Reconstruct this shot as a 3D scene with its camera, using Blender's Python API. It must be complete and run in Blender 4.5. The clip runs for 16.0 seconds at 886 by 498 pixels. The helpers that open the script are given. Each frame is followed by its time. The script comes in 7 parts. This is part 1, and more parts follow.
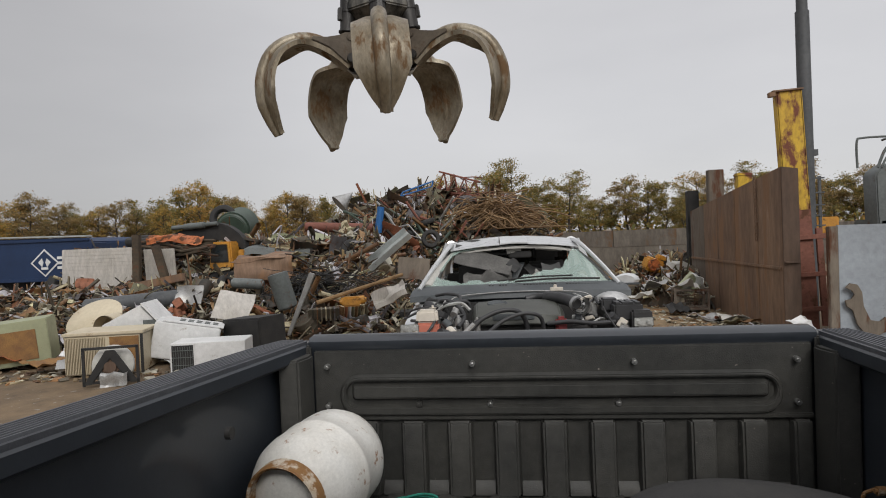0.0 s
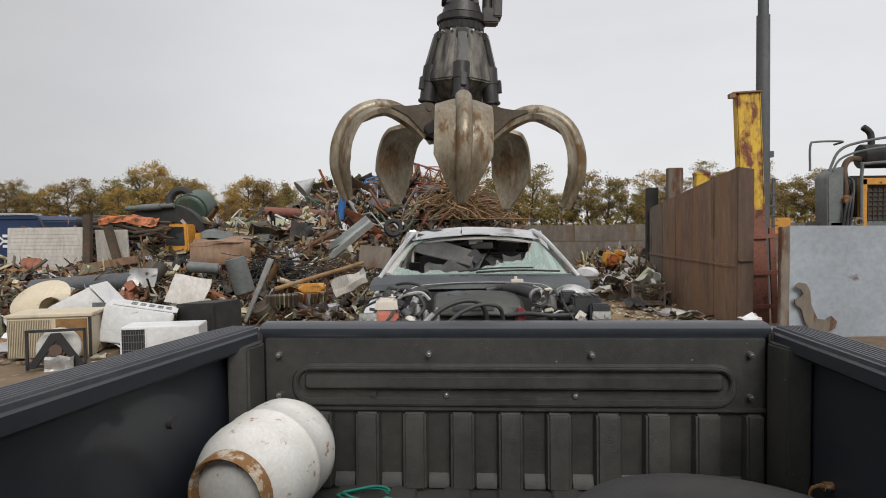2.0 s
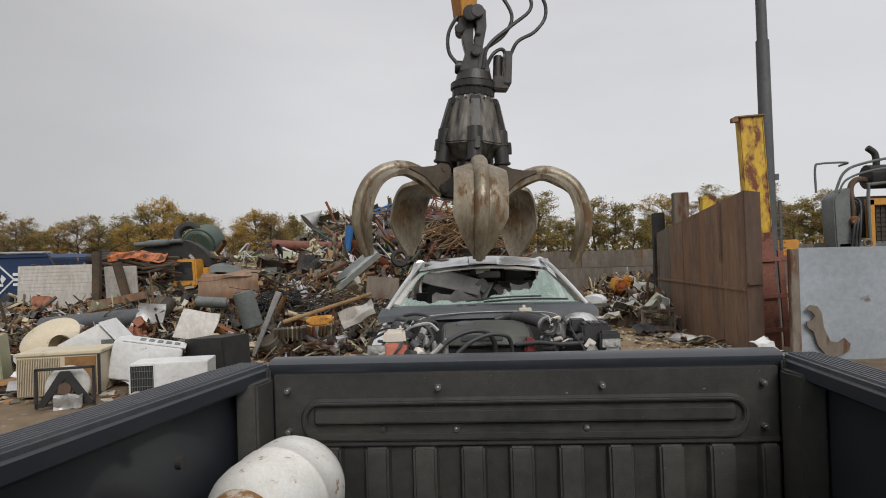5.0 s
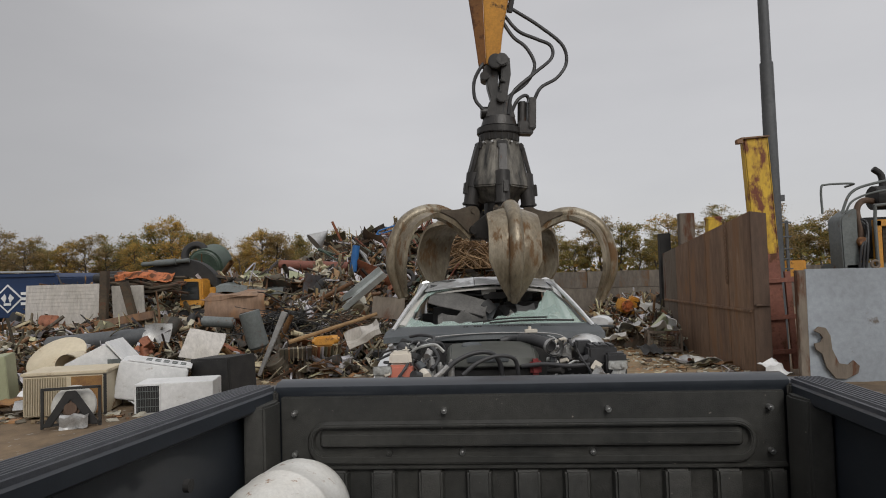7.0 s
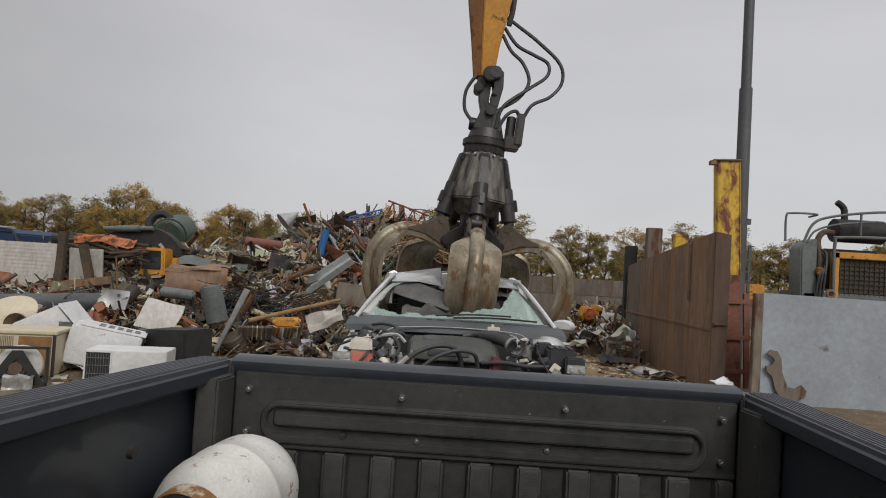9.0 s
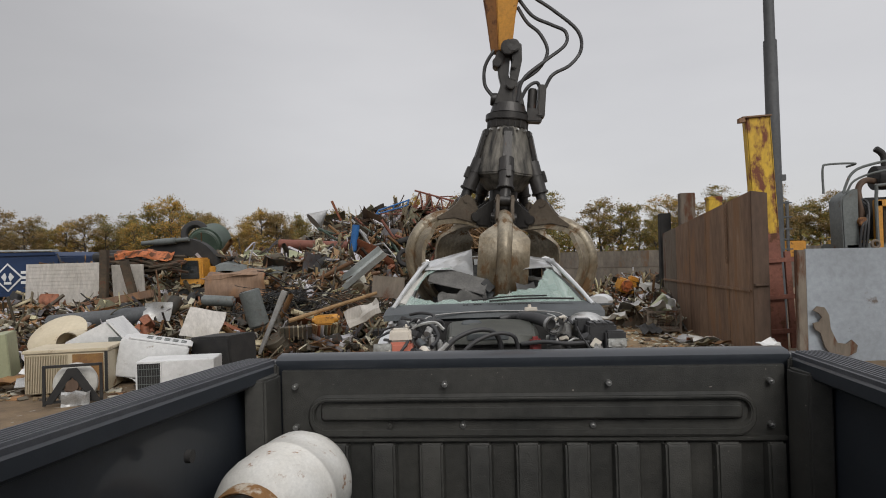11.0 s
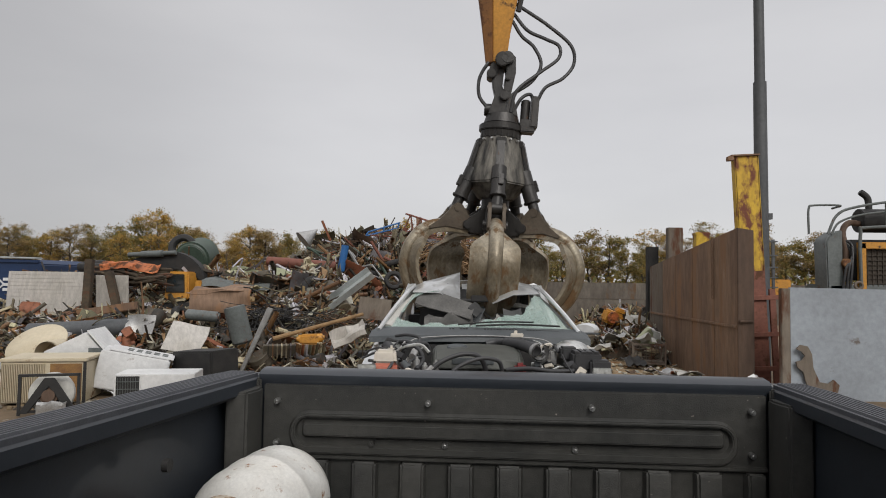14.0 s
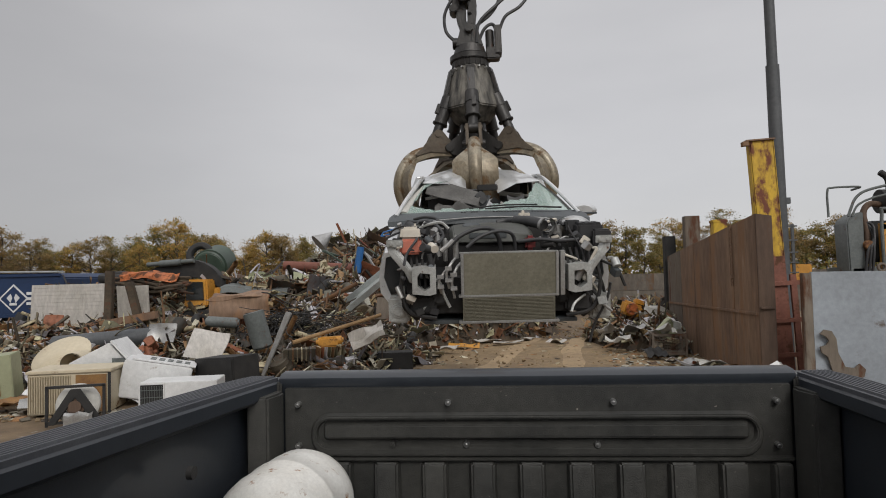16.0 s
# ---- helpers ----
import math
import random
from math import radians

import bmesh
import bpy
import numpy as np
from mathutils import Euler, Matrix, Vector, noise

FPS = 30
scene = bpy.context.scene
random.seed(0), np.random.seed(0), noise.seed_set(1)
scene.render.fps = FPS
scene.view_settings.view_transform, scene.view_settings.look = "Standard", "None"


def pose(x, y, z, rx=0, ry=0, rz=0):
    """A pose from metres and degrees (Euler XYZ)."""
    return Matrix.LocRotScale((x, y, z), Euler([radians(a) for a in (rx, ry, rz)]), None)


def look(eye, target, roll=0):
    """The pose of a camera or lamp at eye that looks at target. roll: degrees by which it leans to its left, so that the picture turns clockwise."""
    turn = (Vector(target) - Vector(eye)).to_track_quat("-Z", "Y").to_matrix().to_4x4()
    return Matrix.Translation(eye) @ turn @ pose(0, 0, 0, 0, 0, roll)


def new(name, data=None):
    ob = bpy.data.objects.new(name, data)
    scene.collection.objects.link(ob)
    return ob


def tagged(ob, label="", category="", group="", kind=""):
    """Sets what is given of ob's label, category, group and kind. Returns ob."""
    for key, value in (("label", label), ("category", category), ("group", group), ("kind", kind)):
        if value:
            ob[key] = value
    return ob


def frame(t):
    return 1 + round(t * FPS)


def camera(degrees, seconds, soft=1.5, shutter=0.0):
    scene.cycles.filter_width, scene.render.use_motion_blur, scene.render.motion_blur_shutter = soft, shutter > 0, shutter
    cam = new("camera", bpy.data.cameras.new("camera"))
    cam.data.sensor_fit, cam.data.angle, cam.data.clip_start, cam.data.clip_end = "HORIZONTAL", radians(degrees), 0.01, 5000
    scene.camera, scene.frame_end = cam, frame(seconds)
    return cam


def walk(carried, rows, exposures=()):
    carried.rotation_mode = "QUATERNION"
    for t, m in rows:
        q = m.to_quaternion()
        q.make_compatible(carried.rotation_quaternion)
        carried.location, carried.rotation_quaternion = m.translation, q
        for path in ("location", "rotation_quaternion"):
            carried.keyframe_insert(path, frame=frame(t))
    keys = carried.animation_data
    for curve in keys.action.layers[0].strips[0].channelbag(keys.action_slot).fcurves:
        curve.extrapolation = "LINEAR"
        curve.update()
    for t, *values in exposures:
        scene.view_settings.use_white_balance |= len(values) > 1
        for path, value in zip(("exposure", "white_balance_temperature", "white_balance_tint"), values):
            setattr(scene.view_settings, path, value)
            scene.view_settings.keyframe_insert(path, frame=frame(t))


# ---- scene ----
cam = camera(69.5, 16.0, soft=1.0)
PATH = [
    (0, (-0.084, -0.018, 1.619), (-0.322, 1.967, 1.577), -2.3),
    (0.5, (-0.077, 0.029, 1.616), (-0.311, 2.015, 1.576), -0.5),
    (1, (-0.082, 0.015, 1.608), (-0.248, 2.008, 1.563), 0.0),
    (1.5, (-0.081, 0.027, 1.609), (-0.203, 2.021, 1.53), -0.3),
    (2, (-0.08, 0.031, 1.61), (-0.202, 2.026, 1.534), -0.6),
    (2.5, (-0.081, 0.031, 1.609), (-0.199, 2.026, 1.538), -0.3),
    (3, (-0.08, 0.029, 1.611), (-0.197, 2.024, 1.546), -0.8),
    (3.5, (-0.08, 0.032, 1.612), (-0.198, 2.028, 1.552), -1.4),
    (4, (-0.08, 0.03, 1.612), (-0.206, 2.025, 1.557), -1.3),
    (6.5, (-0.075, 0.012, 1.638), (-0.24, 2.002, 1.754), -2.6),
    (7, (-0.078, 0.005, 1.633), (-0.236, 1.997, 1.71), -1.7),
    (7.5, (-0.086, 0.02, 1.621), (-0.18, 2.017, 1.698), 0.9),
    (8, (-0.086, 0.026, 1.619), (-0.143, 2.024, 1.703), 2.0),
    (8.5, (-0.086, 0.025, 1.615), (-0.146, 2.023, 1.7), 3.0),
    (9, (-0.088, 0.025, 1.613), (-0.15, 2.023, 1.674), 3.5),
    (9.5, (-0.089, 0.018, 1.611), (-0.207, 2.014, 1.65), 2.2),
    (12, (-0.08, 0.017, 1.617), (-0.207, 2.013, 1.631), -3.1),
    (12.5, (-0.081, 0.018, 1.619), (-0.203, 2.014, 1.64), -3.5),
    (13, (-0.084, 0.02, 1.61), (-0.198, 2.017, 1.66), -1.6),
    (13.5, (-0.088, 0.015, 1.603), (-0.199, 2.011, 1.685), 0.4),
    (14, (-0.085, 0.007, 1.595), (-0.208, 2.001, 1.689), 0.8),
    (14.5, (-0.085, 0.007, 1.591), (-0.232, 2.0, 1.686), 1.0),
    (15, (-0.085, -0.001, 1.589), (-0.241, 1.992, 1.667), 1.1),
    (15.5, (-0.084, 0.006, 1.591), (-0.237, 1.999, 1.668), 0.0),
    (16, (-0.081, 0.011, 1.597), (-0.252, 2.002, 1.685), -1.4),
]
walk(cam, [(t, look(eye, target, roll)) for t, eye, target, roll in PATH],
     [(0.0, 0.2), (0.5, 0.32), (1.0, 0.34), (1.8, 0.46), (4.2, 0.48), (6.3, -0.12), (6.6, -0.08), (7.2, 0.06), (9.7, 0.1), (11.8, 0.2), (13.0, 0.24), (14.0, 0.22), (14.5, 0.12), (16.0, 0.08)])

# ---- world, sun, exposure ----
world = bpy.data.worlds.new("overcast_sky")
scene.world = world
world.use_nodes = True
wn, wl = world.node_tree.nodes, world.node_tree.links
wn.clear()
w_out = wn.new("ShaderNodeOutputWorld")
w_bg = wn.new("ShaderNodeBackground")
w_sky = wn.new("ShaderNodeTexSky")
w_sky.sky_type, w_sky.sun_disc = "NISHITA", False
w_sky.sun_elevation, w_sky.sun_rotation = radians(42), radians(200)
w_co = wn.new("ShaderNodeTexCoord")
w_map = wn.new("ShaderNodeMapping")
w_map.inputs["Scale"].default_value = (1.0, 1.0, 3.2)
w_noise = wn.new("ShaderNodeTexNoise")
w_noise.inputs["Scale"].default_value, w_noise.inputs["Detail"].default_value = 1.6, 5
w_ramp = wn.new("ShaderNodeValToRGB")
w_ramp.color_ramp.elements[0].position, w_ramp.color_ramp.elements[0].color = 0.3, (5.05, 5.0, 5.12, 1)
w_ramp.color_ramp.elements[1].position, w_ramp.color_ramp.elements[1].color = 0.75, (6.0, 5.92, 6.0, 1)
w_mix = wn.new("ShaderNodeMix")
w_mix.data_type = "RGBA"
w_mix.inputs["Factor"].default_value = 0.93
wl.new(w_co.outputs["Generated"], w_map.inputs["Vector"])
wl.new(w_map.outputs["Vector"], w_noise.inputs["Vector"])
wl.new(w_noise.outputs["Fac"], w_ramp.inputs["Fac"])
wl.new(w_sky.outputs["Color"], w_mix.inputs["A"])
wl.new(w_ramp.outputs["Color"], w_mix.inputs["B"])
wl.new(w_mix.outputs["Result"], w_bg.inputs["Color"])
# an overcast sky grows brighter towards the zenith
w_sep = wn.new("ShaderNodeSeparateXYZ")
w_up = wn.new("ShaderNodeMapRange")
for k_, v_ in (("From Min", 0.45), ("From Max", 1.0), ("To Min", 0.1), ("To Max", 0.2)):
    w_up.inputs[k_].default_value = v_
wl.new(w_co.outputs["Generated"], w_sep.inputs["Vector"])
wl.new(w_sep.outputs["Z"], w_up.inputs["Value"])
# sky strength dimmed towards -x, standing in for the rear window's tint
w_side = wn.new("ShaderNodeMapRange")
for k_, v_ in (("From Min", -0.7), ("From Max", -0.2), ("To Min", 0.74), ("To Max", 1.0)):
    w_side.inputs[k_].default_value = v_
w_side.interpolation_type = "SMOOTHSTEP"
w_mul = wn.new("ShaderNodeMath")
w_mul.operation = "MULTIPLY"
wl.new(w_sep.outputs["X"], w_side.inputs["Value"])
wl.new(w_up.outputs["Result"], w_mul.inputs[0])
wl.new(w_side.outputs["Result"], w_mul.inputs[1])
wl.new(w_mul.outputs["Value"], w_bg.inputs["Strength"])
wl.new(w_bg.outputs["Background"], w_out.inputs["Surface"])
sun = new("sun", bpy.data.lights.new("sun", "SUN"))
sun.data.energy, sun.data.angle, sun.data.color = 1.5, radians(30), (1.0, 0.97, 0.93)
sun.matrix_world = look((6, -14, 14), (0, 2, 0))


# ---- materials ----
def surf(name, c1, c2=None, rough=0.6, metal=0.0, scale=2.0, rust=0.0, rust_col=(0.16, 0.065, 0.03), bump=0.25, bscale=60.0,
         vary=0.0, island=False, palette=None, coat=0.0, streak=1.0, spots=0.0, grime=0.35):
    """A worn surface: two colours in patches, fine grain, rust in blotches, relief. palette: colours picked piece by piece."""
    m = bpy.data.materials.new(name)
    m.use_nodes = True
    n, l = m.node_tree.nodes, m.node_tree.links
    bsdf = n["Principled BSDF"]
    co = n.new("ShaderNodeTexCoord")
    mp = n.new("ShaderNodeMapping")
    mp.inputs["Scale"].default_value = (1, 1, 1 / streak)
    l.new(co.outputs["Object"], mp.inputs["Vector"])

    def tex(sc, detail=6, rgh=0.6):
        t = n.new("ShaderNodeTexNoise")
        t.inputs["Scale"].default_value, t.inputs["Detail"].default_value, t.inputs["Roughness"].default_value = sc, detail, rgh
        l.new(mp.outputs["Vector"], t.inputs["Vector"])
        return t.outputs["Fac"]

    def ramp(src, a, b):
        r = n.new("ShaderNodeMapRange")
        r.inputs["From Min"].default_value, r.inputs["From Max"].default_value = a, b
        l.new(src, r.inputs["Value"])
        return r.outputs["Result"]

    def mixc(f, a, b, mode="MIX"):
        x = n.new("ShaderNodeMix")
        x.data_type, x.blend_type = "RGBA", mode
        for sock, v in (("Factor", f), ("A", a), ("B", b)):
            if isinstance(v, (tuple, float, int)):
                x.inputs[sock].default_value = (*v, 1) if isinstance(v, tuple) else v
            else:
                l.new(v, x.inputs[sock])
        return x.outputs["Result"]

    big, fine = tex(scale), tex(scale * 11, 8, 0.7)
    if palette:
        src = n.new("ShaderNodeNewGeometry").outputs["Random Per Island"] if island else n.new("ShaderNodeObjectInfo").outputs["Random"]
        cr = n.new("ShaderNodeValToRGB")
        cr.color_ramp.interpolation = "CONSTANT"
        els = cr.color_ramp.elements
        while len(els) < len(palette):
            els.new(1.0)
        for i, c in enumerate(palette):
            els[i].position, els[i].color = i / len(palette), (*c, 1)
        l.new(src, cr.inputs["Fac"])
        base = cr.outputs["Color"]
        base = mixc(ramp(big, 0.35, 0.65), base, mixc(0.45, base, c2 or (0.08, 0.06, 0.05)))
    else:
        c2 = c2 or tuple(v * 0.8 for v in c1)
        base = mixc(ramp(big, 0.35, 0.65), c1, c2)
    if vary:
        src = n.new("ShaderNodeNewGeometry").outputs["Random Per Island"] if island else n.new("ShaderNodeObjectInfo").outputs["Random"]
        hv = n.new("ShaderNodeHueSaturation")
        l.new(ramp(src, 0, 1), hv.inputs["Value"])
        r = hv.inputs["Value"].links[0].from_node
        r.inputs["To Min"].default_value, r.inputs["To Max"].default_value = 1 - vary, 1 + vary
        l.new(base, hv.inputs["Color"])
        base = hv.outputs["Color"]
    rgh = rough
    if rust > 0:
        mask = ramp(tex(scale * 2.3, 9, 0.68), 0.66 - 0.4 * rust, 0.74 - 0.4 * rust)
        rc = mixc(ramp(fine, 0.3, 0.7), rust_col, tuple(v * 0.45 for v in rust_col))
        base = mixc(mask, base, rc)
        rr = n.new("ShaderNodeMapRange")
        rr.inputs["To Min"].default_value, rr.inputs["To Max"].default_value = rough, 0.85
        l.new(mask, rr.inputs["Value"])
        rgh = rr.outputs["Result"]
        if metal:
            mm = n.new("ShaderNodeMapRange")
            mm.inputs["To Min"].default_value, mm.inputs["To Max"].default_value = metal, 0.05
            l.new(mask, mm.inputs["Value"])
            l.new(mm.outputs["Result"], bsdf.inputs["Metallic"])
    if spots:
        base = mixc(ramp(tex(scale * 30, 3, 0.5), 0.72 - spots, 0.76 - spots), base, (0.3, 0.27, 0.23))
    if grime:
        g = n.new("ShaderNodeMapRange")
        g.inputs["From Min"].default_value, g.inputs["From Max"].default_value = 0.3, 0.7
        g.inputs["To Min"].default_value, g.inputs["To Max"].default_value = 1 - grime, 1.06
        l.new(fine, g.inputs["Value"])
        cg = n.new("ShaderNodeCombineColor")
        for s in ("Red", "Green", "Blue"):
            l.new(g.outputs["Result"], cg.inputs[s])
        base = mixc(1.0, base, cg.outputs["Color"], "MULTIPLY")
    l.new(base, bsdf.inputs["Base Color"])
    if isinstance(rgh, float):
        rr = n.new("ShaderNodeMapRange")
        rr.inputs["To Min"].default_value, rr.inputs["To Max"].default_value = max(0.02, rough - 0.12), min(1, rough + 0.15)
        l.new(fine, rr.inputs["Value"])
        rgh = rr.outputs["Result"]
    l.new(rgh, bsdf.inputs["Roughness"])
    if metal and not rust:
        bsdf.inputs["Metallic"].default_value = metal
    bsdf.inputs["Coat Weight"].default_value = coat
    if bump:
        b = n.new("ShaderNodeBump")
        b.inputs["Strength"].default_value, b.inputs["Distance"].default_value = bump, 0.01
        l.new(tex(bscale, 6, 0.65), b.inputs["Height"])
        l.new(b.outputs["Normal"], bsdf.inputs["Normal"])
    return m


def glass(name, tint, rough=0.02, alpha=0.35):
    m = bpy.data.materials.new(name)
    m.use_nodes = True
    n, l = m.node_tree.nodes, m.node_tree.links
    bsdf = n["Principled BSDF"]
    bsdf.inputs["Base Color"].default_value = (*tint, 1)
    bsdf.inputs["Roughness"].default_value = rough
    bsdf.inputs["IOR"].default_value = 1.45
    bsdf.inputs["Alpha"].default_value = alpha
    return m


RUST = (0.16, 0.07, 0.035)
M = dict(
    dirt=surf("packed_dirt", (0.21, 0.145, 0.083), (0.11, 0.076, 0.046), 0.95, scale=0.35, bump=0.9, bscale=9, grime=0.5, spots=0.06),
    bedliner=surf("black_bedliner", (0.032, 0.0325, 0.03), (0.062, 0.06, 0.053), 0.48, scale=3, bump=0.22, bscale=260, spots=-0.02, grime=0.4),
    bedpaint=surf("dark_slate_paint", (0.019, 0.0235, 0.031), (0.027, 0.032, 0.039), 0.42, scale=2, bump=0.04, coat=0.2, grime=0.25),
    rail=surf("ribbed_rail_plastic", (0.055, 0.058, 0.068), (0.075, 0.078, 0.086), 0.5, scale=4, bump=0.15, bscale=150),
    rubber=surf("black_rubber", (0.018, 0.018, 0.018), (0.032, 0.03, 0.028), 0.75, scale=6, bump=0.3),
    chrome=surf("bolt_zinc", (0.62, 0.62, 0.6), None, 0.3, 0.9, bump=0.05),
    tank=surf("chalky_white_paint", (0.72, 0.71, 0.67), (0.63, 0.61, 0.56), 0.4, scale=9, rust=0.14, rust_col=(0.36, 0.17, 0.06), bump=0.08, grime=0.15),
    tankring=surf("rusting_white_ring", (0.6, 0.55, 0.47), (0.45, 0.33, 0.2), 0.55, scale=9, rust=0.62, rust_col=(0.36, 0.18, 0.06), bump=0.3),
    rope=surf("green_rope", (0.02, 0.22, 0.15), (0.03, 0.32, 0.24), 0.8, scale=40, bump=0.6, bscale=300),
    carwhite=surf("silver_white_car_paint", (0.62, 0.63, 0.63), (0.54, 0.55, 0.55), 0.3, 0.5, scale=2, bump=0.03, coat=0.6, grime=0.12),
    carprimer=surf("bare_frame_paint", (0.52, 0.53, 0.51), (0.36, 0.36, 0.34), 0.45, 0.3, scale=5, rust=0.08, bump=0.1),
    plastic=surf("charcoal_plastic", (0.06, 0.068, 0.073), (0.085, 0.094, 0.098), 0.55, scale=4, bump=0.12, bscale=200),
    airbag=surf("slumped_grey_fabric", (0.155, 0.15, 0.14), (0.105, 0.102, 0.097), 0.85, scale=4, bump=0.3),
    redcap=surf("dark_red_plastic", (0.22, 0.03, 0.03), (0.14, 0.02, 0.02), 0.45, bump=0.05),
    engine=surf("engine_cover_plastic", (0.05, 0.053, 0.045), (0.075, 0.078, 0.067), 0.5, scale=5, bump=0.1),
    black=surf("soot_black", (0.014, 0.014, 0.014), (0.03, 0.028, 0.026), 0.7, scale=5, bump=0.3),
    hose=surf("engine_hose", (0.03, 0.03, 0.032), (0.045, 0.045, 0.046), 0.5, bump=0.1),
    alu=surf("dull_aluminium", (0.5, 0.5, 0.49), (0.36, 0.35, 0.33), 0.42, 0.7, scale=6, bump=0.2),
    radiator=surf("radiator_fins", (0.175, 0.163, 0.118), (0.235, 0.22, 0.165), 0.6, 0.3, scale=3, spots=0.01, bump=0.7, bscale=350),
    coolant=surf("pink_coolant", (0.55, 0.16, 0.11), (0.5, 0.2, 0.14), 0.4, bump=0.02, grime=0.1),
    reservoir=surf("milky_plastic", (0.62, 0.58, 0.5), (0.52, 0.47, 0.4), 0.45, bump=0.03, grime=0.1),
    interior=surf("grey_cabin_lining", (0.085, 0.085, 0.083), (0.05, 0.05, 0.05), 0.85, scale=3, bump=0.2),
    pale=surf("pale_pillar_trim", (0.5, 0.49, 0.45), (0.42, 0.41, 0.38), 0.7, bump=0.1, grime=0.2),
    glassw=glass("cracked_green_glass", (0.36, 0.47, 0.42), 0.2, 0.46),
    glassd=glass("dark_window_glass", (0.02, 0.03, 0.035), 0.05, 0.85),
    tine=surf("worn_cast_steel", (0.16, 0.122, 0.072), (0.36, 0.315, 0.235), 0.38, 0.35, scale=3.0, rust=0.3, rust_col=(0.21, 0.115, 0.045), bump=0.45, bscale=28, streak=2.5, grime=0.5, spots=-0.01),
    tinedark=surf("dark_cast_steel", (0.075, 0.056, 0.038), (0.13, 0.105, 0.075), 0.5, 0.3, scale=3, rust=0.2, rust_col=(0.12, 0.07, 0.04), bump=0.3, bscale=40),
    grease=surf("greasy_black_steel", (0.018, 0.017, 0.016), (0.052, 0.048, 0.044), 0.4, 0.3, scale=4, rust=0.1, bump=0.4, bscale=50, streak=3),
    housing=surf("scraped_grey_housing", (0.026, 0.025, 0.023), (0.21, 0.195, 0.165), 0.5, 0.4, scale=13, bump=0.6, streak=8, rust=0.12, rust_col=(0.1, 0.055, 0.025), spots=0.03),
    armyellow=surf("scuffed_machine_yellow", (0.62, 0.29, 0.035), (0.5, 0.23, 0.035), 0.5, scale=2.5, rust=0.2, rust_col=(0.07, 0.045, 0.03), bump=0.15),
    armbrown=surf("rust_specked_dark_orange", (0.30, 0.13, 0.035), (0.2, 0.09, 0.03), 0.6, scale=3, rust=0.3, bump=0.2),
    rustwall=surf("brown_rust_plate", (0.32, 0.205, 0.13), (0.19, 0.115, 0.075), 0.72, 0.1, scale=1.1, rust=0.36, rust_col=(0.42, 0.235, 0.125), bump=0.3, bscale=25, streak=5, grime=0.5),
    rustdark=surf("dark_rusted_plate", (0.15, 0.095, 0.062), (0.09, 0.058, 0.042), 0.75, 0.1, scale=1.5, rust=0.2, bump=0.3, streak=5),
    rustgrey=surf("weathered_plate", (0.22, 0.185, 0.145), (0.14, 0.11, 0.085), 0.8, 0.05, scale=1.2, rust=0.3, bump=0.3, streak=4),
    postyellow=surf("peeling_yellow_paint", (0.66, 0.42, 0.03), (0.55, 0.33, 0.03), 0.55, scale=1.1, rust=0.42, rust_col=(0.25, 0.085, 0.05), bump=0.2, streak=2),
    postred=surf("oxide_red_steel", (0.26, 0.10, 0.065), (0.2, 0.075, 0.05), 0.7, scale=2, rust=0.3, bump=0.2),
    polegrey=surf("dark_galvanised_pole", (0.12, 0.125, 0.13), (0.09, 0.095, 0.1), 0.6, 0.3, scale=1.5, bump=0.05),
    blockblue=surf("pale_blue_grey_steel", (0.33, 0.365, 0.40), (0.26, 0.285, 0.31), 0.55, scale=1.3, grime=0.2, rust=0.09, rust_col=(0.2, 0.17, 0.15), bump=0.12),
    concrete=surf("stained_concrete", (0.19, 0.165, 0.135), (0.10, 0.085, 0.07), 0.9, scale=0.55, bump=0.4, bscale=20, streak=2.2, rust=0.16, rust_col=(0.2, 0.11, 0.055), grime=0.5),
    machgrey=surf("machine_grey", (0.15, 0.165, 0.16), (0.095, 0.105, 0.1), 0.55, scale=2, rust=0.15, bump=0.1),
    grille=surf("sooty_grille", (0.06, 0.045, 0.03), (0.04, 0.03, 0.02), 0.7, bump=0.1),
    whitepan=surf("dirty_white_cladding", (0.56, 0.53, 0.49), (0.44, 0.41, 0.36), 0.6, scale=1.6, rust=0.1, rust_col=(0.25, 0.16, 0.09), bump=0.08, streak=3),
    appliance=surf("white_enamel", (0.68, 0.68, 0.67), (0.55, 0.55, 0.54), 0.4, scale=2, rust=0.1, rust_col=(0.3, 0.22, 0.15), bump=0.04, grime=0.15),
    beige=surf("aged_beige_enamel", (0.55, 0.48, 0.35), (0.46, 0.39, 0.27), 0.5, scale=1.5, rust=0.12, rust_col=(0.25, 0.13, 0.05), bump=0.05, grime=0.12),
    tanwood=surf("orange_brown_board", (0.3, 0.16, 0.05), (0.2, 0.1, 0.04), 0.75, scale=6, bump=0.3),
    sage=surf("sage_enamel", (0.32, 0.335, 0.21), (0.26, 0.27, 0.165), 0.55, scale=1.2, rust=0.08, bump=0.05, grime=0.12),
    bluepaint=surf("bright_blue_paint", (0.03, 0.16, 0.42), (0.025, 0.12, 0.33), 0.45, scale=4, rust=0.1, bump=0.1),
    navy=surf("navy_paint", (0.012, 0.034, 0.095), (0.008, 0.024, 0.07), 0.55, scale=1, bump=0.03, grime=0.2),
    galv=surf("pale_galvanised_sheet", (0.5, 0.53, 0.52), (0.38, 0.40, 0.39), 0.45, 0.25, scale=3, rust=0.06, bump=0.08, grime=0.2),
    white=surf("plain_white_paint", (0.75, 0.75, 0.74), None, 0.5, bump=0.03, grime=0.1),
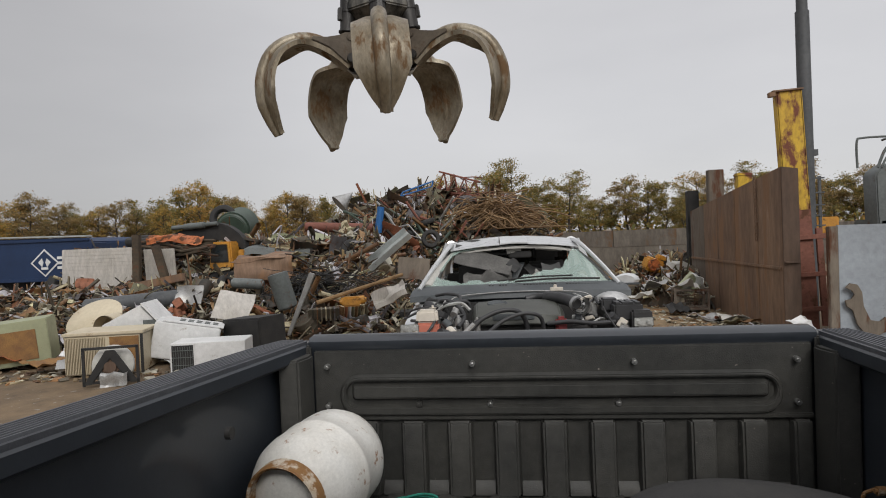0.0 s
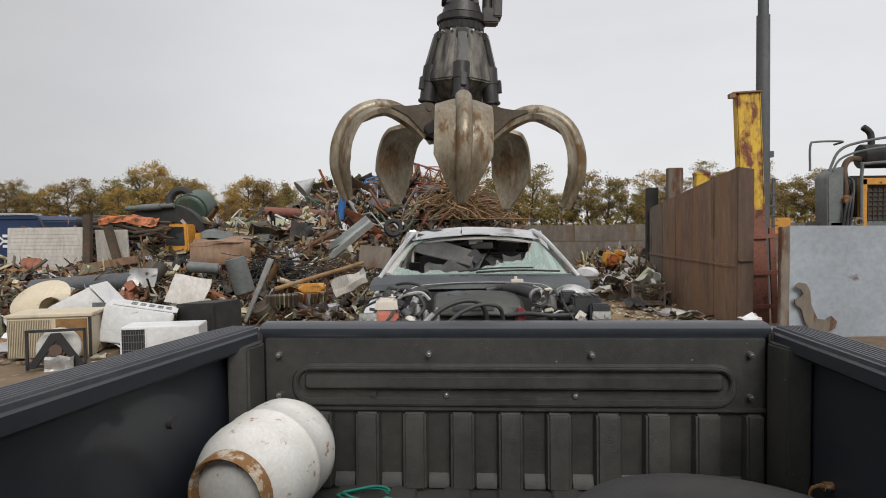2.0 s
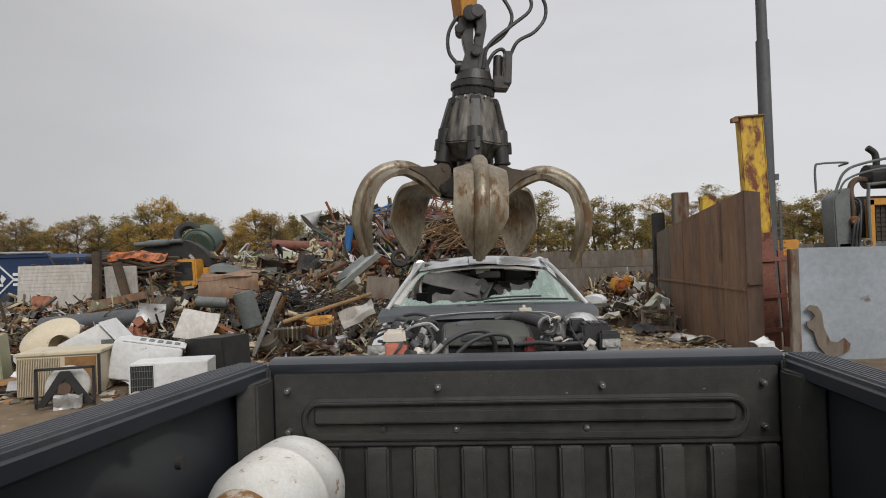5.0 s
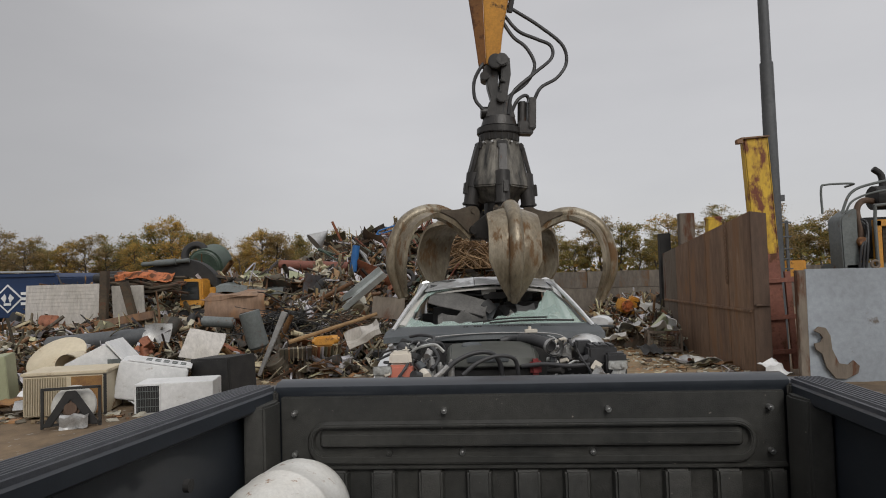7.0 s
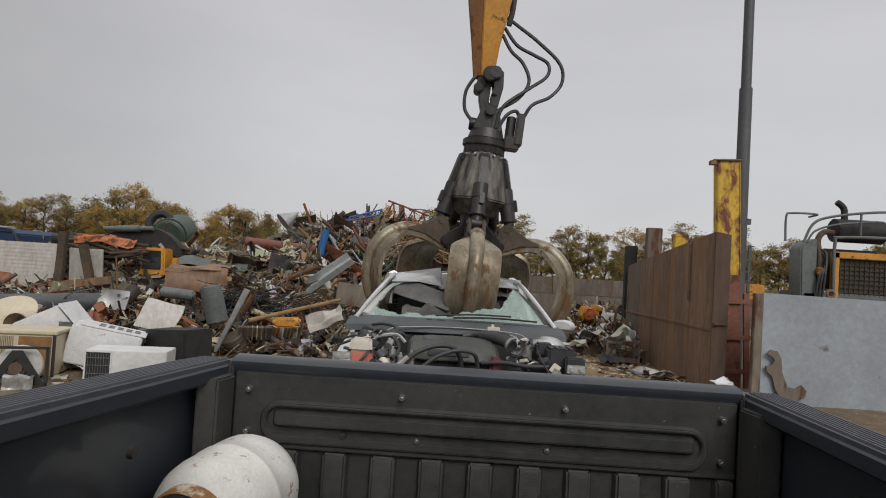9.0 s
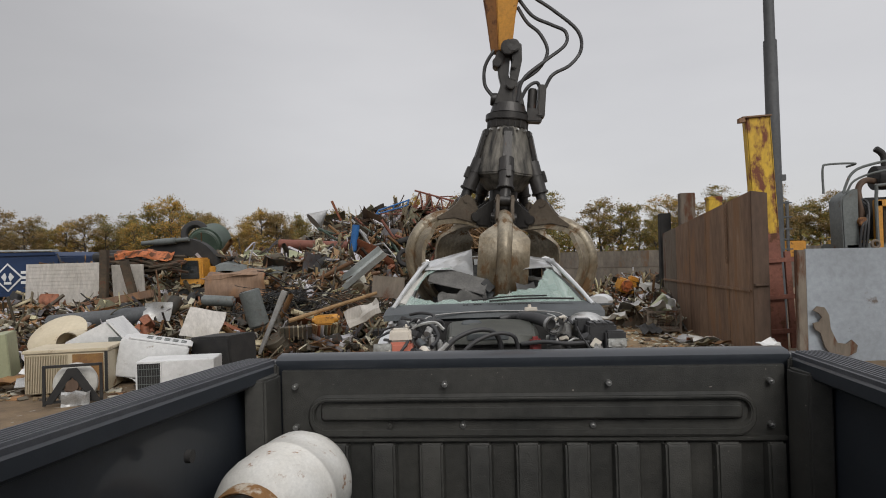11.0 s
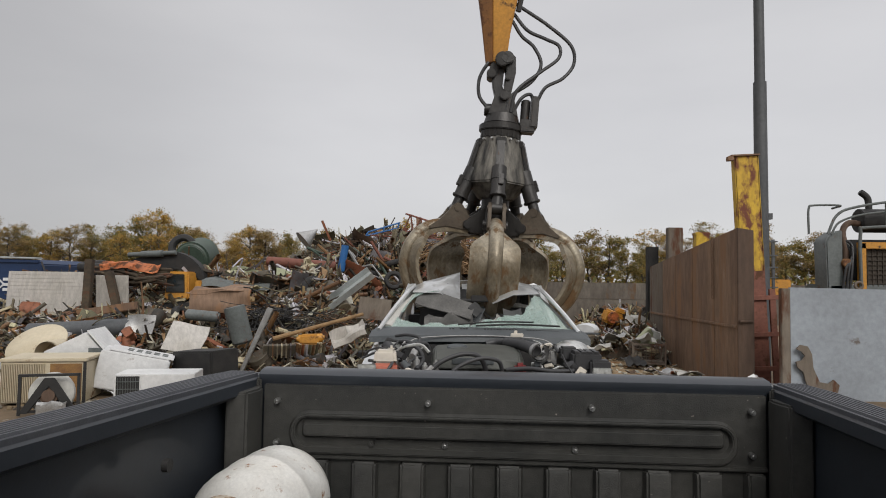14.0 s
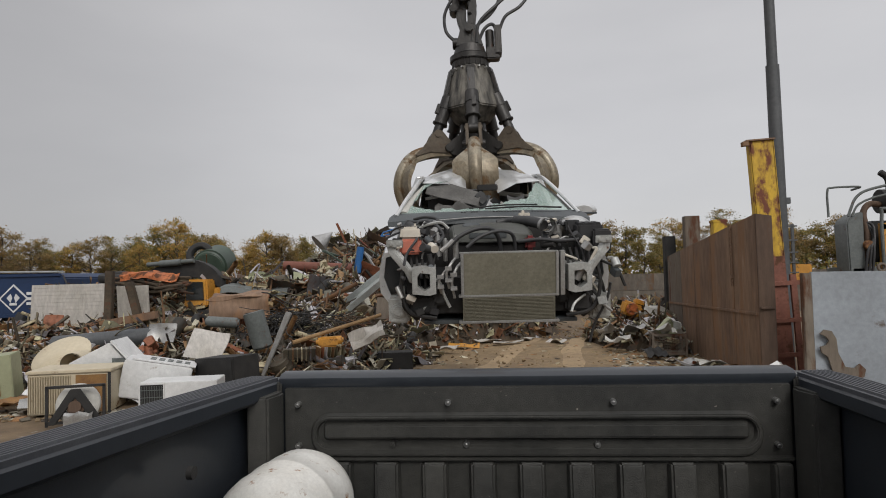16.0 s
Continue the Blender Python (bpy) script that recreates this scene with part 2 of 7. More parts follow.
    redpipe=surf("red_oxide_pipe", (0.24, 0.085, 0.055), (0.17, 0.06, 0.04), 0.7, scale=3, rust=0.3, bump=0.2),
    orange=surf("faded_orange_paint", (0.55, 0.16, 0.04), (0.38, 0.11, 0.04), 0.6, scale=3, rust=0.4, bump=0.2),
    green=surf("dull_green_paint", (0.055, 0.085, 0.06), (0.04, 0.06, 0.045), 0.5, scale=2, rust=0.1, bump=0.1),
    wood=surf("weathered_timber", (0.32, 0.2, 0.09), (0.22, 0.13, 0.06), 0.8, scale=8, bump=0.4),
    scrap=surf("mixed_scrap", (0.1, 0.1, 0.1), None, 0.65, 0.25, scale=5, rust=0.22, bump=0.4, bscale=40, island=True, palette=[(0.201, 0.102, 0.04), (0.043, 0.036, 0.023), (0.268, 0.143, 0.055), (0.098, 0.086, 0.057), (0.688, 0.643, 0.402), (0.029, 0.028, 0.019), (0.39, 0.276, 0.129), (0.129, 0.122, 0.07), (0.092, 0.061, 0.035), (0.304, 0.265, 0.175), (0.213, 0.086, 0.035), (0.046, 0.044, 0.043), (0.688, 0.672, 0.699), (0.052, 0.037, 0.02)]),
    piece=surf("scrap_piece", (0.1, 0.1, 0.1), None, 0.6, 0.25, scale=4, rust=0.25, bump=0.3, bscale=40, palette=[(0.205, 0.102, 0.042), (0.05, 0.043, 0.029), (0.626, 0.543, 0.353), (0.099, 0.085, 0.058), (0.261, 0.137, 0.051), (0.03, 0.029, 0.021), (0.688, 0.672, 0.707), (0.141, 0.134, 0.075), (0.329, 0.113, 0.052), (0.254, 0.216, 0.142), (0.089, 0.053, 0.028), (0.136, 0.129, 0.134)]),
    track=surf("pale_driven_dirt", (0.40, 0.29, 0.165), (0.30, 0.21, 0.12), 0.95, scale=0.9, bump=0.8, bscale=12, grime=0.4),
    sand=surf("dry_sandy_dirt", (0.30, 0.21, 0.112), (0.19, 0.13, 0.07), 0.95, scale=0.8, bump=0.9, bscale=10, grime=0.45, spots=0.05),
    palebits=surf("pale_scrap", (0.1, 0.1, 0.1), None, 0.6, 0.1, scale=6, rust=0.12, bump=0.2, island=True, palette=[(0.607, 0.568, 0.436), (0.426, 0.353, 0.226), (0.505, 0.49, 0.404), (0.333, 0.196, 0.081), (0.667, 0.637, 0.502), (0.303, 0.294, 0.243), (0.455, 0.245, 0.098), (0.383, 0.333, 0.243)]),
    litter=surf("pale_litter", (0.1, 0.1, 0.1), None, 0.7, 0.1, scale=6, rust=0.1, bump=0.2, island=True, palette=[(0.691, 0.63, 0.464), (0.277, 0.202, 0.11), (0.138, 0.12, 0.088), (0.415, 0.336, 0.199), (0.194, 0.107, 0.055), (0.483, 0.455, 0.366), (0.097, 0.08, 0.06), (0.415, 0.215, 0.088)]),
    wire=surf("tangled_wire", (0.30, 0.19, 0.09), (0.17, 0.10, 0.05), 0.7, 0.15, scale=3, bump=0.2, island=True, vary=0.35),
    bark=surf("grey_bark", (0.10, 0.085, 0.07), (0.065, 0.055, 0.045), 0.9, scale=4, bump=0.6),
    core=surf("dark_scrap_core", (0.10, 0.073, 0.045), (0.045, 0.034, 0.023), 0.85, scale=1.5, bump=1.0, bscale=6, rust=0.3),
)


def leaf_mat(name, pal):
    m = surf(name, (0.1, 0.1, 0.1), None, 0.65, scale=0.5, bump=0.0, island=True, palette=pal, grime=0.25)
    n, l = m.node_tree.nodes, m.node_tree.links
    tr, mx = n.new("ShaderNodeBsdfTranslucent"), n.new("ShaderNodeMixShader")
    bsdf = n["Principled BSDF"]
    l.new(bsdf.inputs["Base Color"].links[0].from_socket, tr.inputs["Color"])
    mx.inputs["Fac"].default_value = 0.4
    l.new(bsdf.outputs["BSDF"], mx.inputs[1])
    l.new(tr.outputs["BSDF"], mx.inputs[2])
    l.new(mx.outputs["Shader"], n["Material Output"].inputs["Surface"])
    return m


GREENS = [(0.231, 0.23, 0.066), (0.312, 0.269, 0.077), (0.426, 0.311, 0.077), (0.202, 0.203, 0.07), (0.524, 0.311, 0.066)]
GOLDS = [(0.624, 0.404, 0.086), (0.743, 0.434, 0.086), (0.419, 0.343, 0.1), (0.567, 0.314, 0.081), (0.304, 0.283, 0.093)]
BROWNS = [(0.417, 0.259, 0.098), (0.339, 0.233, 0.098), (0.287, 0.246, 0.098), (0.493, 0.326, 0.098), (0.237, 0.194, 0.087)]
LEAF = [leaf_mat("autumn_leaves_green", GREENS), leaf_mat("autumn_leaves_gold", GOLDS), leaf_mat("autumn_leaves_brown", BROWNS)]


# ---- mesh helpers ----
def box(bm, c, s, m=None, taper=1.0):
    """A box of size s centred at c; taper narrows its top."""
    t = Matrix.Translation(c) @ Matrix.Diagonal((*s, 1))
    if m is not None:
        t = m @ t
    r = bmesh.ops.create_cube(bm, size=1.0)
    for v in r["verts"]:
        if v.co.z > 0 and taper != 1.0:
            v.co.x *= taper
            v.co.y *= taper
        v.co = t @ v.co
    return r["verts"]


def cyl(bm, p0, p1, r0, r1=None, seg=12, caps=True):
    p0, p1 = Vector(p0), Vector(p1)
    d = p1 - p0
    q = d.to_track_quat("Z", "Y").to_matrix().to_4x4()
    r = bmesh.ops.create_cone(bm, cap_ends=caps, segments=seg, radius1=r0, radius2=r0 if r1 is None else r1, depth=d.length,
                              matrix=Matrix.Translation((p0 + p1) / 2) @ q)
    return r["verts"]


def tube(bm, pts, r, seg=8, r_end=None, flat=1.0):
    """A round bar along a line of points."""
    pts = [Vector(p) for p in pts]
    rings, n = [], len(pts)
    up = Vector((0.13, 0.31, 0.94)).normalized()
    for i, p in enumerate(pts):
        d = (pts[min(i + 1, n - 1)] - pts[max(i - 1, 0)]).normalized()
        a = d.cross(up)
        if a.length < 0.05:
            a = d.cross(Vector((1, 0, 0)))
        a.normalize()
        b = d.cross(a).normalized()
        rr = r if r_end is None else r + (r_end - r) * i / max(1, n - 1)
        rings.append([bm.verts.new(p + (a * math.cos(k * math.tau / seg) + b * math.sin(k * math.tau / seg) * flat) * rr) for k in range(seg)])
    for i in range(n - 1):
        for k in range(seg):
            bm.faces.new((rings[i][k], rings[i][(k + 1) % seg], rings[i + 1][(k + 1) % seg], rings[i + 1][k]))
    bm.faces.new(rings[0][::-1])
    bm.faces.new(rings[-1])


def smooth_line(pts, n=8):
    """A Catmull-Rom line through the points."""
    pts = [Vector(p) for p in pts]
    ext = [pts[0] * 2 - pts[1]] + pts + [pts[-1] * 2 - pts[-2]]
    out = []
    for i in range(1, len(ext) - 2):
        a, b, c, d = ext[i - 1:i + 3]
        for k in range(n):
            t = k / n
            out.append(0.5 * ((2 * b) + (c - a) * t + (2 * a - 5 * b + 4 * c - d) * t * t + (3 * b - a - 3 * c + d) * t ** 3))
    return out + [pts[-1]]


def prism(bm, poly, depth, m=None):
    """A polygon in the xz plane, made thick along y from 0 to depth."""
    m = m or Matrix()
    lo = [bm.verts.new(m @ Vector((x, 0, z))) for x, z in poly]
    hi = [bm.verts.new(m @ Vector((x, depth, z))) for x, z in poly]
    k = len(poly)
    bm.faces.new(lo)
    bm.faces.new(hi[::-1])
    for i in range(k):
        bm.faces.new((lo[i], hi[i], hi[(i + 1) % k], lo[(i + 1) % k]))


def loft(bm, rings, closed=True, cap=True):
    rows = [[bm.verts.new(p) for p in r] for r in rings]
    n = len(rows[0])
    for a, b in zip(rows, rows[1:]):
        for k in range(n if closed else n - 1):
            bm.faces.new((a[k], a[(k + 1) % n], b[(k + 1) % n], b[k]))
    if cap and closed:
        bm.faces.new(rows[0][::-1])
        bm.faces.new(rows[-1])


def sheet(bm, m, w, h, thick=0.004, nx=6, ny=5, crumple=0.05, seed=0):
    """A bent sheet of metal."""
    rows = {}
    for side in (0, 1):
        for i in range(nx + 1):
            for j in range(ny + 1):
                x, y = (i / nx - 0.5) * w, (j / ny - 0.5) * h
                p = Vector((x * 2.2 / max(w, 0.3), y * 2.2 / max(h, 0.3), seed * 3.7))
                z = crumple * noise.noise(p) * 2 + crumple * 0.5 * noise.noise(p * 2.7) + side * thick
                rows[side, i, j] = bm.verts.new(m @ Vector((x, y, z)))
    for i in range(nx):
        for j in range(ny):
            bm.faces.new((rows[1, i, j], rows[1, i + 1, j], rows[1, i + 1, j + 1], rows[1, i, j + 1]))
            bm.faces.new((rows[0, i, j], rows[0, i, j + 1], rows[0, i + 1, j + 1], rows[0, i + 1, j]))
    edge = [(i, 0) for i in range(nx)] + [(nx, j) for j in range(ny)] + [(i, ny) for i in range(nx, 0, -1)] + [(0, j) for j in range(ny, 0, -1)]
    for (a, b), (c, d) in zip(edge, edge[1:] + edge[:1]):
        bm.faces.new((rows[0, a, b], rows[0, c, d], rows[1, c, d], rows[1, a, b]))


def to_mesh(name, bm, material, smooth=38, bevel=0.0):
    bmesh.ops.recalc_face_normals(bm, faces=bm.faces)
    if bevel:
        sharp = [e for e in bm.edges if len(e.link_faces) == 2 and e.calc_face_angle(0) > 0.6]
        bmesh.ops.bevel(bm, geom=sharp, offset=bevel, segments=2, affect="EDGES", clamp_overlap=True)
    me = bpy.data.meshes.new(name)
    bm.to_mesh(me)
    bm.free()
    me.materials.append(material)
    if smooth:
        me.shade_smooth()
        me.set_sharp_from_angle(angle=radians(smooth))
    return me


def part(name, bm, material, parent=None, label="", smooth=38, bevel=0.0, m=None):
    """Links a bmesh as one mesh object under a thing or a part."""
    ob = new(name, to_mesh(name, bm, material, smooth, bevel))
    if parent is not None:
        ob.parent = parent
    if m is not None:
        ob.matrix_basis = m
    if label:
        tagged(ob, label)
    return ob


def thing(name, label, category, m=None, group="", kind=""):
    ob = new(name)
    ob.empty_display_size = 0.1
    if m is not None:
        ob.matrix_basis = m
    return tagged(ob, label, category, group, kind)


def solo(name, bm, material, label, category, m=None, group="", kind="", smooth=38, bevel=0.0):
    """A thing that is one mesh."""
    return tagged(part(name, bm, material, None, "", smooth, bevel, m), label, category, group, kind)


B = bmesh.new


# ---- ground ----
def ground_height(x, y):
    """Uneven yard, flat under the pickup."""
    p = Vector((x * 0.35, y * 0.35, 0))
    h = 0.06 * noise.noise(p) + 0.025 * noise.noise(p * 4)
    fade = min(1.0, max(0.0, (y - 5) / 4)) if abs(x) < 4 else 1.0
    far = math.hypot(x, y - 10)
    return (h * fade) * max(0.0, min(1.0, (60 - far) / 30)) - 0.03


def spread(lo, hi, step, far):
    inner = list(np.arange(lo, hi + 1e-6, step))
    out, d = [], step
    while d < far:
        d *= 1.6
        out.append(d)
    return [lo - d for d in reversed(out)] + inner + [hi + d for d in out]


def ground():
    xs, ys = spread(-16, 12, 0.3, 1500), spread(-4, 30, 0.3, 1500)
    verts = [(x, y, ground_height(x, y)) for y in ys for x in xs]
    n = len(xs)
    faces = [(j * n + i, j * n + i + 1, (j + 1) * n + i + 1, (j + 1) * n + i) for j in range(len(ys) - 1) for i in range(n - 1)]
    me = bpy.data.meshes.new("ground")
    me.from_pydata(verts, [], faces)
    me.materials.append(M["dirt"])
    me.shade_smooth()
    tagged(new("ground", me), "brown packed dirt yard with wheel ruts", "ground", kind="structure")


ground()


def tyre_tracks():
    for (x0, y0), (x1, y1) in (((-0.75, 9.5), (0.75, 16.2)), ((0.85, 9.5), (1.85, 16.2))):
        n, w = 60, 0.2
        verts, faces = [], []
        for i in range(n + 1):
            t = i / n
            cx, cy = x0 + (x1 - x0) * t + 0.06 * math.sin(t * 7), y0 + (y1 - y0) * t
            for k in range(5):
                u = (k / 4 - 0.5) * 2
                x = cx + u * w * (1 + 0.3 * noise.noise(Vector((t * 9, k, x0))))
                verts.append((x, cy, ground_height(x, cy) + 0.03 - 0.018 * abs(u)))
        for i in range(n):
            for k in range(4):
                a = i * 5 + k
                faces.append((a, a + 1, a + 6, a + 5))
        me = bpy.data.meshes.new("tyre_track")
        me.from_pydata(verts, [], faces)
        me.materials.append(M["track"])
        me.shade_smooth()
        tagged(new("tyre_track", me), "pale tyre track pressed into the dirt", "ground", kind="structure")


tyre_tracks()


def sandy_dirt():
    """A dry, sandy strip between the car and the plate wall."""
    xs, ys = np.arange(-2.4, 4.3, 0.15), np.arange(6.4, 16.5, 0.15)
    n, ids, verts, faces = len(xs), {}, [], []
    for j, y in enumerate(ys):
        for i, x in enumerate(xs):
            edge = 0.9 * noise.noise(Vector((x * 0.9, y * 0.9, 4))) + 0.35 * noise.noise(Vector((x * 4, y * 4, 2)))
            inside = min(x + 1.6, 3.95 - x, y - 6.9, 15.8 - y) + edge
            if inside > 0:
                ids[i, j] = len(verts)
                verts.append((x, y, ground_height(x, y) + 0.004 + 0.008 * min(1.0, inside * 2)))
    for i, j in ids:
        q = [(i, j), (i + 1, j), (i + 1, j + 1), (i, j + 1)]
        if all(c in ids for c in q):
            faces.append([ids[c] for c in q])
    me = bpy.data.meshes.new("sandy_dirt")
    me.from_pydata(verts, [], faces)
    me.materials.append(M["sand"])
    me.shade_smooth()
    tagged(new("sandy_dirt", me), "dry sandy dirt strip along the plate wall", "ground", kind="structure")


sandy_dirt()

# ---- pickup truck with the open bed ----
BED_W, GATE_Y, RAIL_Z, FLOOR_Z = 0.775, 1.95, 1.30, 0.815


def pickup():
    t = thing("pickup_truck", "dark slate pickup truck with a black bed liner and closed tailgate", "pickup truck")
    # tailgate: outer shell with a rounded top rail
    bm = B()
    prof = [(GATE_Y + 0.004, 0.80), (GATE_Y + 0.004, 1.262), (GATE_Y - 0.004, 1.275), (GATE_Y - 0.002, 1.296), (GATE_Y + 0.012, 1.306), (GATE_Y + 0.06, 1.311),
            (GATE_Y + 0.085, 1.305), (GATE_Y + 0.097, 1.285), (GATE_Y + 0.09, 1.05), (GATE_Y + 0.075, 0.80)]
    loft(bm, [[(x, y, z) for y, z in prof] for x in (-0.7645, 0.7645)])
    gate = part("tailgate", bm, M["bedpaint"], t, "dark slate tailgate with a rounded top edge")
    # liner panel with a raised frame, a long pocket and its centre rib
    bm = B()
    Y = GATE_Y
    box(bm, (0, Y - 0.004, 1.16), (1.49, 0.016, 0.215))

    def ring(hw, hh, y, cz, r, n=6):
        pts = []
        for cx, cy, a0 in ((hw - r, hh - r, 0), (-hw + r, hh - r, 90), (-hw + r, -hh + r, 180), (hw - r, -hh + r, 270)):
            for k in range(n + 1):
                a = radians(a0 + 90 * k / n)
                pts.append((cx + r * math.cos(a), y, cz + cy + r * math.sin(a)))
        return pts
    loft(bm, [ring(0.664, 0.066, Y - 0.012, 1.126, 0.062), ring(0.655, 0.058, Y - 0.028, 1.126, 0.055), ring(0.645, 0.042, Y - 0.028, 1.132, 0.04), ring(0.638, 0.037, Y - 0.010, 1.134, 0.035)], cap=False)
    loft(bm, [ring(0.625, 0.027, Y - 0.010, 1.138, 0.012), ring(0.615, 0.018, Y - 0.032, 1.139, 0.01)])
    box(bm, (0, Y - 0.009, 1.056), (1.49, 0.024, 0.014))
    part("tailgate_liner", bm, M["bedliner"], t, "black textured liner panel with a long rounded pocket", bevel=0.003)
    bm = B()
    box(bm, (0, Y + 0.0, 0.935), (1.49, 0.012, 0.245))
    liner = part("lower_liner", bm, M["bedliner"], t, "black ribbed lower liner", bevel=0.004)
    for k in range(11):
        cx, hw = -0.719 + 0.144 * k, 0.043
        x0, x1 = max(cx - hw, -0.744), min(cx + hw, 0.744)
        bm = B()
        loft(bm, [[(x0, Y - 0.002, z), (x0 + 0.01, Y - d, z), (x1 - 0.01, Y - d, z), (x1, Y - 0.002, z)] for z, d in ((0.815, 0.042), (0.85, 0.036), (1.03, 0.032), (1.046, 0.028))])
        part("liner_rib", bm, M["bedliner"], liner, bevel=0.006)
    for k in range(10):
        bm = B()
        cx = -0.647 + 0.144 * k
        loft(bm, [[(cx + w * 0.031, Y - d, z) for w in (-1, 1)] + [(cx + w * 0.031, Y - 0.003, z) for w in (1, -1)] for z, d in ((0.815, 0.024), (0.832, 0.02), (0.848, 0.01), (0.858, 0.005))])
        part("slot_foot", bm, M["bedliner"], liner, bevel=0.004)
    for i, (bx, bz) in enumerate([(-0.70, 1.22), (-0.242, 1.223), (0.242, 1.222), (0.70, 1.222), (-0.70, 1.097), (-0.19, 1.1), (0.193, 1.099), (0.70, 1.097), (-0.41, 1.1), (0.0, 1.062)][:9]):
        bm = B()
        cyl(bm, (bx, Y - 0.012, bz), (bx, Y - 0.030, bz), 0.0085, 0.0085, 12)
        cyl(bm, (bx, Y - 0.029, bz), (bx, Y - 0.034, bz), 0.005, 0.003, 8)
        part("bolt", bm, M["chrome"] if i < 8 else M["bedliner"], t, "small bright screw head" if i < 8 else "")
    # bed sides
    for s in (-1, 1):
        # the side widens from the tail towards the cab and rises a little
        flare, rise = (0.11, 0.022) if s < 0 else (0.0, 0.0)
        stations = []
        for y in (0.42, 0.9, 1.3, 1.6, 1.8, GATE_Y, GATE_Y + 0.09):
            xi = 0.766 + flare * (GATE_Y - y)
            stations.append((y, xi, xi + 0.125 - 0.03 * max(0, y - 1.8) / 0.24))
        bm = B()
        rings = []
        for y, xi, xo in stations:
            up = rise * (GATE_Y - y)
            rings.append([(s * px, y, pz) for px, pz in ((xi + 0.05, 0.80), (xi + 0.05, 1.225 + up), (xi + 0.006, 1.242 + up), (xi - 0.002, 1.25 + up), (xi - 0.002, 1.282 + up), (xi + 0.008, 1.291 + up),
                          (xo - 0.02, 1.288 + up), (xo, 1.275 + up), (xo + 0.02, 1.2), (xo + 0.03, 0.98), (xo + 0.015, 0.68), (xo, 0.55), (xo - 0.07, 0.55))])
        loft(bm, rings)
        part("bed_side", bm, M["bedpaint"], t, "dark slate bed wall")
        bm = B()
        rings = []
        for y, xi, xo in stations[:-1]:
            up = rise * (GATE_Y - y)
            prof = [(xi + 0.004, 1.286), (xi + 0.004, 1.299)]
            for i in range(7):
                a, b = (i + 0.2) / 7.2, (i + 0.75) / 7.2
                wx = xo - xi - 0.03
                prof += [(xi + 0.012 + a * wx, 1.299), (xi + 0.012 + a * wx + 0.002, 1.305), (xi + 0.012 + b * wx, 1.305), (xi + 0.012 + b * wx + 0.002, 1.299)]
            prof += [(xo - 0.01, 1.297), (xo - 0.006, 1.286)]
            rings.append([(s * px, y, pz + up) for px, pz in prof])
        loft(bm, rings)
        part("bed_rail", bm, M["rail"], t, "grey ribbed plastic rail cap", smooth=20)
        # corner post beside the gate
        bm = B()
        loft(bm, [[(s * (BED_W + 0.035), GATE_Y - 0.15, z), (s * (BED_W - 0.02), GATE_Y - 0.13, z), (s * (BED_W - 0.035), GATE_Y - 0.06, z), (s * (BED_W - 0.03), GATE_Y - 0.02, z), (s * (BED_W + 0.035), GATE_Y - 0.02, z)] for z in (0.80, 1.235, 1.262)])
        box(bm, (s * (BED_W - 0.012), GATE_Y - 0.012, 1.262), (0.02, 0.016, 0.05))
        part("corner_post", bm, M["bedliner"], t, bevel=0.006)
        bm = B()
        for bz in (0.925, 0.862):
            cyl(bm, (s * (BED_W + 0.045), GATE_Y - 0.24, bz), (s * (BED_W + 0.02), GATE_Y - 0.24, bz), 0.012, 0.012, 12)
            cyl(bm, (s * (BED_W + 0.022), GATE_Y - 0.24, bz), (s * (BED_W + 0.014), GATE_Y - 0.24, bz), 0.008, 0.006, 8)
        tube(bm, smooth_line([(s * (BED_W + 0.03), GATE_Y - 0.225, 0.925), (s * (BED_W + 0.005), GATE_Y - 0.215, 0.91), (s * (BED_W + 0.0), GATE_Y - 0.213, 0.893), (s * (BED_W + 0.005), GATE_Y - 0.215, 0.876), (s * (BED_W + 0.03), GATE_Y - 0.225, 0.862)]), 0.005, 7)
        part("tie_down", bm, M["tankring"], t, "rusted tie-down loop on two bolts")
        bm = B()
        for wy in (1.45,):
            cyl(bm, (s * (BED_W + 0.032), wy, 1.16), (s * (BED_W + 0.018), wy, 1.16), 0.016, 0.016, 10)
        part("plug", bm, M["black"], t)
    bm = B()
    box(bm, (0, 1.2, FLOOR_Z - 0.03), (2 * BED_W + 0.06, 1.58, 0.05))
    floor = part("bed_floor", bm, M["bedliner"], t, "black ribbed bed floor", bevel=0.004)
    for i in range(9):
        bm = B()
        box(bm, (-0.64 + 0.16 * i, 1.18, FLOOR_Z - 0.003), (0.08, 1.5, 0.016))
        part("floor_rib", bm, M["bedliner"], floor, bevel=0.004)
    bm = B()
    box(bm, (0, 0.40, 1.04), (2 * BED_W + 0.1, 0.04, 0.5))
    part("bed_front_wall", bm, M["bedpaint"], t)
    # cab shell round the seats, with its open rear window
    bm = B()
    box(bm, (0, 0.30, 0.95), (1.86, 0.05, 0.72))
    box(bm, (0, 0.20, 1.93), (1.5, 0.06, 0.10))
    for s in (-1, 1):
        box(bm, (s * 0.82, 0.25, 1.6), (0.14, 0.08, 0.62))
        box(bm, (s * 0.93, -0.65, 0.92), (0.06, 1.9, 0.78))
        box(bm, (s * 0.80, -1.45, 1.62), (0.08, 0.08, 0.66), Matrix.Translation((0, 0, 0)))
    box(bm, (0, -0.62, 1.99), (1.55, 1.72, 0.06))
    box(bm, (0, -0.6, 0.52), (1.8, 1.9, 0.08))
    part("cab", bm, M["bedpaint"], t, bevel=0.015)
    bm = B()
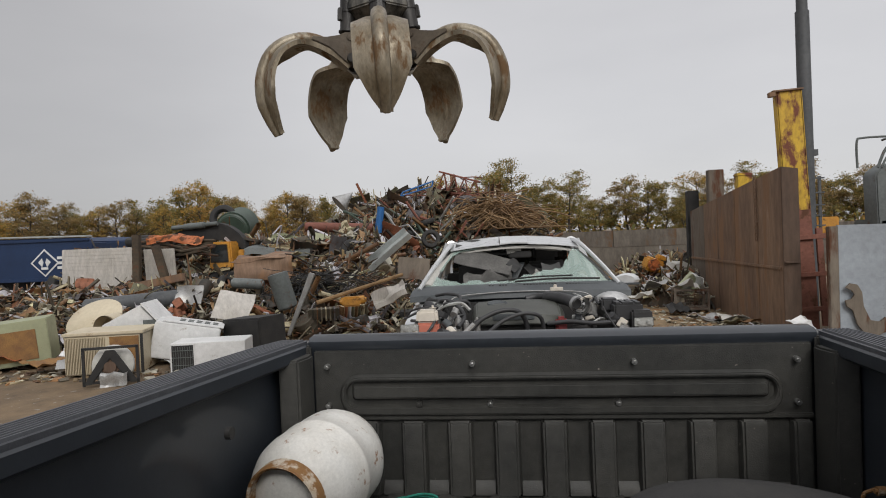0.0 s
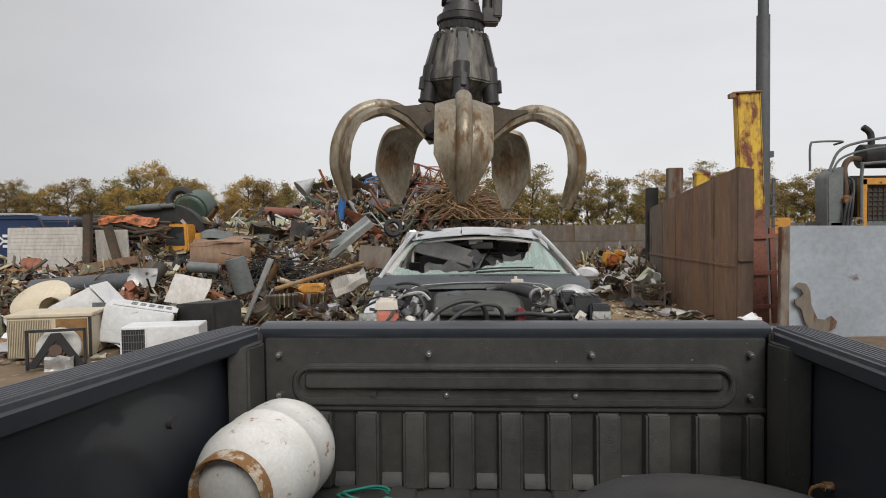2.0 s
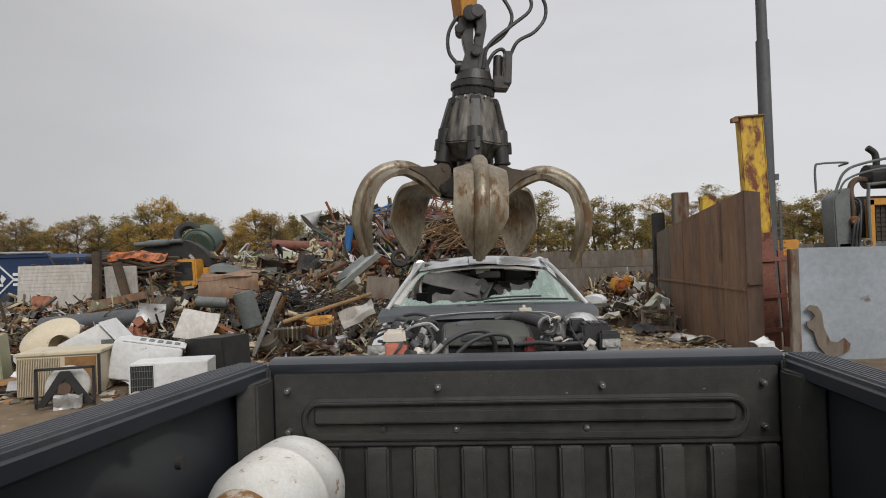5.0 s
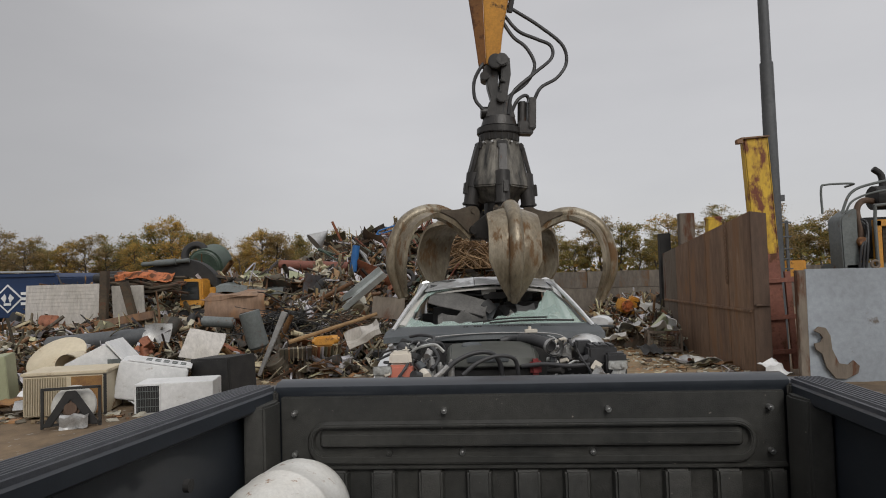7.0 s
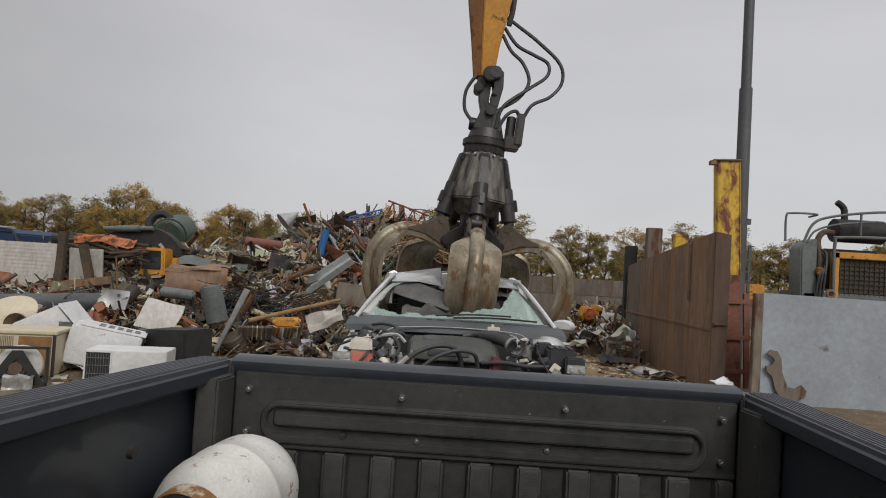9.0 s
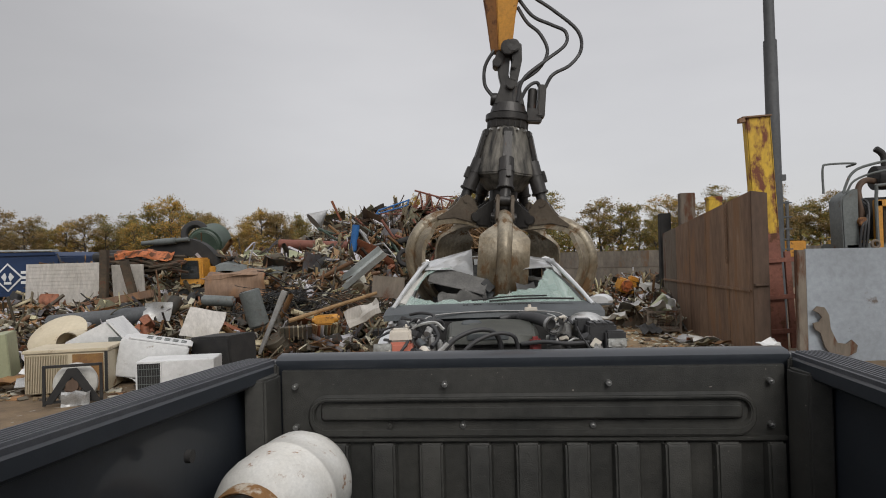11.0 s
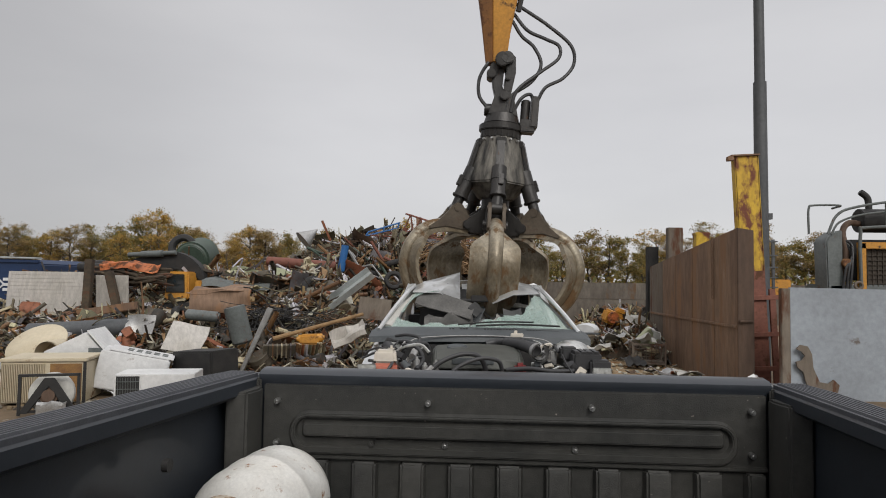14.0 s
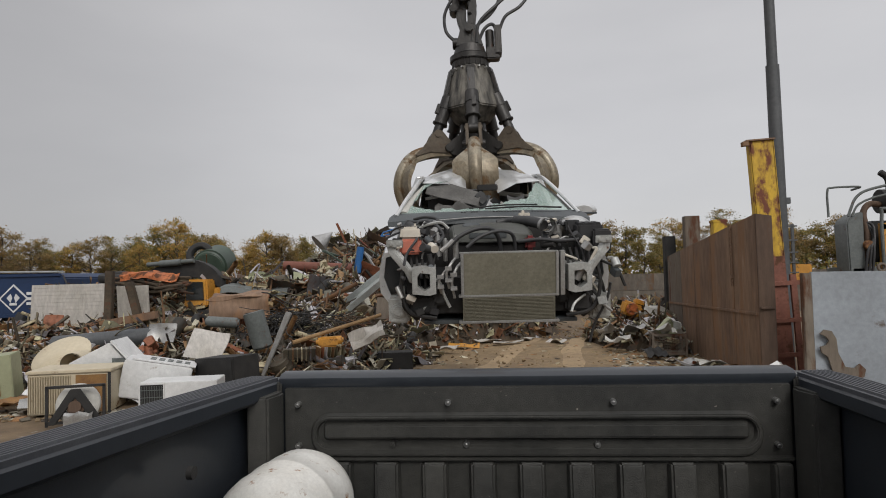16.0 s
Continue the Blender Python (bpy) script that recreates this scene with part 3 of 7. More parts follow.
    loft(bm, [[(-0.93, y, 0.5), (-0.95, y, 0.9), (-0.85, y, h), (0.85, y, h), (0.95, y, 0.9), (0.93, y, 0.5)] for y, h in ((-1.55, 1.26), (-2.2, 1.2), (-2.85, 1.12), (-2.98, 0.95))])
    part("bonnet", bm, M["bedpaint"], t, bevel=0.02)
    bm = B()
    box(bm, (0, -0.4, 0.48), (0.8, 4.6, 0.14))
    box(bm, (0, GATE_Y + 0.16, 0.56), (1.75, 0.12, 0.16))
    part("chassis", bm, M["black"], t, bevel=0.02)
    for s in (-1, 1):
        for wy in (1.05, -2.15):
            wheel(t, (s * 0.84, wy, 0.385), 0.385, 0.26)


def wheel(parent, c, r, w):
    bm = B()
    prof = [(-w / 2, r * 0.62), (-w / 2, r * 0.9), (-w * 0.4, r), (w * 0.4, r), (w / 2, r * 0.9), (w / 2, r * 0.62)]
    n = 28
    rings = [[(c[0] + px, c[1] + pr * math.cos(k * math.tau / n), c[2] + pr * math.sin(k * math.tau / n)) for px, pr in prof] for k in range(n)]
    loft(bm, rings + [rings[0]], cap=False)
    bmesh.ops.remove_doubles(bm, verts=bm.verts, dist=1e-5)
    wl_ = part("wheel", bm, M["rubber"], parent, "black road tyre on a grey rim")
    bm = B()
    cyl(bm, (c[0] - w * 0.35, c[1], c[2]), (c[0] + w * 0.35, c[1], c[2]), r * 0.64, r * 0.64, 24)
    part("rim", bm, M["alu"], wl_, bevel=0.01)


pickup()


def ring_mesh(bm, r_mid, half_w, half_h, n=40, m=None, tread=False):
    """A tyre lying flat."""
    prof = []
    for k in range(12):
        a = k * math.tau / 12
        sq = 0.78
        prof.append((r_mid + half_w * math.copysign(abs(math.cos(a)) ** sq, math.cos(a)), half_h * math.copysign(abs(math.sin(a)) ** sq, math.sin(a))))
    m = m or Matrix()
    rings = [[m @ Vector((pr * math.cos(k * math.tau / n), pr * math.sin(k * math.tau / n), pz)) for pr, pz in prof] for k in range(n)]
    loft(bm, rings + [rings[0]], cap=False)
    bmesh.ops.remove_doubles(bm, verts=bm.verts, dist=1e-5)
    if tread:
        for k in range(n):
            a = k * math.tau / n
            box(bm, (0, 0, 0), (0.02, 0.022, half_h * 1.5), m @ Matrix.Rotation(a, 4, "Z") @ Matrix.Translation((r_mid + half_w, 0, 0)))


bm = B()
ring_mesh(bm, 0.27, 0.09, 0.1, 56)
solo("tyre", bm, M["rubber"], "worn black tyre lying flat on the truck bed floor", "tyre", pose(0.40, 1.24, FLOOR_Z + 0.108, 0, 2, 0))

# propane cylinder on its side
tank = thing("gas_cylinder", "white gas cylinder with rust freckles lying in the truck bed", "gas cylinder", pose(-0.664, 1.71, FLOOR_Z + 0.152, 93, 0, -11))
bm = B()
prof = [(0.0, 0.20), (0.06, 0.197), (0.105, 0.182), (0.135, 0.155), (0.152, 0.115), (0.155, 0.07), (0.155, 0.01), (0.1575, 0.006), (0.1575, -0.006), (0.155, -0.01), (0.155, -0.08), (0.15, -0.115), (0.135, -0.15), (0.105, -0.178), (0.06, -0.192), (0.0, -0.195)]
loft(bm, [[(max(r, 1e-4) * math.cos(k * math.tau / 40), max(r, 1e-4) * math.sin(k * math.tau / 40), -z) for k in range(40)] for r, z in prof])
part("body", bm, M["tank"], tank)
tank.scale = (0.96, 0.96, 0.96)
bm = B()
loft(bm, [[(r * math.cos(k * math.tau / 40), r * math.sin(k * math.tau / 40), z) for k in range(40)] for r, z in ((0.112, 0.17), (0.108, 0.212), (0.104, 0.217), (0.098, 0.212), (0.1, 0.16))], cap=False)
part("foot_ring", bm, M["tankring"], tank, "rust-edged steel foot ring")
bm = B()
pts = [(0.07 * math.cos(a) * (1 + 0.12 * math.sin(3 * a)), 0.05 * math.sin(a), 0.006 + 0.006 * math.sin(2 * a)) for a in np.linspace(0.3, 6.2, 30)]
pts += [(0.1, -0.02, 0.006), (0.13, -0.03, 0.006)]
tube(bm, pts, 0.004, 7)
tube(bm, [(p[0] * 0.93 + 0.01, p[1] * 0.9, p[2] + 0.008) for p in pts[:26]], 0.004, 7)
solo("rope", bm, M["rope"], "loop of thin green rope on the truck bed", "rope", pose(-0.43, 1.82, FLOOR_Z + 0.012))


# ---- yard walls, posts ----
def slab(bm, pts, thick, side):
    """An upright plate over a line of (x, y, z_low, z_high), made thick by the vector side."""
    s = Vector(side).normalized() * thick
    lo = [Vector((x, y, a)) for x, y, a, b in pts]
    hi = [Vector((x, y, b)) for x, y, a, b in pts]
    loop = lo + hi[::-1]
    f = [bm.verts.new(p) for p in loop]
    g = [bm.verts.new(p + s) for p in loop]
    bm.faces.new(f)
    bm.faces.new(g[::-1])
    for i in range(len(loop)):
        j = (i + 1) % len(loop)
        bm.faces.new((f[i], g[i], g[j], f[j]))


def between(a, b, t):
    return a + (b - a) * t


def yard():
    # rust-brown plate wall: six upright plates, stepping down towards the back
    wall = thing("wall_east", "tall rust-brown steel plate wall with a sloping top", "wall", kind="structure")
    cuts = [0, 0.2, 0.42, 0.62, 0.8, 1.0]
    for i in range(5):
        a, b = cuts[i], cuts[i + 1]
        bm = B()
        row = []
        for t in (a, b):
            x, y = between(3.795, 3.62, t), between(10.0, 14.4, t)
            row.append((x, y + (0.006 if t == a else -0.006), -0.2, between(2.44, 1.93, t)))
        slab(bm, row, 0.05, (1, 0.1, 0))
        part("plate", bm, M["rustwall"] if i < 4 else M["rustgrey"], wall, bevel=0.004)
    bm = B()
    box(bm, (0, 0, 0.93), (0.03, 4.3, 0.04), Matrix.Translation((3.70, 12.2, 0)) @ Matrix.Rotation(radians(2.3), 4, "Z"))
    part("seam", bm, M["rustwall"], wall)
    # front return of the wall, facing the yard
    bm = B()
    slab(bm, [(3.80, 9.985, -0.2, 2.44), (4.02, 9.94, -0.2, 2.40)], 0.05, (0, 1, 0))
    box(bm, (3.91, 9.95, 1.02), (0.2, 0.06, 0.03))
    part("end_plate", bm, M["rustdark"], wall, "dark brown end plate", bevel=0.004)
    # chain hanging over the wall
    ch = thing("chain", "rusty chain hanging over the plate wall", "chain")
    cz = 2.36
    for i in range(19):
        bm = B()
        ring_pts = [(0.022 * math.cos(a), 0, 0.036 * math.sin(a)) for a in np.linspace(0, math.tau, 11)]
        tube(bm, ring_pts, 0.007, 5)
        part("link", bm, M["rustwall"], ch, m=pose(3.725, 10.85, cz - 0.055 * i, 0, 0, 30 + 90 * (i % 2)))
    # stubs behind the wall
    bm = B()
    box(bm, (4.05, 14.05, 1.35), (0.31, 0.2, 2.84))
    solo("steel_post", bm, M["rustgrey"], "weathered square post behind the plate wall", "post", bevel=0.01)
    bm = B()
    box(bm, (3.72, 14.6, 1.13), (0.24, 0.2, 2.5))
    solo("steel_post", bm, M["black"], "short dark post behind the plate wall", "post", bevel=0.01)
    bm = B()
    box(bm, (5.0, 15.2, 1.33), (0.3, 0.25, 2.86))
    box(bm, (5.0, 15.2, 2.72), (0.34, 0.28, 0.05))
    solo("yellow_bollard", bm, M["postyellow"], "yellow post top behind the plate wall", "post", bevel=0.01)
    # leaning yellow beam: a channel with a cap bracket
    beam = thing("yellow_beam", "tall channel beam, yellow paint peeling to red oxide", "steel beam", pose(4.24, 10.32, -0.15, 0, -2.6, 0))
    bm = B()
    box(bm, (0.0, 0.0, 2.85), (0.36, 0.02, 1.82))
    for s in (-1, 1):
        box(bm, (s * 0.175, 0.06, 2.85), (0.025, 0.14, 1.82))
    part("upper_web", bm, M["postyellow"], beam, "yellow paint flaking off", bevel=0.004)
    bm = B()
    box(bm, (0.0, 0.0, 0.97), (0.355, 0.022, 1.94))
    for s in (-1, 1):
        box(bm, (s * 0.175, 0.06, 0.97), (0.026, 0.14, 1.94))
    part("lower_web", bm, M["postred"], beam, "red oxide steel", bevel=0.004)
    bm = B()
    box(bm, (-0.02, 0.05, 3.775), (0.44, 0.2, 0.025))
    box(bm, (-0.25, 0.0, 3.73), (0.09, 0.1, 0.07))
    part("cap", bm, M["rustwall"], beam, "rusty cap plate with a bracket", bevel=0.004)
    bm = B()
    for z in (0.42, 0.95, 1.52):
        box(bm, (0.16, -0.03, z), (0.46, 0.05, 0.07))
    box(bm, (0.27, -0.02, 0.9), (0.09, 0.05, 1.5))
    part("brace", bm, M["postred"], beam, bevel=0.004)
    # lamp pole
    bm = B()
    cyl(bm, (4.60, 11.0, -0.1), (4.58, 11.0, 5.0), 0.115, 0.105, 12)
    cyl(bm, (4.58, 11.0, 5.0), (4.55, 11.0, 10.5), 0.085, 0.075, 12)
    box(bm, (4.70, 11.0, 2.72), (0.1, 0.1, 0.1))
    solo("utility_pole", bm, M["polegrey"], "tall dark grey steel pole behind the yellow beam", "pole")
    # pale blue steel bin wall
    bin_ = thing("steel_bin", "pale blue-grey steel bin side with a rusty edge post", "steel container")
    bm = B()
    slab(bm, [(4.30, 9.42, -0.1, 1.545), (5.9, 9.42, -0.1, 1.53), (8.6, 9.42, -0.1, 1.5)], 0.05, (0, 1, 0))
    part("side_plate", bm, M["blockblue"], bin_, bevel=0.004)
    bm = B()
    box(bm, (4.235, 9.45, 0.72), (0.12, 0.1, 1.62))
    part("edge_post", bm, M["rustgrey"], bin_, "rusted edge post", bevel=0.006)
    bm = B()
    ring_mesh(bm, 0.05, 0.018, 0.02, 16, Matrix.Translation((5.26, 9.44, 1.585)) @ Matrix.Rotation(radians(90), 4, "X"))
    part("lifting_eye", bm, M["rustgrey"], bin_)
    # thin brown-grey hook shape set against the bin face
    bm = B()
    pl = [(0.0, 0.62), (0.06, 0.68), (0.16, 0.66), (0.22, 0.55), (0.24, 0.36), (0.33, 0.16), (0.45, 0.14), (0.52, 0.2), (0.6, 0.12), (0.58, 0.02), (0.42, -0.06), (0.28, -0.05),
          (0.16, 0.1), (0.1, 0.3), (0.02, 0.36), (0.0, 0.44), (0.08, 0.46), (0.12, 0.52), (0.08, 0.58)]
    prism(bm, pl, 0.03)
    solo("hook_plate", bm, M["rustgrey"], "brown-grey hook shape with rust blotches against the bin", "hook", pose(4.34, 9.37, 0.06, 3, 0, 0), bevel=0.004)
    # concrete wall at the back
    wall = thing("wall_north", "low stained concrete block wall behind the scrap", "wall", kind="structure")
    bm = B()
    box(bm, (0, 0, 0.46), (2.398, 0.5, 0.94))
    me = to_mesh("block", bm, M["concrete"], bevel=0.006)
    bm = B()
    box(bm, (0, 0, 0.33), (2.398, 0.5, 0.64))
    me2 = to_mesh("block_upper", bm, M["concrete"], bevel=0.006)
    for i in range(15):
        for k, mm in ((0, me), (1, me2)):
            ob = new("block", mm)
            ob.parent = wall
            ob.matrix_basis = pose(-18 + 2.4 * i + 1.2 * k, 26 + 0.02 * ((i * 7) % 3), 0.94 * k - 0.05)


yard()


# ---- engine machine behind the bin ----
def machine():
    t = thing("scrap_baler", "grey and yellow engine-driven machine with pipes and handrails", "machine", pose(5.85, 11.9, 0))
    bm = B()
    box(bm, (2.1, 0.45, 0.8), (3.6, 0.9, 1.6))
    part("base", bm, M["machgrey"], t, bevel=0.03)
    bm = B()
    loft(bm, [[(0.27, y, 1.5), (0.25, y, 2.36), (0.29, y, 2.45), (0.45, y, 2.56), (0.54, y, 2.58), (0.54, y, 1.5)] for y in (0.0, 0.45)])
    part("side_cowl", bm, M["machgrey"], t, "dark grey-green engine cowl with a sloping top", bevel=0.02)
    bm = B()
    box(bm, (1.3, 0.5, 2.05), (1.0, 0.5, 0.75))
    box(bm, (0.72, 0.3, 1.95), (0.18, 0.2, 0.6))
    part("engine_block", bm, M["black"], t, "sooty engine block", bevel=0.03)
    bm = B()
    for bx, bz, sx, sz in ((1.42, 2.30, 1.25, 0.12), (0.86, 1.9, 0.12, 0.9)):
        box(bm, (bx, 0.0, bz), (sx, 0.1, sz))
    part("radiator_frame", bm, M["armyellow"], t, "yellow radiator frame", bevel=0.01)
    bm = B()
    box(bm, (1.48, 0.06, 1.87), (1.1, 0.03, 0.74))
    for i in range(12):
        box(bm, (0.98 + i * 0.09, 0.035, 1.87), (0.012, 0.02, 0.74))
    for i in range(9):
        box(bm, (1.48, 0.03, 1.54 + i * 0.083), (1.1, 0.02, 0.012))
    part("grille", bm, M["grille"], t, "dark mesh radiator grille")
    bm = B()
    tube(bm, smooth_line([(0.62, 0.1, 1.75), (0.64, 0.1, 2.2), (0.62, 0.15, 2.55), (0.75, 0.2, 2.72), (1.0, 0.3, 2.72)]), 0.055, 10)
    part("intake_pipe", bm, M["rustdark"], t, "rusty brown elbow pipe")
    bm = B()
    cyl(bm, (1.0, 0.35, 2.78), (1.9, 0.35, 2.78), 0.22, 0.22, 20)
    tube(bm, smooth_line([(1.2, 0.35, 2.9), (1.2, 0.35, 3.1), (1.17, 0.35, 3.22), (1.05, 0.35, 3.32)]), 0.06, 10)
    part("muffler", bm, M["black"], t, "black exhaust muffler with a stub stack", bevel=0.01)
    bm = B()
    tube(bm, smooth_line([(0.82, -0.05, 1.55), (0.82, -0.05, 2.5), (0.95, -0.05, 2.62), (2.2, -0.05, 2.66)]), 0.03, 8)
    tube(bm, smooth_line([(-0.05, 0.0, 2.5), (-0.05, 0.0, 2.95), (0.05, 0.0, 3.02), (0.5, 0.0, 3.02), (0.52, 0.3, 3.0)]), 0.02, 8)
    tube(bm, smooth_line([(0.28, 0.0, 2.5), (0.45, 0.0, 2.85), (0.8, 0.0, 3.0), (1.6, 0.0, 3.12), (2.4, 0.0, 3.15)]), 0.025, 8)
    tube(bm, smooth_line([(0.35, 0.02, 2.5), (0.5, 0.02, 2.72), (0.9, 0.02, 2.86), (1.6, 0.02, 2.95)]), 0.02, 8)
    tube(bm, [(1.3, 0.0, 2.66), (1.3, 0.0, 3.08)], 0.02, 8)
    part("handrail", bm, M["machgrey"], t, "bent grey handrail tubes")
    bm = B()
    for k in range(3):
        tube(bm, smooth_line([(0.5 + 0.06 * k, -0.05, 1.5), (0.55 + 0.05 * k, -0.08, 1.9), (0.7, 0.0, 2.1 + 0.1 * k), (0.62, 0.1, 2.4)]), 0.022, 7)
    part("hose", bm, M["hose"], t)
    bm = B()
    cyl(bm, (0.58, -0.08, 1.98), (0.58, 0.06, 1.98), 0.08, 0.08, 14)
    part("filter", bm, M["armbrown"], t, bevel=0.01)
    # lattice walkway further back
    s = thing("stair_walkway", "grey lattice walkway with handrails", "walkway", pose(6.6, 16.5, 0))
    for px in (-0.5, 0.05, 0.6):
        bm = B()
        box(bm, (px, 0, 1.35), (0.06, 0.06, 2.7))
        part("post", bm, M["polegrey"], s)
    for z in (1.5, 1.75, 2.0, 2.3, 2.65):
        bm = B()
        box(bm, (0.05, -0.03, z), (1.3, 0.035, 0.035))
        part("rail", bm, M["polegrey"], s)
    bm = B()
    box(bm, (0.4, 0.4, 1.5), (1.4, 0.5, 0.4))
    part("deck", bm, M["armyellow"], s, "yellow deck edge", bevel=0.02)


machine()


# ---- trees ----
def tree_meshes(seed, h, wide):
    rng = random.Random(seed)
    bm = B()
    top = h * 0.8
    trunk = [Vector((0.15 * math.sin(z * 0.9 + seed), 0.15 * math.cos(z * 0.7 + seed), z)) for z in np.linspace(-0.2, top, 8)]
    tube(bm, trunk, 0.16, 7, 0.04)
    tips = []
    for k in range(17):
        z = h * (0.2 + 0.6 * (k + rng.random()) / 17)
        a, ln = rng.uniform(0, math.tau), wide * rng.uniform(0.5, 1.0) * (1.1 - 0.55 * z / h)
        base = Vector((0, 0, z))
        end = base + Vector((math.cos(a) * ln, math.sin(a) * ln, ln * rng.uniform(0.2, 0.8)))
        mid = (base + end) / 2 + Vector((0, 0, 0.2))
        tube(bm, [base, mid, end], 0.055, 5, 0.015)
        tips += [end, mid]
        for q in range(3):
            e2 = end + Vector((rng.gauss(0, 0.6), rng.gauss(0, 0.6), rng.uniform(0.1, 0.8)))
            tube(bm, [mid, e2], 0.025, 4, 0.008)
            tips.append(e2)
    tips.append(Vector((0, 0, h * 0.93)))
    verts, faces = [], []
    for tp in tips:
        if rng.random() < 0.3:
            continue
        cr = rng.uniform(0.45, 1.05)
        for q in range(int(150 * cr)):
            d = Vector((rng.gauss(0, 1), rng.gauss(0, 1), rng.gauss(0, 0.62))) * cr * 0.5
            c = tp + d * rng.uniform(0.5, 1.15)
            a, b = Vector((rng.gauss(0, 1), rng.gauss(0, 1), rng.gauss(0, 1))).normalized(), Vector((rng.gauss(0, 1), rng.gauss(0, 1), rng.gauss(0, 1))).normalized()
            s = rng.uniform(0.06, 0.12)
            n0 = len(verts)
            verts += [c + a * s, c + b * s * 0.7, c - a * s, c - b * s * 0.7 + a.cross(b) * s * 0.3]
            faces.append((n0, n0 + 1, n0 + 2, n0 + 3))
    me = bpy.data.meshes.new("crown")
    me.from_pydata(verts, [], faces)
    return to_mesh("trunk", bm, M["bark"]), me


def trees():
    kinds = []
    for s, h, w, lm in ((1, 9.5, 2.8, 0), (2, 8.4, 2.6, 1), (3, 9.0, 3.0, 2), (4, 7.6, 2.6, 0), (5, 8.8, 2.4, 1), (6, 7.0, 2.4, 2), (7, 8.0, 2.2, 0)):
        tm, cm = tree_meshes(s, h, w)
        cm.materials.append(LEAF[lm])
        kinds.append((tm, cm))
    rng = random.Random(11)
    spots = []
    x = -78
    while x < 62:
        spots.append((x, 84 + rng.uniform(-4, 5), rng.uniform(0.76, 1.18)))
        x += rng.uniform(1.3, 2.9)
    x = -80
    while x < 64:
        spots.append((x, 92 + rng.uniform(-3, 4), rng.uniform(0.66, 0.95)))
        x += rng.uniform(3.0, 6.5)
    spots += [(26, 66, 0.85), (38.5, 58, 0.85)]
    for x, y, sc in spots:
        tm, cm = kinds[rng.randrange(len(kinds))]
        # the row dips between the groups
        dip = 1 - 0.16 * math.exp(-((x + 33) / 3.5) ** 2) - 0.13 * math.exp(-((x - 9) / 4) ** 2) - 0.12 * (1 if x < -52 else 0) - 0.05 * (1 if x > 4 else 0)
        root = thing("tree", "slender autumn tree with thinning green and golden leaves", "tree", pose(x, y, 0, 0, 0, rng.uniform(0, 360)), group="tree line behind the yard")
        tall = 1.07 if x < 2 else 0.92
        root.scale = (sc, sc, sc * dip * tall)
        for nm, me in (("trunk", tm), ("crown", cm)):
            ob = new(nm, me)
            ob.parent = root
    # undergrowth between the trunks
    verts, faces = [], []
    for k in range(9000):
        c = Vector((rng.uniform(-85, 66), 88 + rng.uniform(-7, 7), rng.uniform(0, 1) ** 1.3 * 2.8))
        a, b = Vector((rng.gauss(0, 1), rng.gauss(0, 1), rng.gauss(0, 1))).normalized(), Vector((rng.gauss(0, 1), rng.gauss(0, 1), rng.gauss(0, 1))).normalized()
        s = rng.uniform(0.14, 0.4)
        n0 = len(verts)
        verts += [c + a * s, c + b * s, c - a * s, c - b * s]
        faces.append((n0, n0 + 1, n0 + 2, n0 + 3))
    me = bpy.data.meshes.new("undergrowth")
    me.from_pydata(verts, [], faces)
    me.materials.append(LEAF[0])
    tagged(new("undergrowth", me), "dense autumn undergrowth below the trees", "bushes", kind="stuff")


trees()


# ---- stripped car ----
def smooth_step(a, b, v):
    t = max(0.0, min(1.0, (v - a) / (b - a)))
    return t * t * (3 - 2 * t)


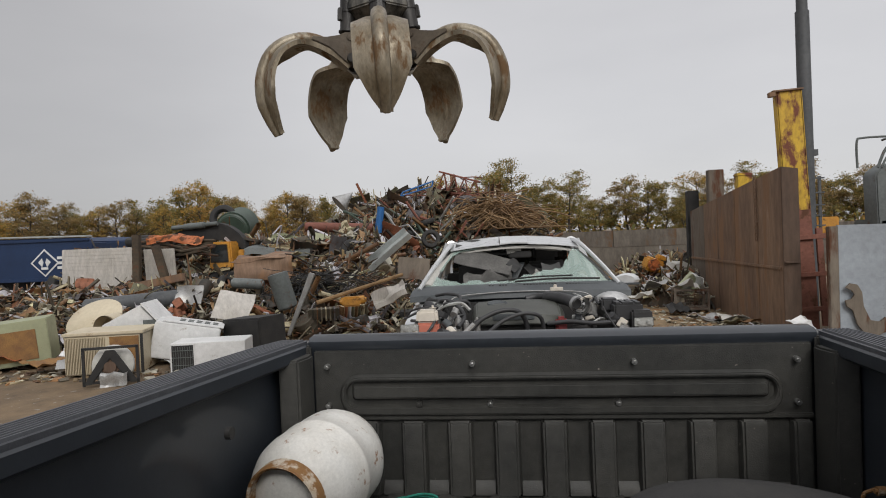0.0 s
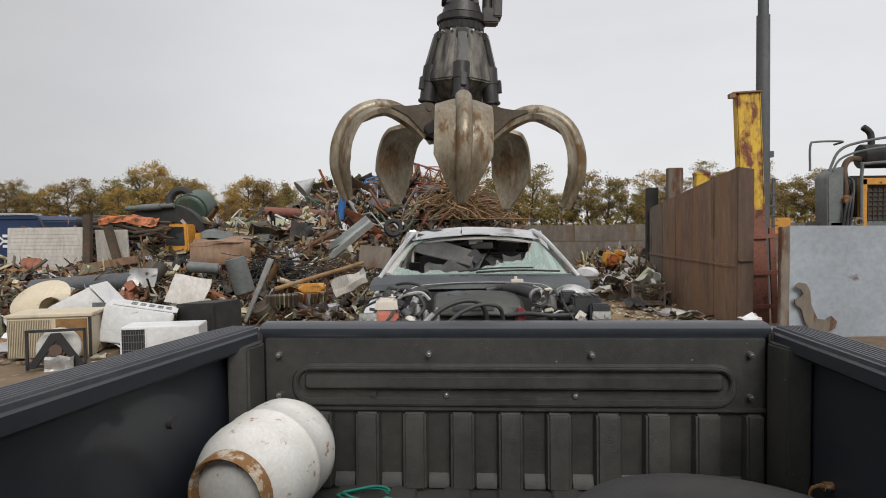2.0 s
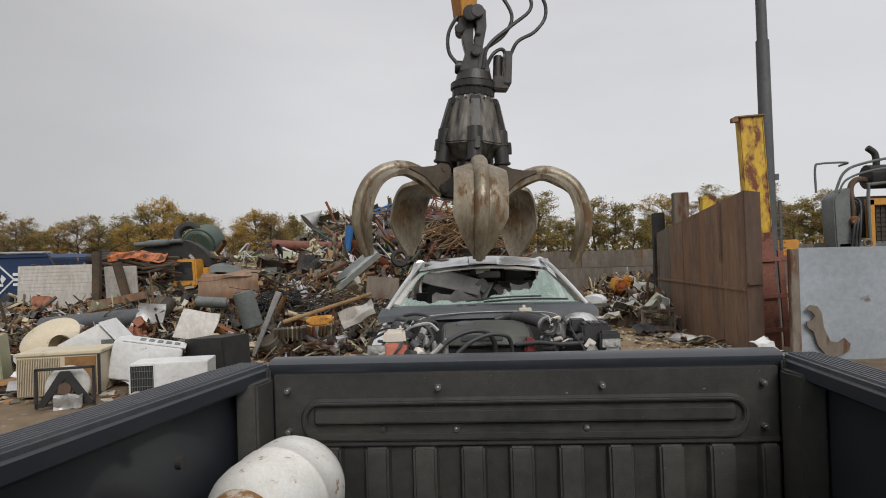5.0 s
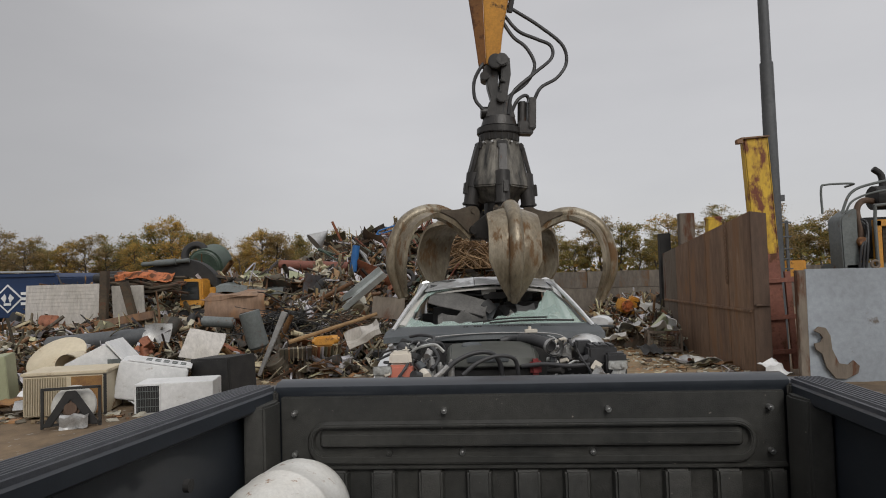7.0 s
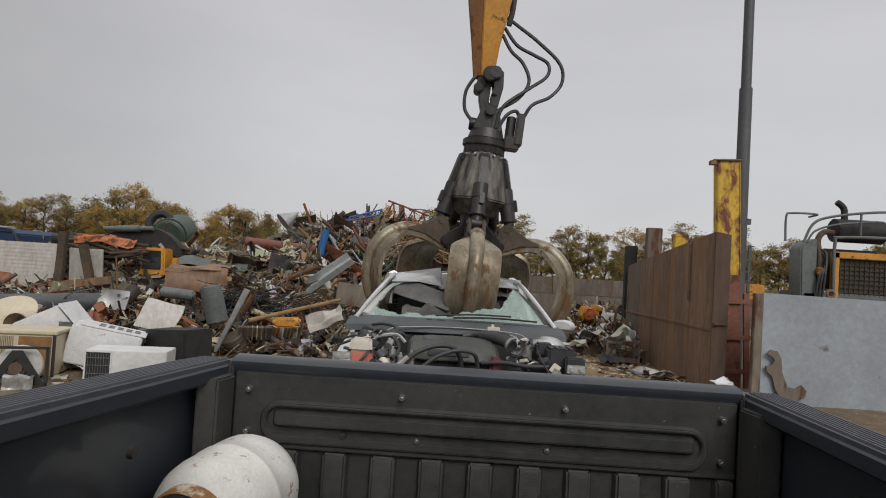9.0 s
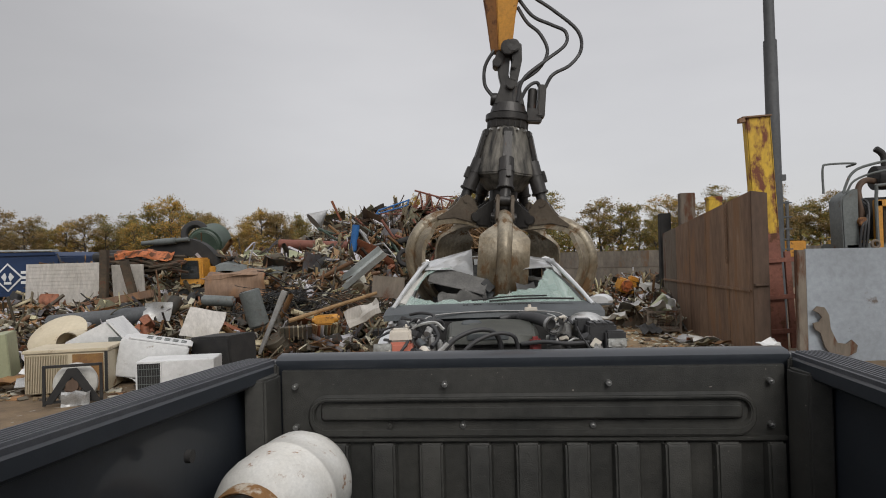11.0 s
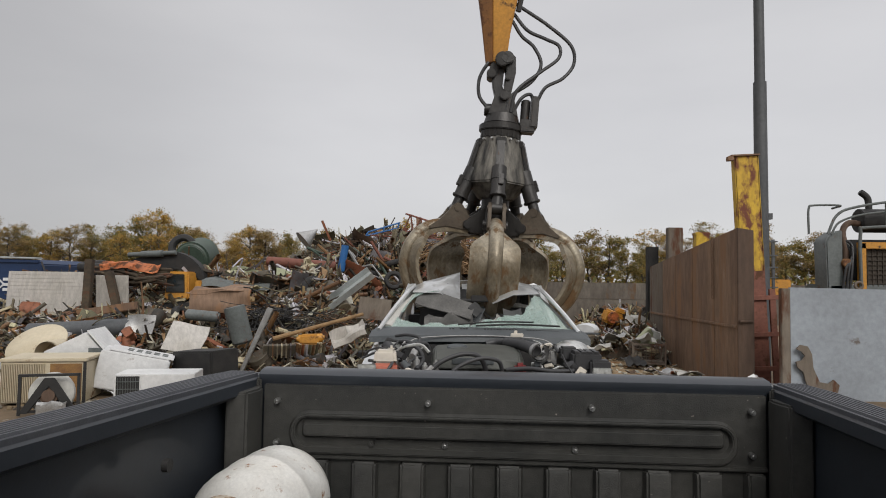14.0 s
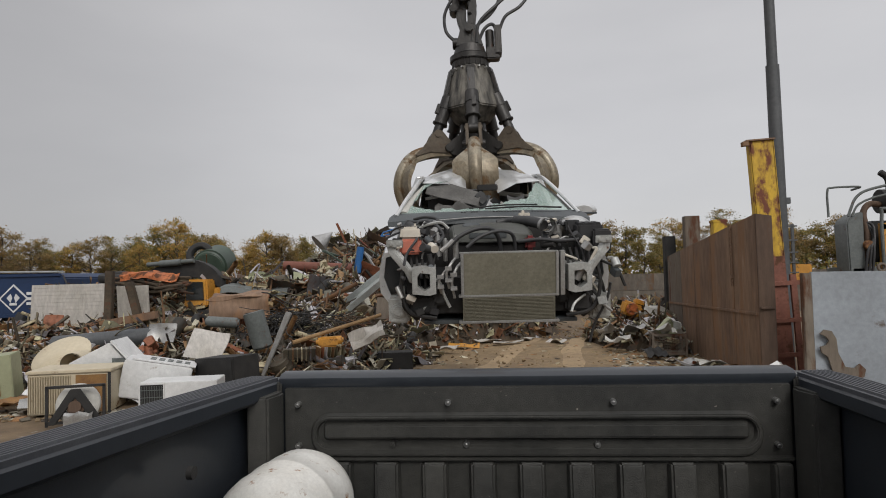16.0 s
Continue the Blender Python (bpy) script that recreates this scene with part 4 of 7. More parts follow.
# local axes: x across, y from the nose to the tail, z up from its sills' ground
def car_build():
    car = thing("wrecked_car", "stripped silver-white saloon car with no bonnet and a smashed windscreen", "car", pose(-0.10, 4.62, 0.06, 0, 0, 2.6))
    W = 0.925
    # body sides, station by station: y, half width, sill z, belt z, tuck
    st = [(0.30, 0.895, 0.34, 0.80), (0.66, 0.91, 0.26, 0.87), (1.15, 0.925, 0.24, 0.94), (1.6, W, 0.22, 0.985), (2.6, W, 0.2, 1.0), (3.5, 0.9, 0.24, 1.03), (4.1, 0.87, 0.32, 1.02), (4.5, 0.8, 0.4, 0.96)]

    def side_ring(y, hw, lo, hi, s):
        return [(s * (hw - 0.08), y, lo), (s * (hw - 0.01), y, lo + 0.1), (s * hw, y, (lo + hi) / 2), (s * (hw - 0.01), y, hi - 0.14), (s * (hw - 0.05), y, hi - 0.02), (s * (hw - 0.13), y, hi),
                (s * (hw - 0.14), y, hi - 0.03), (s * (hw - 0.06), y, hi - 0.06), (s * (hw - 0.04), y, (lo + hi) / 2), (s * (hw - 0.1), y, lo + 0.05)]
    for s in (-1, 1):
        bm = B()
        loft(bm, [side_ring(r[0], r[1] + w_, r[2], r[3], s) for r, w_ in zip(st[:4], (0.06, 0.05, 0.02, 0.0) if s < 0 else (-0.01, 0.0, 0.0, 0.0))])
        part("fender", bm, M["carwhite"], car, "silver-white front wing, torn at the nose")
        bm = B()
        loft(bm, [side_ring(*r, s) for r in st[4:]])
        part("rear_quarter", bm, M["carwhite"], car)
        bm = B()
        loft(bm, [side_ring(y, hw + 0.006, lo + 0.06, hi + 0.002, s) for y, hw, lo, hi in ((1.62, W, 0.22, 1.0), (2.1, W + 0.005, 0.2, 1.0), (2.58, W, 0.2, 1.0))])
        d = part("door", bm, M["carwhite"], car)
        bm = B()
        box(bm, (s * (W + 0.02), 2.42, 0.86), (0.03, 0.18, 0.03))
        part("handle", bm, M["plastic"], d, bevel=0.006)
        # pillars
        bm = B()
        tube(bm, smooth_line([(s * 0.865, 1.34, 1.055), (s * 0.77, 1.66, 1.225), (s * 0.655, 2.0, 1.40), (s * 0.62, 2.3, 1.455)]), 0.019, 8, 0.024)
        part("windscreen_pillar", bm, M["carwhite"], car, "silver-white windscreen pillar")
        bm = B()
        tube(bm, smooth_line([(s * 0.80, 1.44, 1.08), (s * 0.715, 1.75, 1.225), (s * 0.60, 2.05, 1.365)]), 0.022 if s > 0 else 0.045, 8, 0.02, 0.5)
        part("pillar_trim", bm, M["pale"] if s < 0 else M["interior"], car, "pale fabric pillar trim" if s < 0 else "grey fabric pillar trim")
        bm = B()
        tube(bm, smooth_line([(s * 0.66, 3.0, 1.44), (s * 0.76, 3.55, 1.22), (s * 0.8, 3.95, 1.02)]), 0.06, 8, 0.09)
        tube(bm, [(s * 0.84, 2.6, 1.0), (s * 0.66, 2.62, 1.46)], 0.045, 8)
        part("rear_pillar", bm, M["carwhite"], car)
        bm = B()
        box(bm, (s * 0.635, 2.7, 1.455), (0.06, 0.85, 0.04))
        part("roof_rail", bm, M["carwhite"], car, bevel=0.012)
        if s < 0:
            continue
        bm = B()
        loft(bm, [[(0.955 + 0.015 * k + rr * 0.112 * math.cos(a), 1.50 + 0.03 * k, 1.07 + rr * 0.066 * math.sin(a)) for a in np.linspace(0, math.tau, 14)[:-1]] for k, rr in ((-1, 0.75), (0, 0.98), (1, 1.0), (2, 0.8), (3, 0.35))])
        box(bm, (0.82, 1.5, 1.02), (0.1, 0.05, 0.05))
        mr = part("side_mirror", bm, M["carwhite"], car, "silver-white door mirror")
        bm = B()
        box(bm, (0.98, 1.44, 1.04), (0.16, 0.02, 0.02))
        part("mirror_trim", bm, M["plastic"], mr, bevel=0.005)
    bm = B()
    loft(bm, [[(-x, y, z), (-x * 0.5, y, z + 0.02), (x * 0.5, y, z + 0.02), (x, y, z), (x, y, z - 0.05), (-x, y, z - 0.05)] for x, y, z in ((0.76, 3.75, 1.06), (0.76, 4.2, 1.05), (0.72, 4.5, 0.99))])
    box(bm, (0, 4.5, 0.68), (1.6, 0.06, 0.6))
    part("boot", bm, M["carwhite"], car, bevel=0.01)
    bm = B()
    loft(bm, [[(-0.62, 3.1, 1.44), (0.62, 3.1, 1.44), (0.62, 3.1, 1.432), (-0.62, 3.1, 1.432)], [(-0.7, 3.76, 1.07), (0.7, 3.76, 1.07), (0.7, 3.76, 1.062), (-0.7, 3.76, 1.062)]])
    part("rear_window", bm, M["glassd"], car)
    # roof in four plates: two at the front that fold, a middle strip that is pushed in, the rest behind
    def roof_plate(x0, x1, y0, y1, pivot, nx=7, ny=6, fold=0.0, seed=0):
        bm = B()
        g = {}
        for sd in (0, 1):
            for i in range(nx + 1):
                for j in range(ny + 1):
                    x, y = between(x0, x1, i / nx), between(y0, y1, j / ny)
                    z = 1.495 - 0.05 * (x / 0.62) ** 2 + 0.03 * math.sin((y - 2.05) / 1.15 * math.pi) - 0.03 * max(0, 2.25 - y) / 0.2
                    z += fold * noise.noise(Vector((x * 5, y * 4, seed))) * min(1.0, abs(abs(x) - 0.62) * 6, (2.75 - y) * 5 + 0.1)
                    if fold > 0.02 and j < ny and abs(x) < 0.6:
                        q = Vector((x * 6, y * 6, seed + 7))
                        x, y = x + 0.025 * noise.noise(q), y + 0.02 * noise.noise(q + Vector((9, 0, 0)))
                    g[sd, i, j] = bm.verts.new(Vector((x, y, z - 0.012 * sd)) - Vector(pivot))
        for i in range(nx):
            for j in range(ny):
                bm.faces.new((g[0, i, j], g[0, i + 1, j], g[0, i + 1, j + 1], g[0, i, j + 1]))
                bm.faces.new((g[1, i, j], g[1, i, j + 1], g[1, i + 1, j + 1], g[1, i + 1, j]))
        ed = [(i, 0) for i in range(nx)] + [(nx, j) for j in range(ny)] + [(i, ny) for i in range(nx, 0, -1)] + [(0, j) for j in range(ny, 0, -1)]
        for (a, b), (c, d) in zip(ed, ed[1:] + ed[:1]):
            bm.faces.new((g[0, a, b], g[1, a, b], g[1, c, d], g[0, c, d]))
        return bm
    def roof_z(x, y):
        return 1.495 - 0.05 * (x / 0.62) ** 2 + 0.03 * math.sin((y - 2.05) / 1.15 * math.pi) - 0.05 * (max(0, 2.3 - y) / 0.27) ** 2

    def roof_facet(a, b, c, seed, n=12):
        """A three-cornered piece of the roof skin with small dents; the rim stays true."""
        bm = B()
        g = {}
        for sd in (0, 1):
            for i in range(n + 1):
                for j in range(n + 1 - i):
                    u, v = i / n, j / n
                    w = 1 - u - v
                    x, y = a[0] * w + b[0] * u + c[0] * v, a[1] * w + b[1] * u + c[1] * v
                    z = roof_z(*a) * w + roof_z(*b) * u + roof_z(*c) * v + min(u, v, w) * (0.03 + 0.12 * noise.noise(Vector((x * 7, y * 6, seed))))
                    g[sd, i, j] = bm.verts.new((x, y, z - 0.006 * sd))
        for i in range(n):
            for j in range(n - i):
                for sd in (0, 1):
                    bm.faces.new((g[sd, i, j], g[sd, i + 1, j], g[sd, i, j + 1]))
                    if j < n - i - 1:
                        bm.faces.new((g[sd, i + 1, j], g[sd, i + 1, j + 1], g[sd, i, j + 1]))
        rim = [(i, 0) for i in range(n)] + [(n - k, k) for k in range(n)] + [(0, n - k) for k in range(n)]
        for p, q in zip(rim, rim[1:] + rim[:1]):
            bm.faces.new((g[0, p[0], p[1]], g[1, p[0], p[1]], g[1, q[0], q[1]], g[0, q[0], q[1]]))
        return bm
    R = {}
    for nm, s in (("left", -1), ("right", 1)):
        F, Q, I, J = (s * 0.62, 2.03), (s * 0.62, 2.75), (s * 0.137, 2.75), (s * 0.137, 2.03)
        H = (s * 0.36, 2.03)
        R[nm + "_outer"] = part("roof_panel", roof_facet(F, Q, I, 1 + s), M["carwhite"], car, "silver-white roof skin, buckling")
        R[nm + "_fold"] = part("roof_panel", roof_facet(F, I, H, 5 + s), M["carwhite"], car, "silver-white roof skin, creased")
        R[nm + "_inner"] = part("roof_panel", roof_facet(H, I, J, 9 + s), M["carwhite"], car, "silver-white roof skin, folded down")
        R[nm + "_line"] = [Vector((x, y, roof_z(x, y))) for x, y in (F, Q, I, J, H)]
    pm = (-0.02, 2.75, 1.5)
    R["mid"] = part("roof_panel", roof_plate(-0.134, 0.134, 2.03, 2.75, pm, 8, 8, fold=0.012, seed=2), M["carwhite"], car, "silver-white roof skin, pushed in", m=pose(*pm))
    part("roof_panel", roof_plate(-0.62, 0.62, 2.756, 3.12, (0, 0, 0), 10, 4), M["carwhite"], car, "silver-white rear roof skin")
    ph = (0, 2.2, 1.44)
    bm = B()
    loft(bm, [[(x, 2.04 - 2.2 + 0.03 * math.sin(x * 9), -0.005 + 0.012 * math.sin(x * 7) - 0.06 * (x / 0.62) ** 2 - 0.02), (x, 2.13 - 2.2, -0.012 - 0.06 * (x / 0.62) ** 2), (x, 2.13 - 2.2, -0.028 - 0.06 * (x / 0.62) ** 2), (x, 2.04 - 2.2 + 0.03 * math.sin(x * 9), -0.045 - 0.06 * (x / 0.62) ** 2)] for x in np.linspace(-0.6, 0.6, 19)])
    R["header"] = part("windscreen_header", bm, M["pale"], car, "torn pale header rail", m=pose(*ph))
    bm = B()
    sheet(bm, pose(-0.28, 2.4, 1.385, 14, 3, 0), 0.6, 0.5, 0.02, 6, 5, 0.04, 4)
    R["liner"] = part("headliner", bm, M["interior"], car, "hanging grey roof lining")
    # cabin
    bm = B()
    sheet(bm, pose(-0.26, 1.98, 1.09, 36, -10, -4), 0.46, 0.15, 0.02, 10, 7, 0.09, 9)
    part("airbag", bm, M["airbag"], car, "slumped grey airbag panel")
    bm = B()
    loft(bm, [[(x, 1.42, 1.0), (x, 1.6, 1.06), (x, 1.9, 1.03), (x, 1.95, 0.8), (x, 1.42, 0.75)] for x in np.linspace(-0.72, 0.72, 9)])
    part("dashboard", bm, M["plastic"], car, "charcoal dashboard", bevel=0.015)
    for s in (-0.36, 0.36):
        bm = B()
        box(bm, (s, 2.75, 0.85), (0.5, 0.16, 0.75), taper=0.85)
        box(bm, (s, 2.8, 1.31), (0.26, 0.11, 0.17))
        box(bm, (s, 2.45, 0.5), (0.5, 0.55, 0.16))
        part("seat", bm, M["interior"], car, "dark grey seat", bevel=0.035)
    for k_, (x_, z_, w_, h_, rz_) in enumerate(((-0.34, 1.395, 0.24, 0.04, 3), (0.0, 1.38, 0.14, 0.07, -6), (0.34, 1.385, 0.26, 0.05, 6))):
        bm = B()
        sheet(bm, pose(x_, -0.08, z_ - 1.44, 75, rz_, 0), w_, h_, 0.012, 6, 3, 0.02, 70 + k_)
        part("torn_trim", bm, M["pale"], R["header"], "torn pale header trim")
    for k_ in range(9):
        r_ = random.Random(300 + k_)
        bm = B()
        sheet(bm, pose(r_.uniform(-0.1, 0.6), r_.uniform(1.8, 2.4), r_.uniform(1.04, 1.25), r_.uniform(0, 90), r_.uniform(-40, 40), r_.uniform(0, 90)), r_.uniform(0.1, 0.3), r_.uniform(0.06, 0.16), 0.01, 4, 3, 0.04, 320 + k_)
        part("cabin_debris", bm, M[r_.choice(("pale", "interior", "plastic", "black"))], car)
    bm = B()
    sheet(bm, pose(-0.3, 2.02, 1.27, 52, 16, -5), 0.56, 0.2, 0.015, 12, 6, 0.02, 19)
    part("sun_visor", bm, M["airbag"], car, "drooping grey visor panel", bevel=0.004)
    bm = B()
    box(bm, (0.06, 2.12, 1.33), (0.22, 0.04, 0.07))
    part("rear_view_mirror", bm, M["black"], car, bevel=0.01)
    bm = B()
    box(bm, (0, 2.6, 0.27), (1.66, 3.2, 0.1))
    box(bm, (0, 3.55, 0.72), (1.5, 0.06, 0.7))
    part("floor_pan", bm, M["black"], car, bevel=0.01)
    # windscreen remains: a jagged lower band and shards up the sides, in fractured pieces
    def ws(u, v):
        """A place on the windscreen: u across -1 to 1, v up 0 to 1."""
        hw = between(0.825, 0.585, v)
        return Vector((u * hw, between(1.29, 2.04, v) + 0.12 * u * u * (1 - v * 0.4), between(1.08, 1.42, v) - 0.02 * u * u))
    rng = random.Random(5)
    top = lambda u: 0.10 + 0.26 * smooth_step(-0.15, 0.5, u) + 0.5 * smooth_step(0.5, 0.92, u) + 0.2 * max(0, -u - 0.75) / 0.25 + 0.02 * math.sin(u * 23)
    for i, (u0, u1) in enumerate(((-1.0, -0.55), (-0.547, -0.1), (-0.097, 0.3), (0.303, 0.7), (0.703, 1.0))):
        bm = B()
        us = np.linspace(u0, u1, 8)
        rows = []
        for u in us:
            tv = max(0.06, top(u) + rng.uniform(-0.03, 0.03))
            rows.append([ws(u, v) for v in (0.0, tv * 0.5, tv)])
        n0 = Vector((0, -0.44, 0.9)) * 0.006
        a = [[bm.verts.new(p) for p in r] for r in rows]
        b = [[bm.verts.new(p + n0) for p in r] for r in rows]
        for k in range(7):
            for j in range(2):
                bm.faces.new((a[k][j], a[k + 1][j], a[k + 1][j + 1], a[k][j + 1]))
                bm.faces.new((b[k][j], b[k][j + 1], b[k + 1][j + 1], b[k + 1][j]))
        part("windscreen_shard", bm, M["glassw"], car, "crazed green windscreen glass", smooth=0)
    for s in (-1,):
        bm = B()
        pts = [(1.0, 0.35), (0.93 if s < 0 else 0.85, 0.42), (0.95 if s < 0 else 0.88, 0.62), (0.78 if s > 0 else 0.94, 0.8), (0.85, 0.93), (0.6, 0.97), (1.0, 0.985)]
        vs = [bm.verts.new(ws(s * u, v)) for u, v in pts]
        bm.faces.new(vs)
        r = bmesh.ops.extrude_face_region(bm, geom=bm.faces[:])
        bmesh.ops.translate(bm, verts=[v for v in r["geom"] if isinstance(v, bmesh.types.BMVert)], vec=(0, -0.003, 0.006))
        part("windscreen_shard", bm, M["glassw"], car, "crazed green windscreen glass", smooth=0)
    # cowl with vents and wiper
    bm = B()
    rows = []
    for u in np.linspace(-1, 1, 15):
        c = 0.13 * u * u
        rows.append([(u * 0.89, 1.33 + c, 1.06 - 0.02 * u * u), (u * 0.925, 1.18 + c, 1.045 - 0.035 * u * u), (u * 0.935, 1.06 + c, 1.01 - 0.04 * u * u), (u * 0.93, 1.04 + c, 0.95 - 0.03 * u * u), (u * 0.90, 1.33 + c, 0.93)])
    loft(bm, rows)
    cowl = part("cowl", bm, M["plastic"], car, "charcoal plastic cowl with vent slots", m=pose(0, 0, 0.035))
    for i, u in enumerate([-0.30, -0.27, -0.19, -0.16, -0.13] + [0.06 + 0.032 * k for k in range(11)] + [0.5 + 0.032 * k for k in range(11)]):
        bm = B()
        box(bm, (u * 0.82, 1.225 + 0.13 * u * u, 1.047 - 0.03 * u * u), (0.016, 0.05, 0.014), )
        part("vent_slot", bm, M["black"], cowl)
    bm = B()
    tube(bm, smooth_line([(-0.05, 1.2, 1.055), (0.3, 1.24, 1.068), (0.68, 1.34, 1.05)]), 0.009, 6)
    tube(bm, smooth_line([(-0.2, 1.24, 1.062), (0.12, 1.3, 1.085), (0.45, 1.33, 1.085)]), 0.008, 6)
    part("wiper", bm, M["black"], car)
    # engine bay
    bm = B()
    box(bm, (0, 0.62, 0.42), (1.46, 0.9, 0.3))
    box(bm, (0, 1.04, 0.68), (1.5, 0.08, 0.55))
    part("bay_tray", bm, M["black"], car, "dark engine bay tray and bulkhead", bevel=0.01)
    bm = B()
    loft(bm, [[(x, 0.30 + f, 0.78), (x, 0.32 + f, 0.85 - d), (x, 0.48, 0.895 - d), (x, 0.74, 0.925 - d), (x, 0.82 - f, 0.915 - d), (x, 0.84 - f, 0.78)] for x, d, f in ((-0.40, 0.05, 0.06), (-0.37, 0.012, 0.03), (-0.25, 0.0, 0.0), (-0.07, -0.006, 0.0), (0.12, 0.0, 0.0), (0.24, 0.01, 0.03), (0.28, 0.05, 0.08))])
    cov = part("engine_cover", bm, M["engine"], car, "dark grey plastic engine cover", bevel=0.01)
    bm = B()
    loft(bm, [[(-0.21 + rr * 0.07 * math.cos(a), 0.62 + rr * 0.05 * math.sin(a), z + 0.014 * math.sin(a)) for a in np.linspace(0, math.tau, 20)[:-1]] for rr, z in ((1.15, 0.912), (1.05, 0.922), (0.9, 0.912))])
    part("cover_recess", bm, M["plastic"], cov)
    bm = B()
    box(bm, (-0.1, 0.31, 0.84), (0.3, 0.02, 0.05))
    part("cover_lip", bm, M["plastic"], cov, bevel=0.006)
    bm = B()
    box(bm, (-0.1, 0.6, 0.62), (0.66, 0.5, 0.32))
    part("engine_block", bm, M["black"], car, bevel=0.02)
    bm = B()
    c0, c1, c2 = Vector((0.12, 0.84, 0.94)), Vector((0.25, 0.70, 0.94)), Vector((0.36, 0.40, 0.915))
    line = smooth_line([Vector((0.02, 0.84, 0.92)), c0, c1, (c1 + c2) / 2 + Vector((0.02, 0, 0.0)), c2], 9)
    rings = []
    for q, pt in enumerate(line):
        d = (line[min(q + 1, len(line) - 1)] - line[max(q - 1, 0)]).normalized()
        a = d.cross(Vector((0, 0, 1))).normalized()
        b = a.cross(d)
        r = (0.04 if q > 12 else 0.028) + (0.008 * (q % 2) if q > 12 else 0.0)
        rings.append([pt + (a * math.cos(w) + b * math.sin(w)) * r for w in np.linspace(0, math.tau, 17)[:-1]])
    loft(bm, rings)
    part("intake_bellows", bm, M["hose"], car, "ribbed black intake hose", smooth=60)
    bm = B()
    c, d = Vector((0.375, 0.35, 0.915)), Vector((0.25, -0.95, -0.08)).normalized()
    cyl(bm, c - d * 0.03, c + d * 0.03, 0.066, 0.07, 20, False)
    cyl(bm, c - d * 0.03, c + d * 0.028, 0.055, 0.057, 20, False)
    part("intake_ring", bm, M["alu"], car, "open metal intake ring")
    hoses = [([(-0.42, 0.12, 0.76), (-0.33, 0.14, 0.85), (-0.2, 0.17, 0.905), (-0.08, 0.2, 0.9), (-0.02, 0.24, 0.82), (0.0, 0.26, 0.68)], 0.021),
             ([(-0.28, 0.08, 0.76), (-0.18, 0.1, 0.84), (-0.05, 0.13, 0.885), (0.06, 0.16, 0.87), (0.1, 0.2, 0.8), (0.11, 0.22, 0.66)], 0.017),
             ([(-0.66, 0.62, 0.95), (-0.58, 0.52, 0.96), (-0.5, 0.42, 0.92), (-0.46, 0.36, 0.84), (-0.5, 0.25, 0.78)], 0.021),
             ([(-0.6, 0.45, 0.93), (-0.5, 0.5, 0.95), (-0.44, 0.58, 0.93), (-0.42, 0.6, 0.85)], 0.022),
             ([(0.45, 0.8, 0.90), (0.52, 0.7, 0.92), (0.56, 0.5, 0.88), (0.6, 0.3, 0.8)], 0.014),
             ([(-0.74, 0.34, 0.86), (-0.6, 0.24, 0.84), (-0.55, 0.2, 0.78), (-0.5, 0.2, 0.65)], 0.012),
             ([(0.14, 0.3, 0.78), (0.3, 0.25, 0.8), (0.45, 0.2, 0.79), (0.6, 0.18, 0.8)], 0.02),
             ([(-0.7, 0.9, 0.97), (-0.6, 0.8, 0.99), (-0.5, 0.72, 0.97), (-0.52, 0.6, 0.9)], 0.016)]
    for pts, r in hoses:
        bm = B()
        tube(bm, smooth_line(pts), r * 0.85, 10)
        part("coolant_hose", bm, M["hose"], car)
    bm = B()
    tube(bm, smooth_line([(-0.48, 0.1, 0.74), (-0.42, 0.12, 0.79), (-0.38, 0.13, 0.83)]), 0.02, 8)
    part("metal_line", bm, M["alu"], car, "bare aluminium pipe end")
    for k_, (x_, y_, z_) in enumerate(((-0.5, 0.3, 0.78), (-0.36, 0.2, 0.77), (-0.44, 0.28, 0.74))):
        bm = B()
        cyl(bm, (x_, y_, z_ - 0.1), (x_, y_, z_ + 0.08), 0.03 - 0.006 * k_, 0.022, 12)
        cyl(bm, (x_, y_, z_ + 0.08), (x_, y_, z_ + 0.1), 0.014, 0.012, 10)
        part("fitting", bm, M["alu"], car, "pale metal fitting", bevel=0.004)
    bm = B()
    box(bm, (-0.69, 0.20, 0.845), (0.17, 0.2, 0.13), taper=0.97)
    part("coolant_tank_base", bm, M["coolant"], car, "translucent tank with pink coolant", bevel=0.02)
    bm = B()
    box(bm, (-0.69, 0.21, 0.955), (0.165, 0.2, 0.10), taper=0.85)
    cyl(bm, (-0.655, 0.22, 0.99), (-0.655, 0.22, 1.03), 0.03, 0.028, 14)
    part("coolant_tank", bm, M["reservoir"], car, "milky plastic coolant tank", bevel=0.02)
    bm = B()
    box(bm, (-0.68, 0.7, 0.92), (0.16, 0.2, 0.06))
    part("strut_tower", bm, M["carprimer"], car, "pale strut tower", bevel=0.02)
    bm = B()
    bmesh.ops.create_uvsphere(bm, u_segments=20, v_segments=12, radius=0.13, matrix=Matrix.Translation((0.66, 0.66, 0.88)) @ Matrix.Diagonal((1.15, 1.1, 0.85, 1)))
    part("strut_dome", bm, M["chrome"], car, "bright dented metal dome")
    bm = B()
    box(bm, (0.70, 0.34, 0.87), (0.2, 0.24, 0.13))
    box(bm, (0.78, 0.22, 0.79), (0.14, 0.12, 0.2))
    box(bm, (0.60, 0.44, 0.91), (0.12, 0.14, 0.1))
    fb = part("fuse_box", bm, M["hose"], car, "black fuse box", bevel=0.014)
    for k_ in range(4):
        bm = B()
        box(bm, (0.63 + 0.045 * k_, 0.33, 0.94), (0.03, 0.2, 0.012))
        part("box_rib", bm, M["hose"], fb)
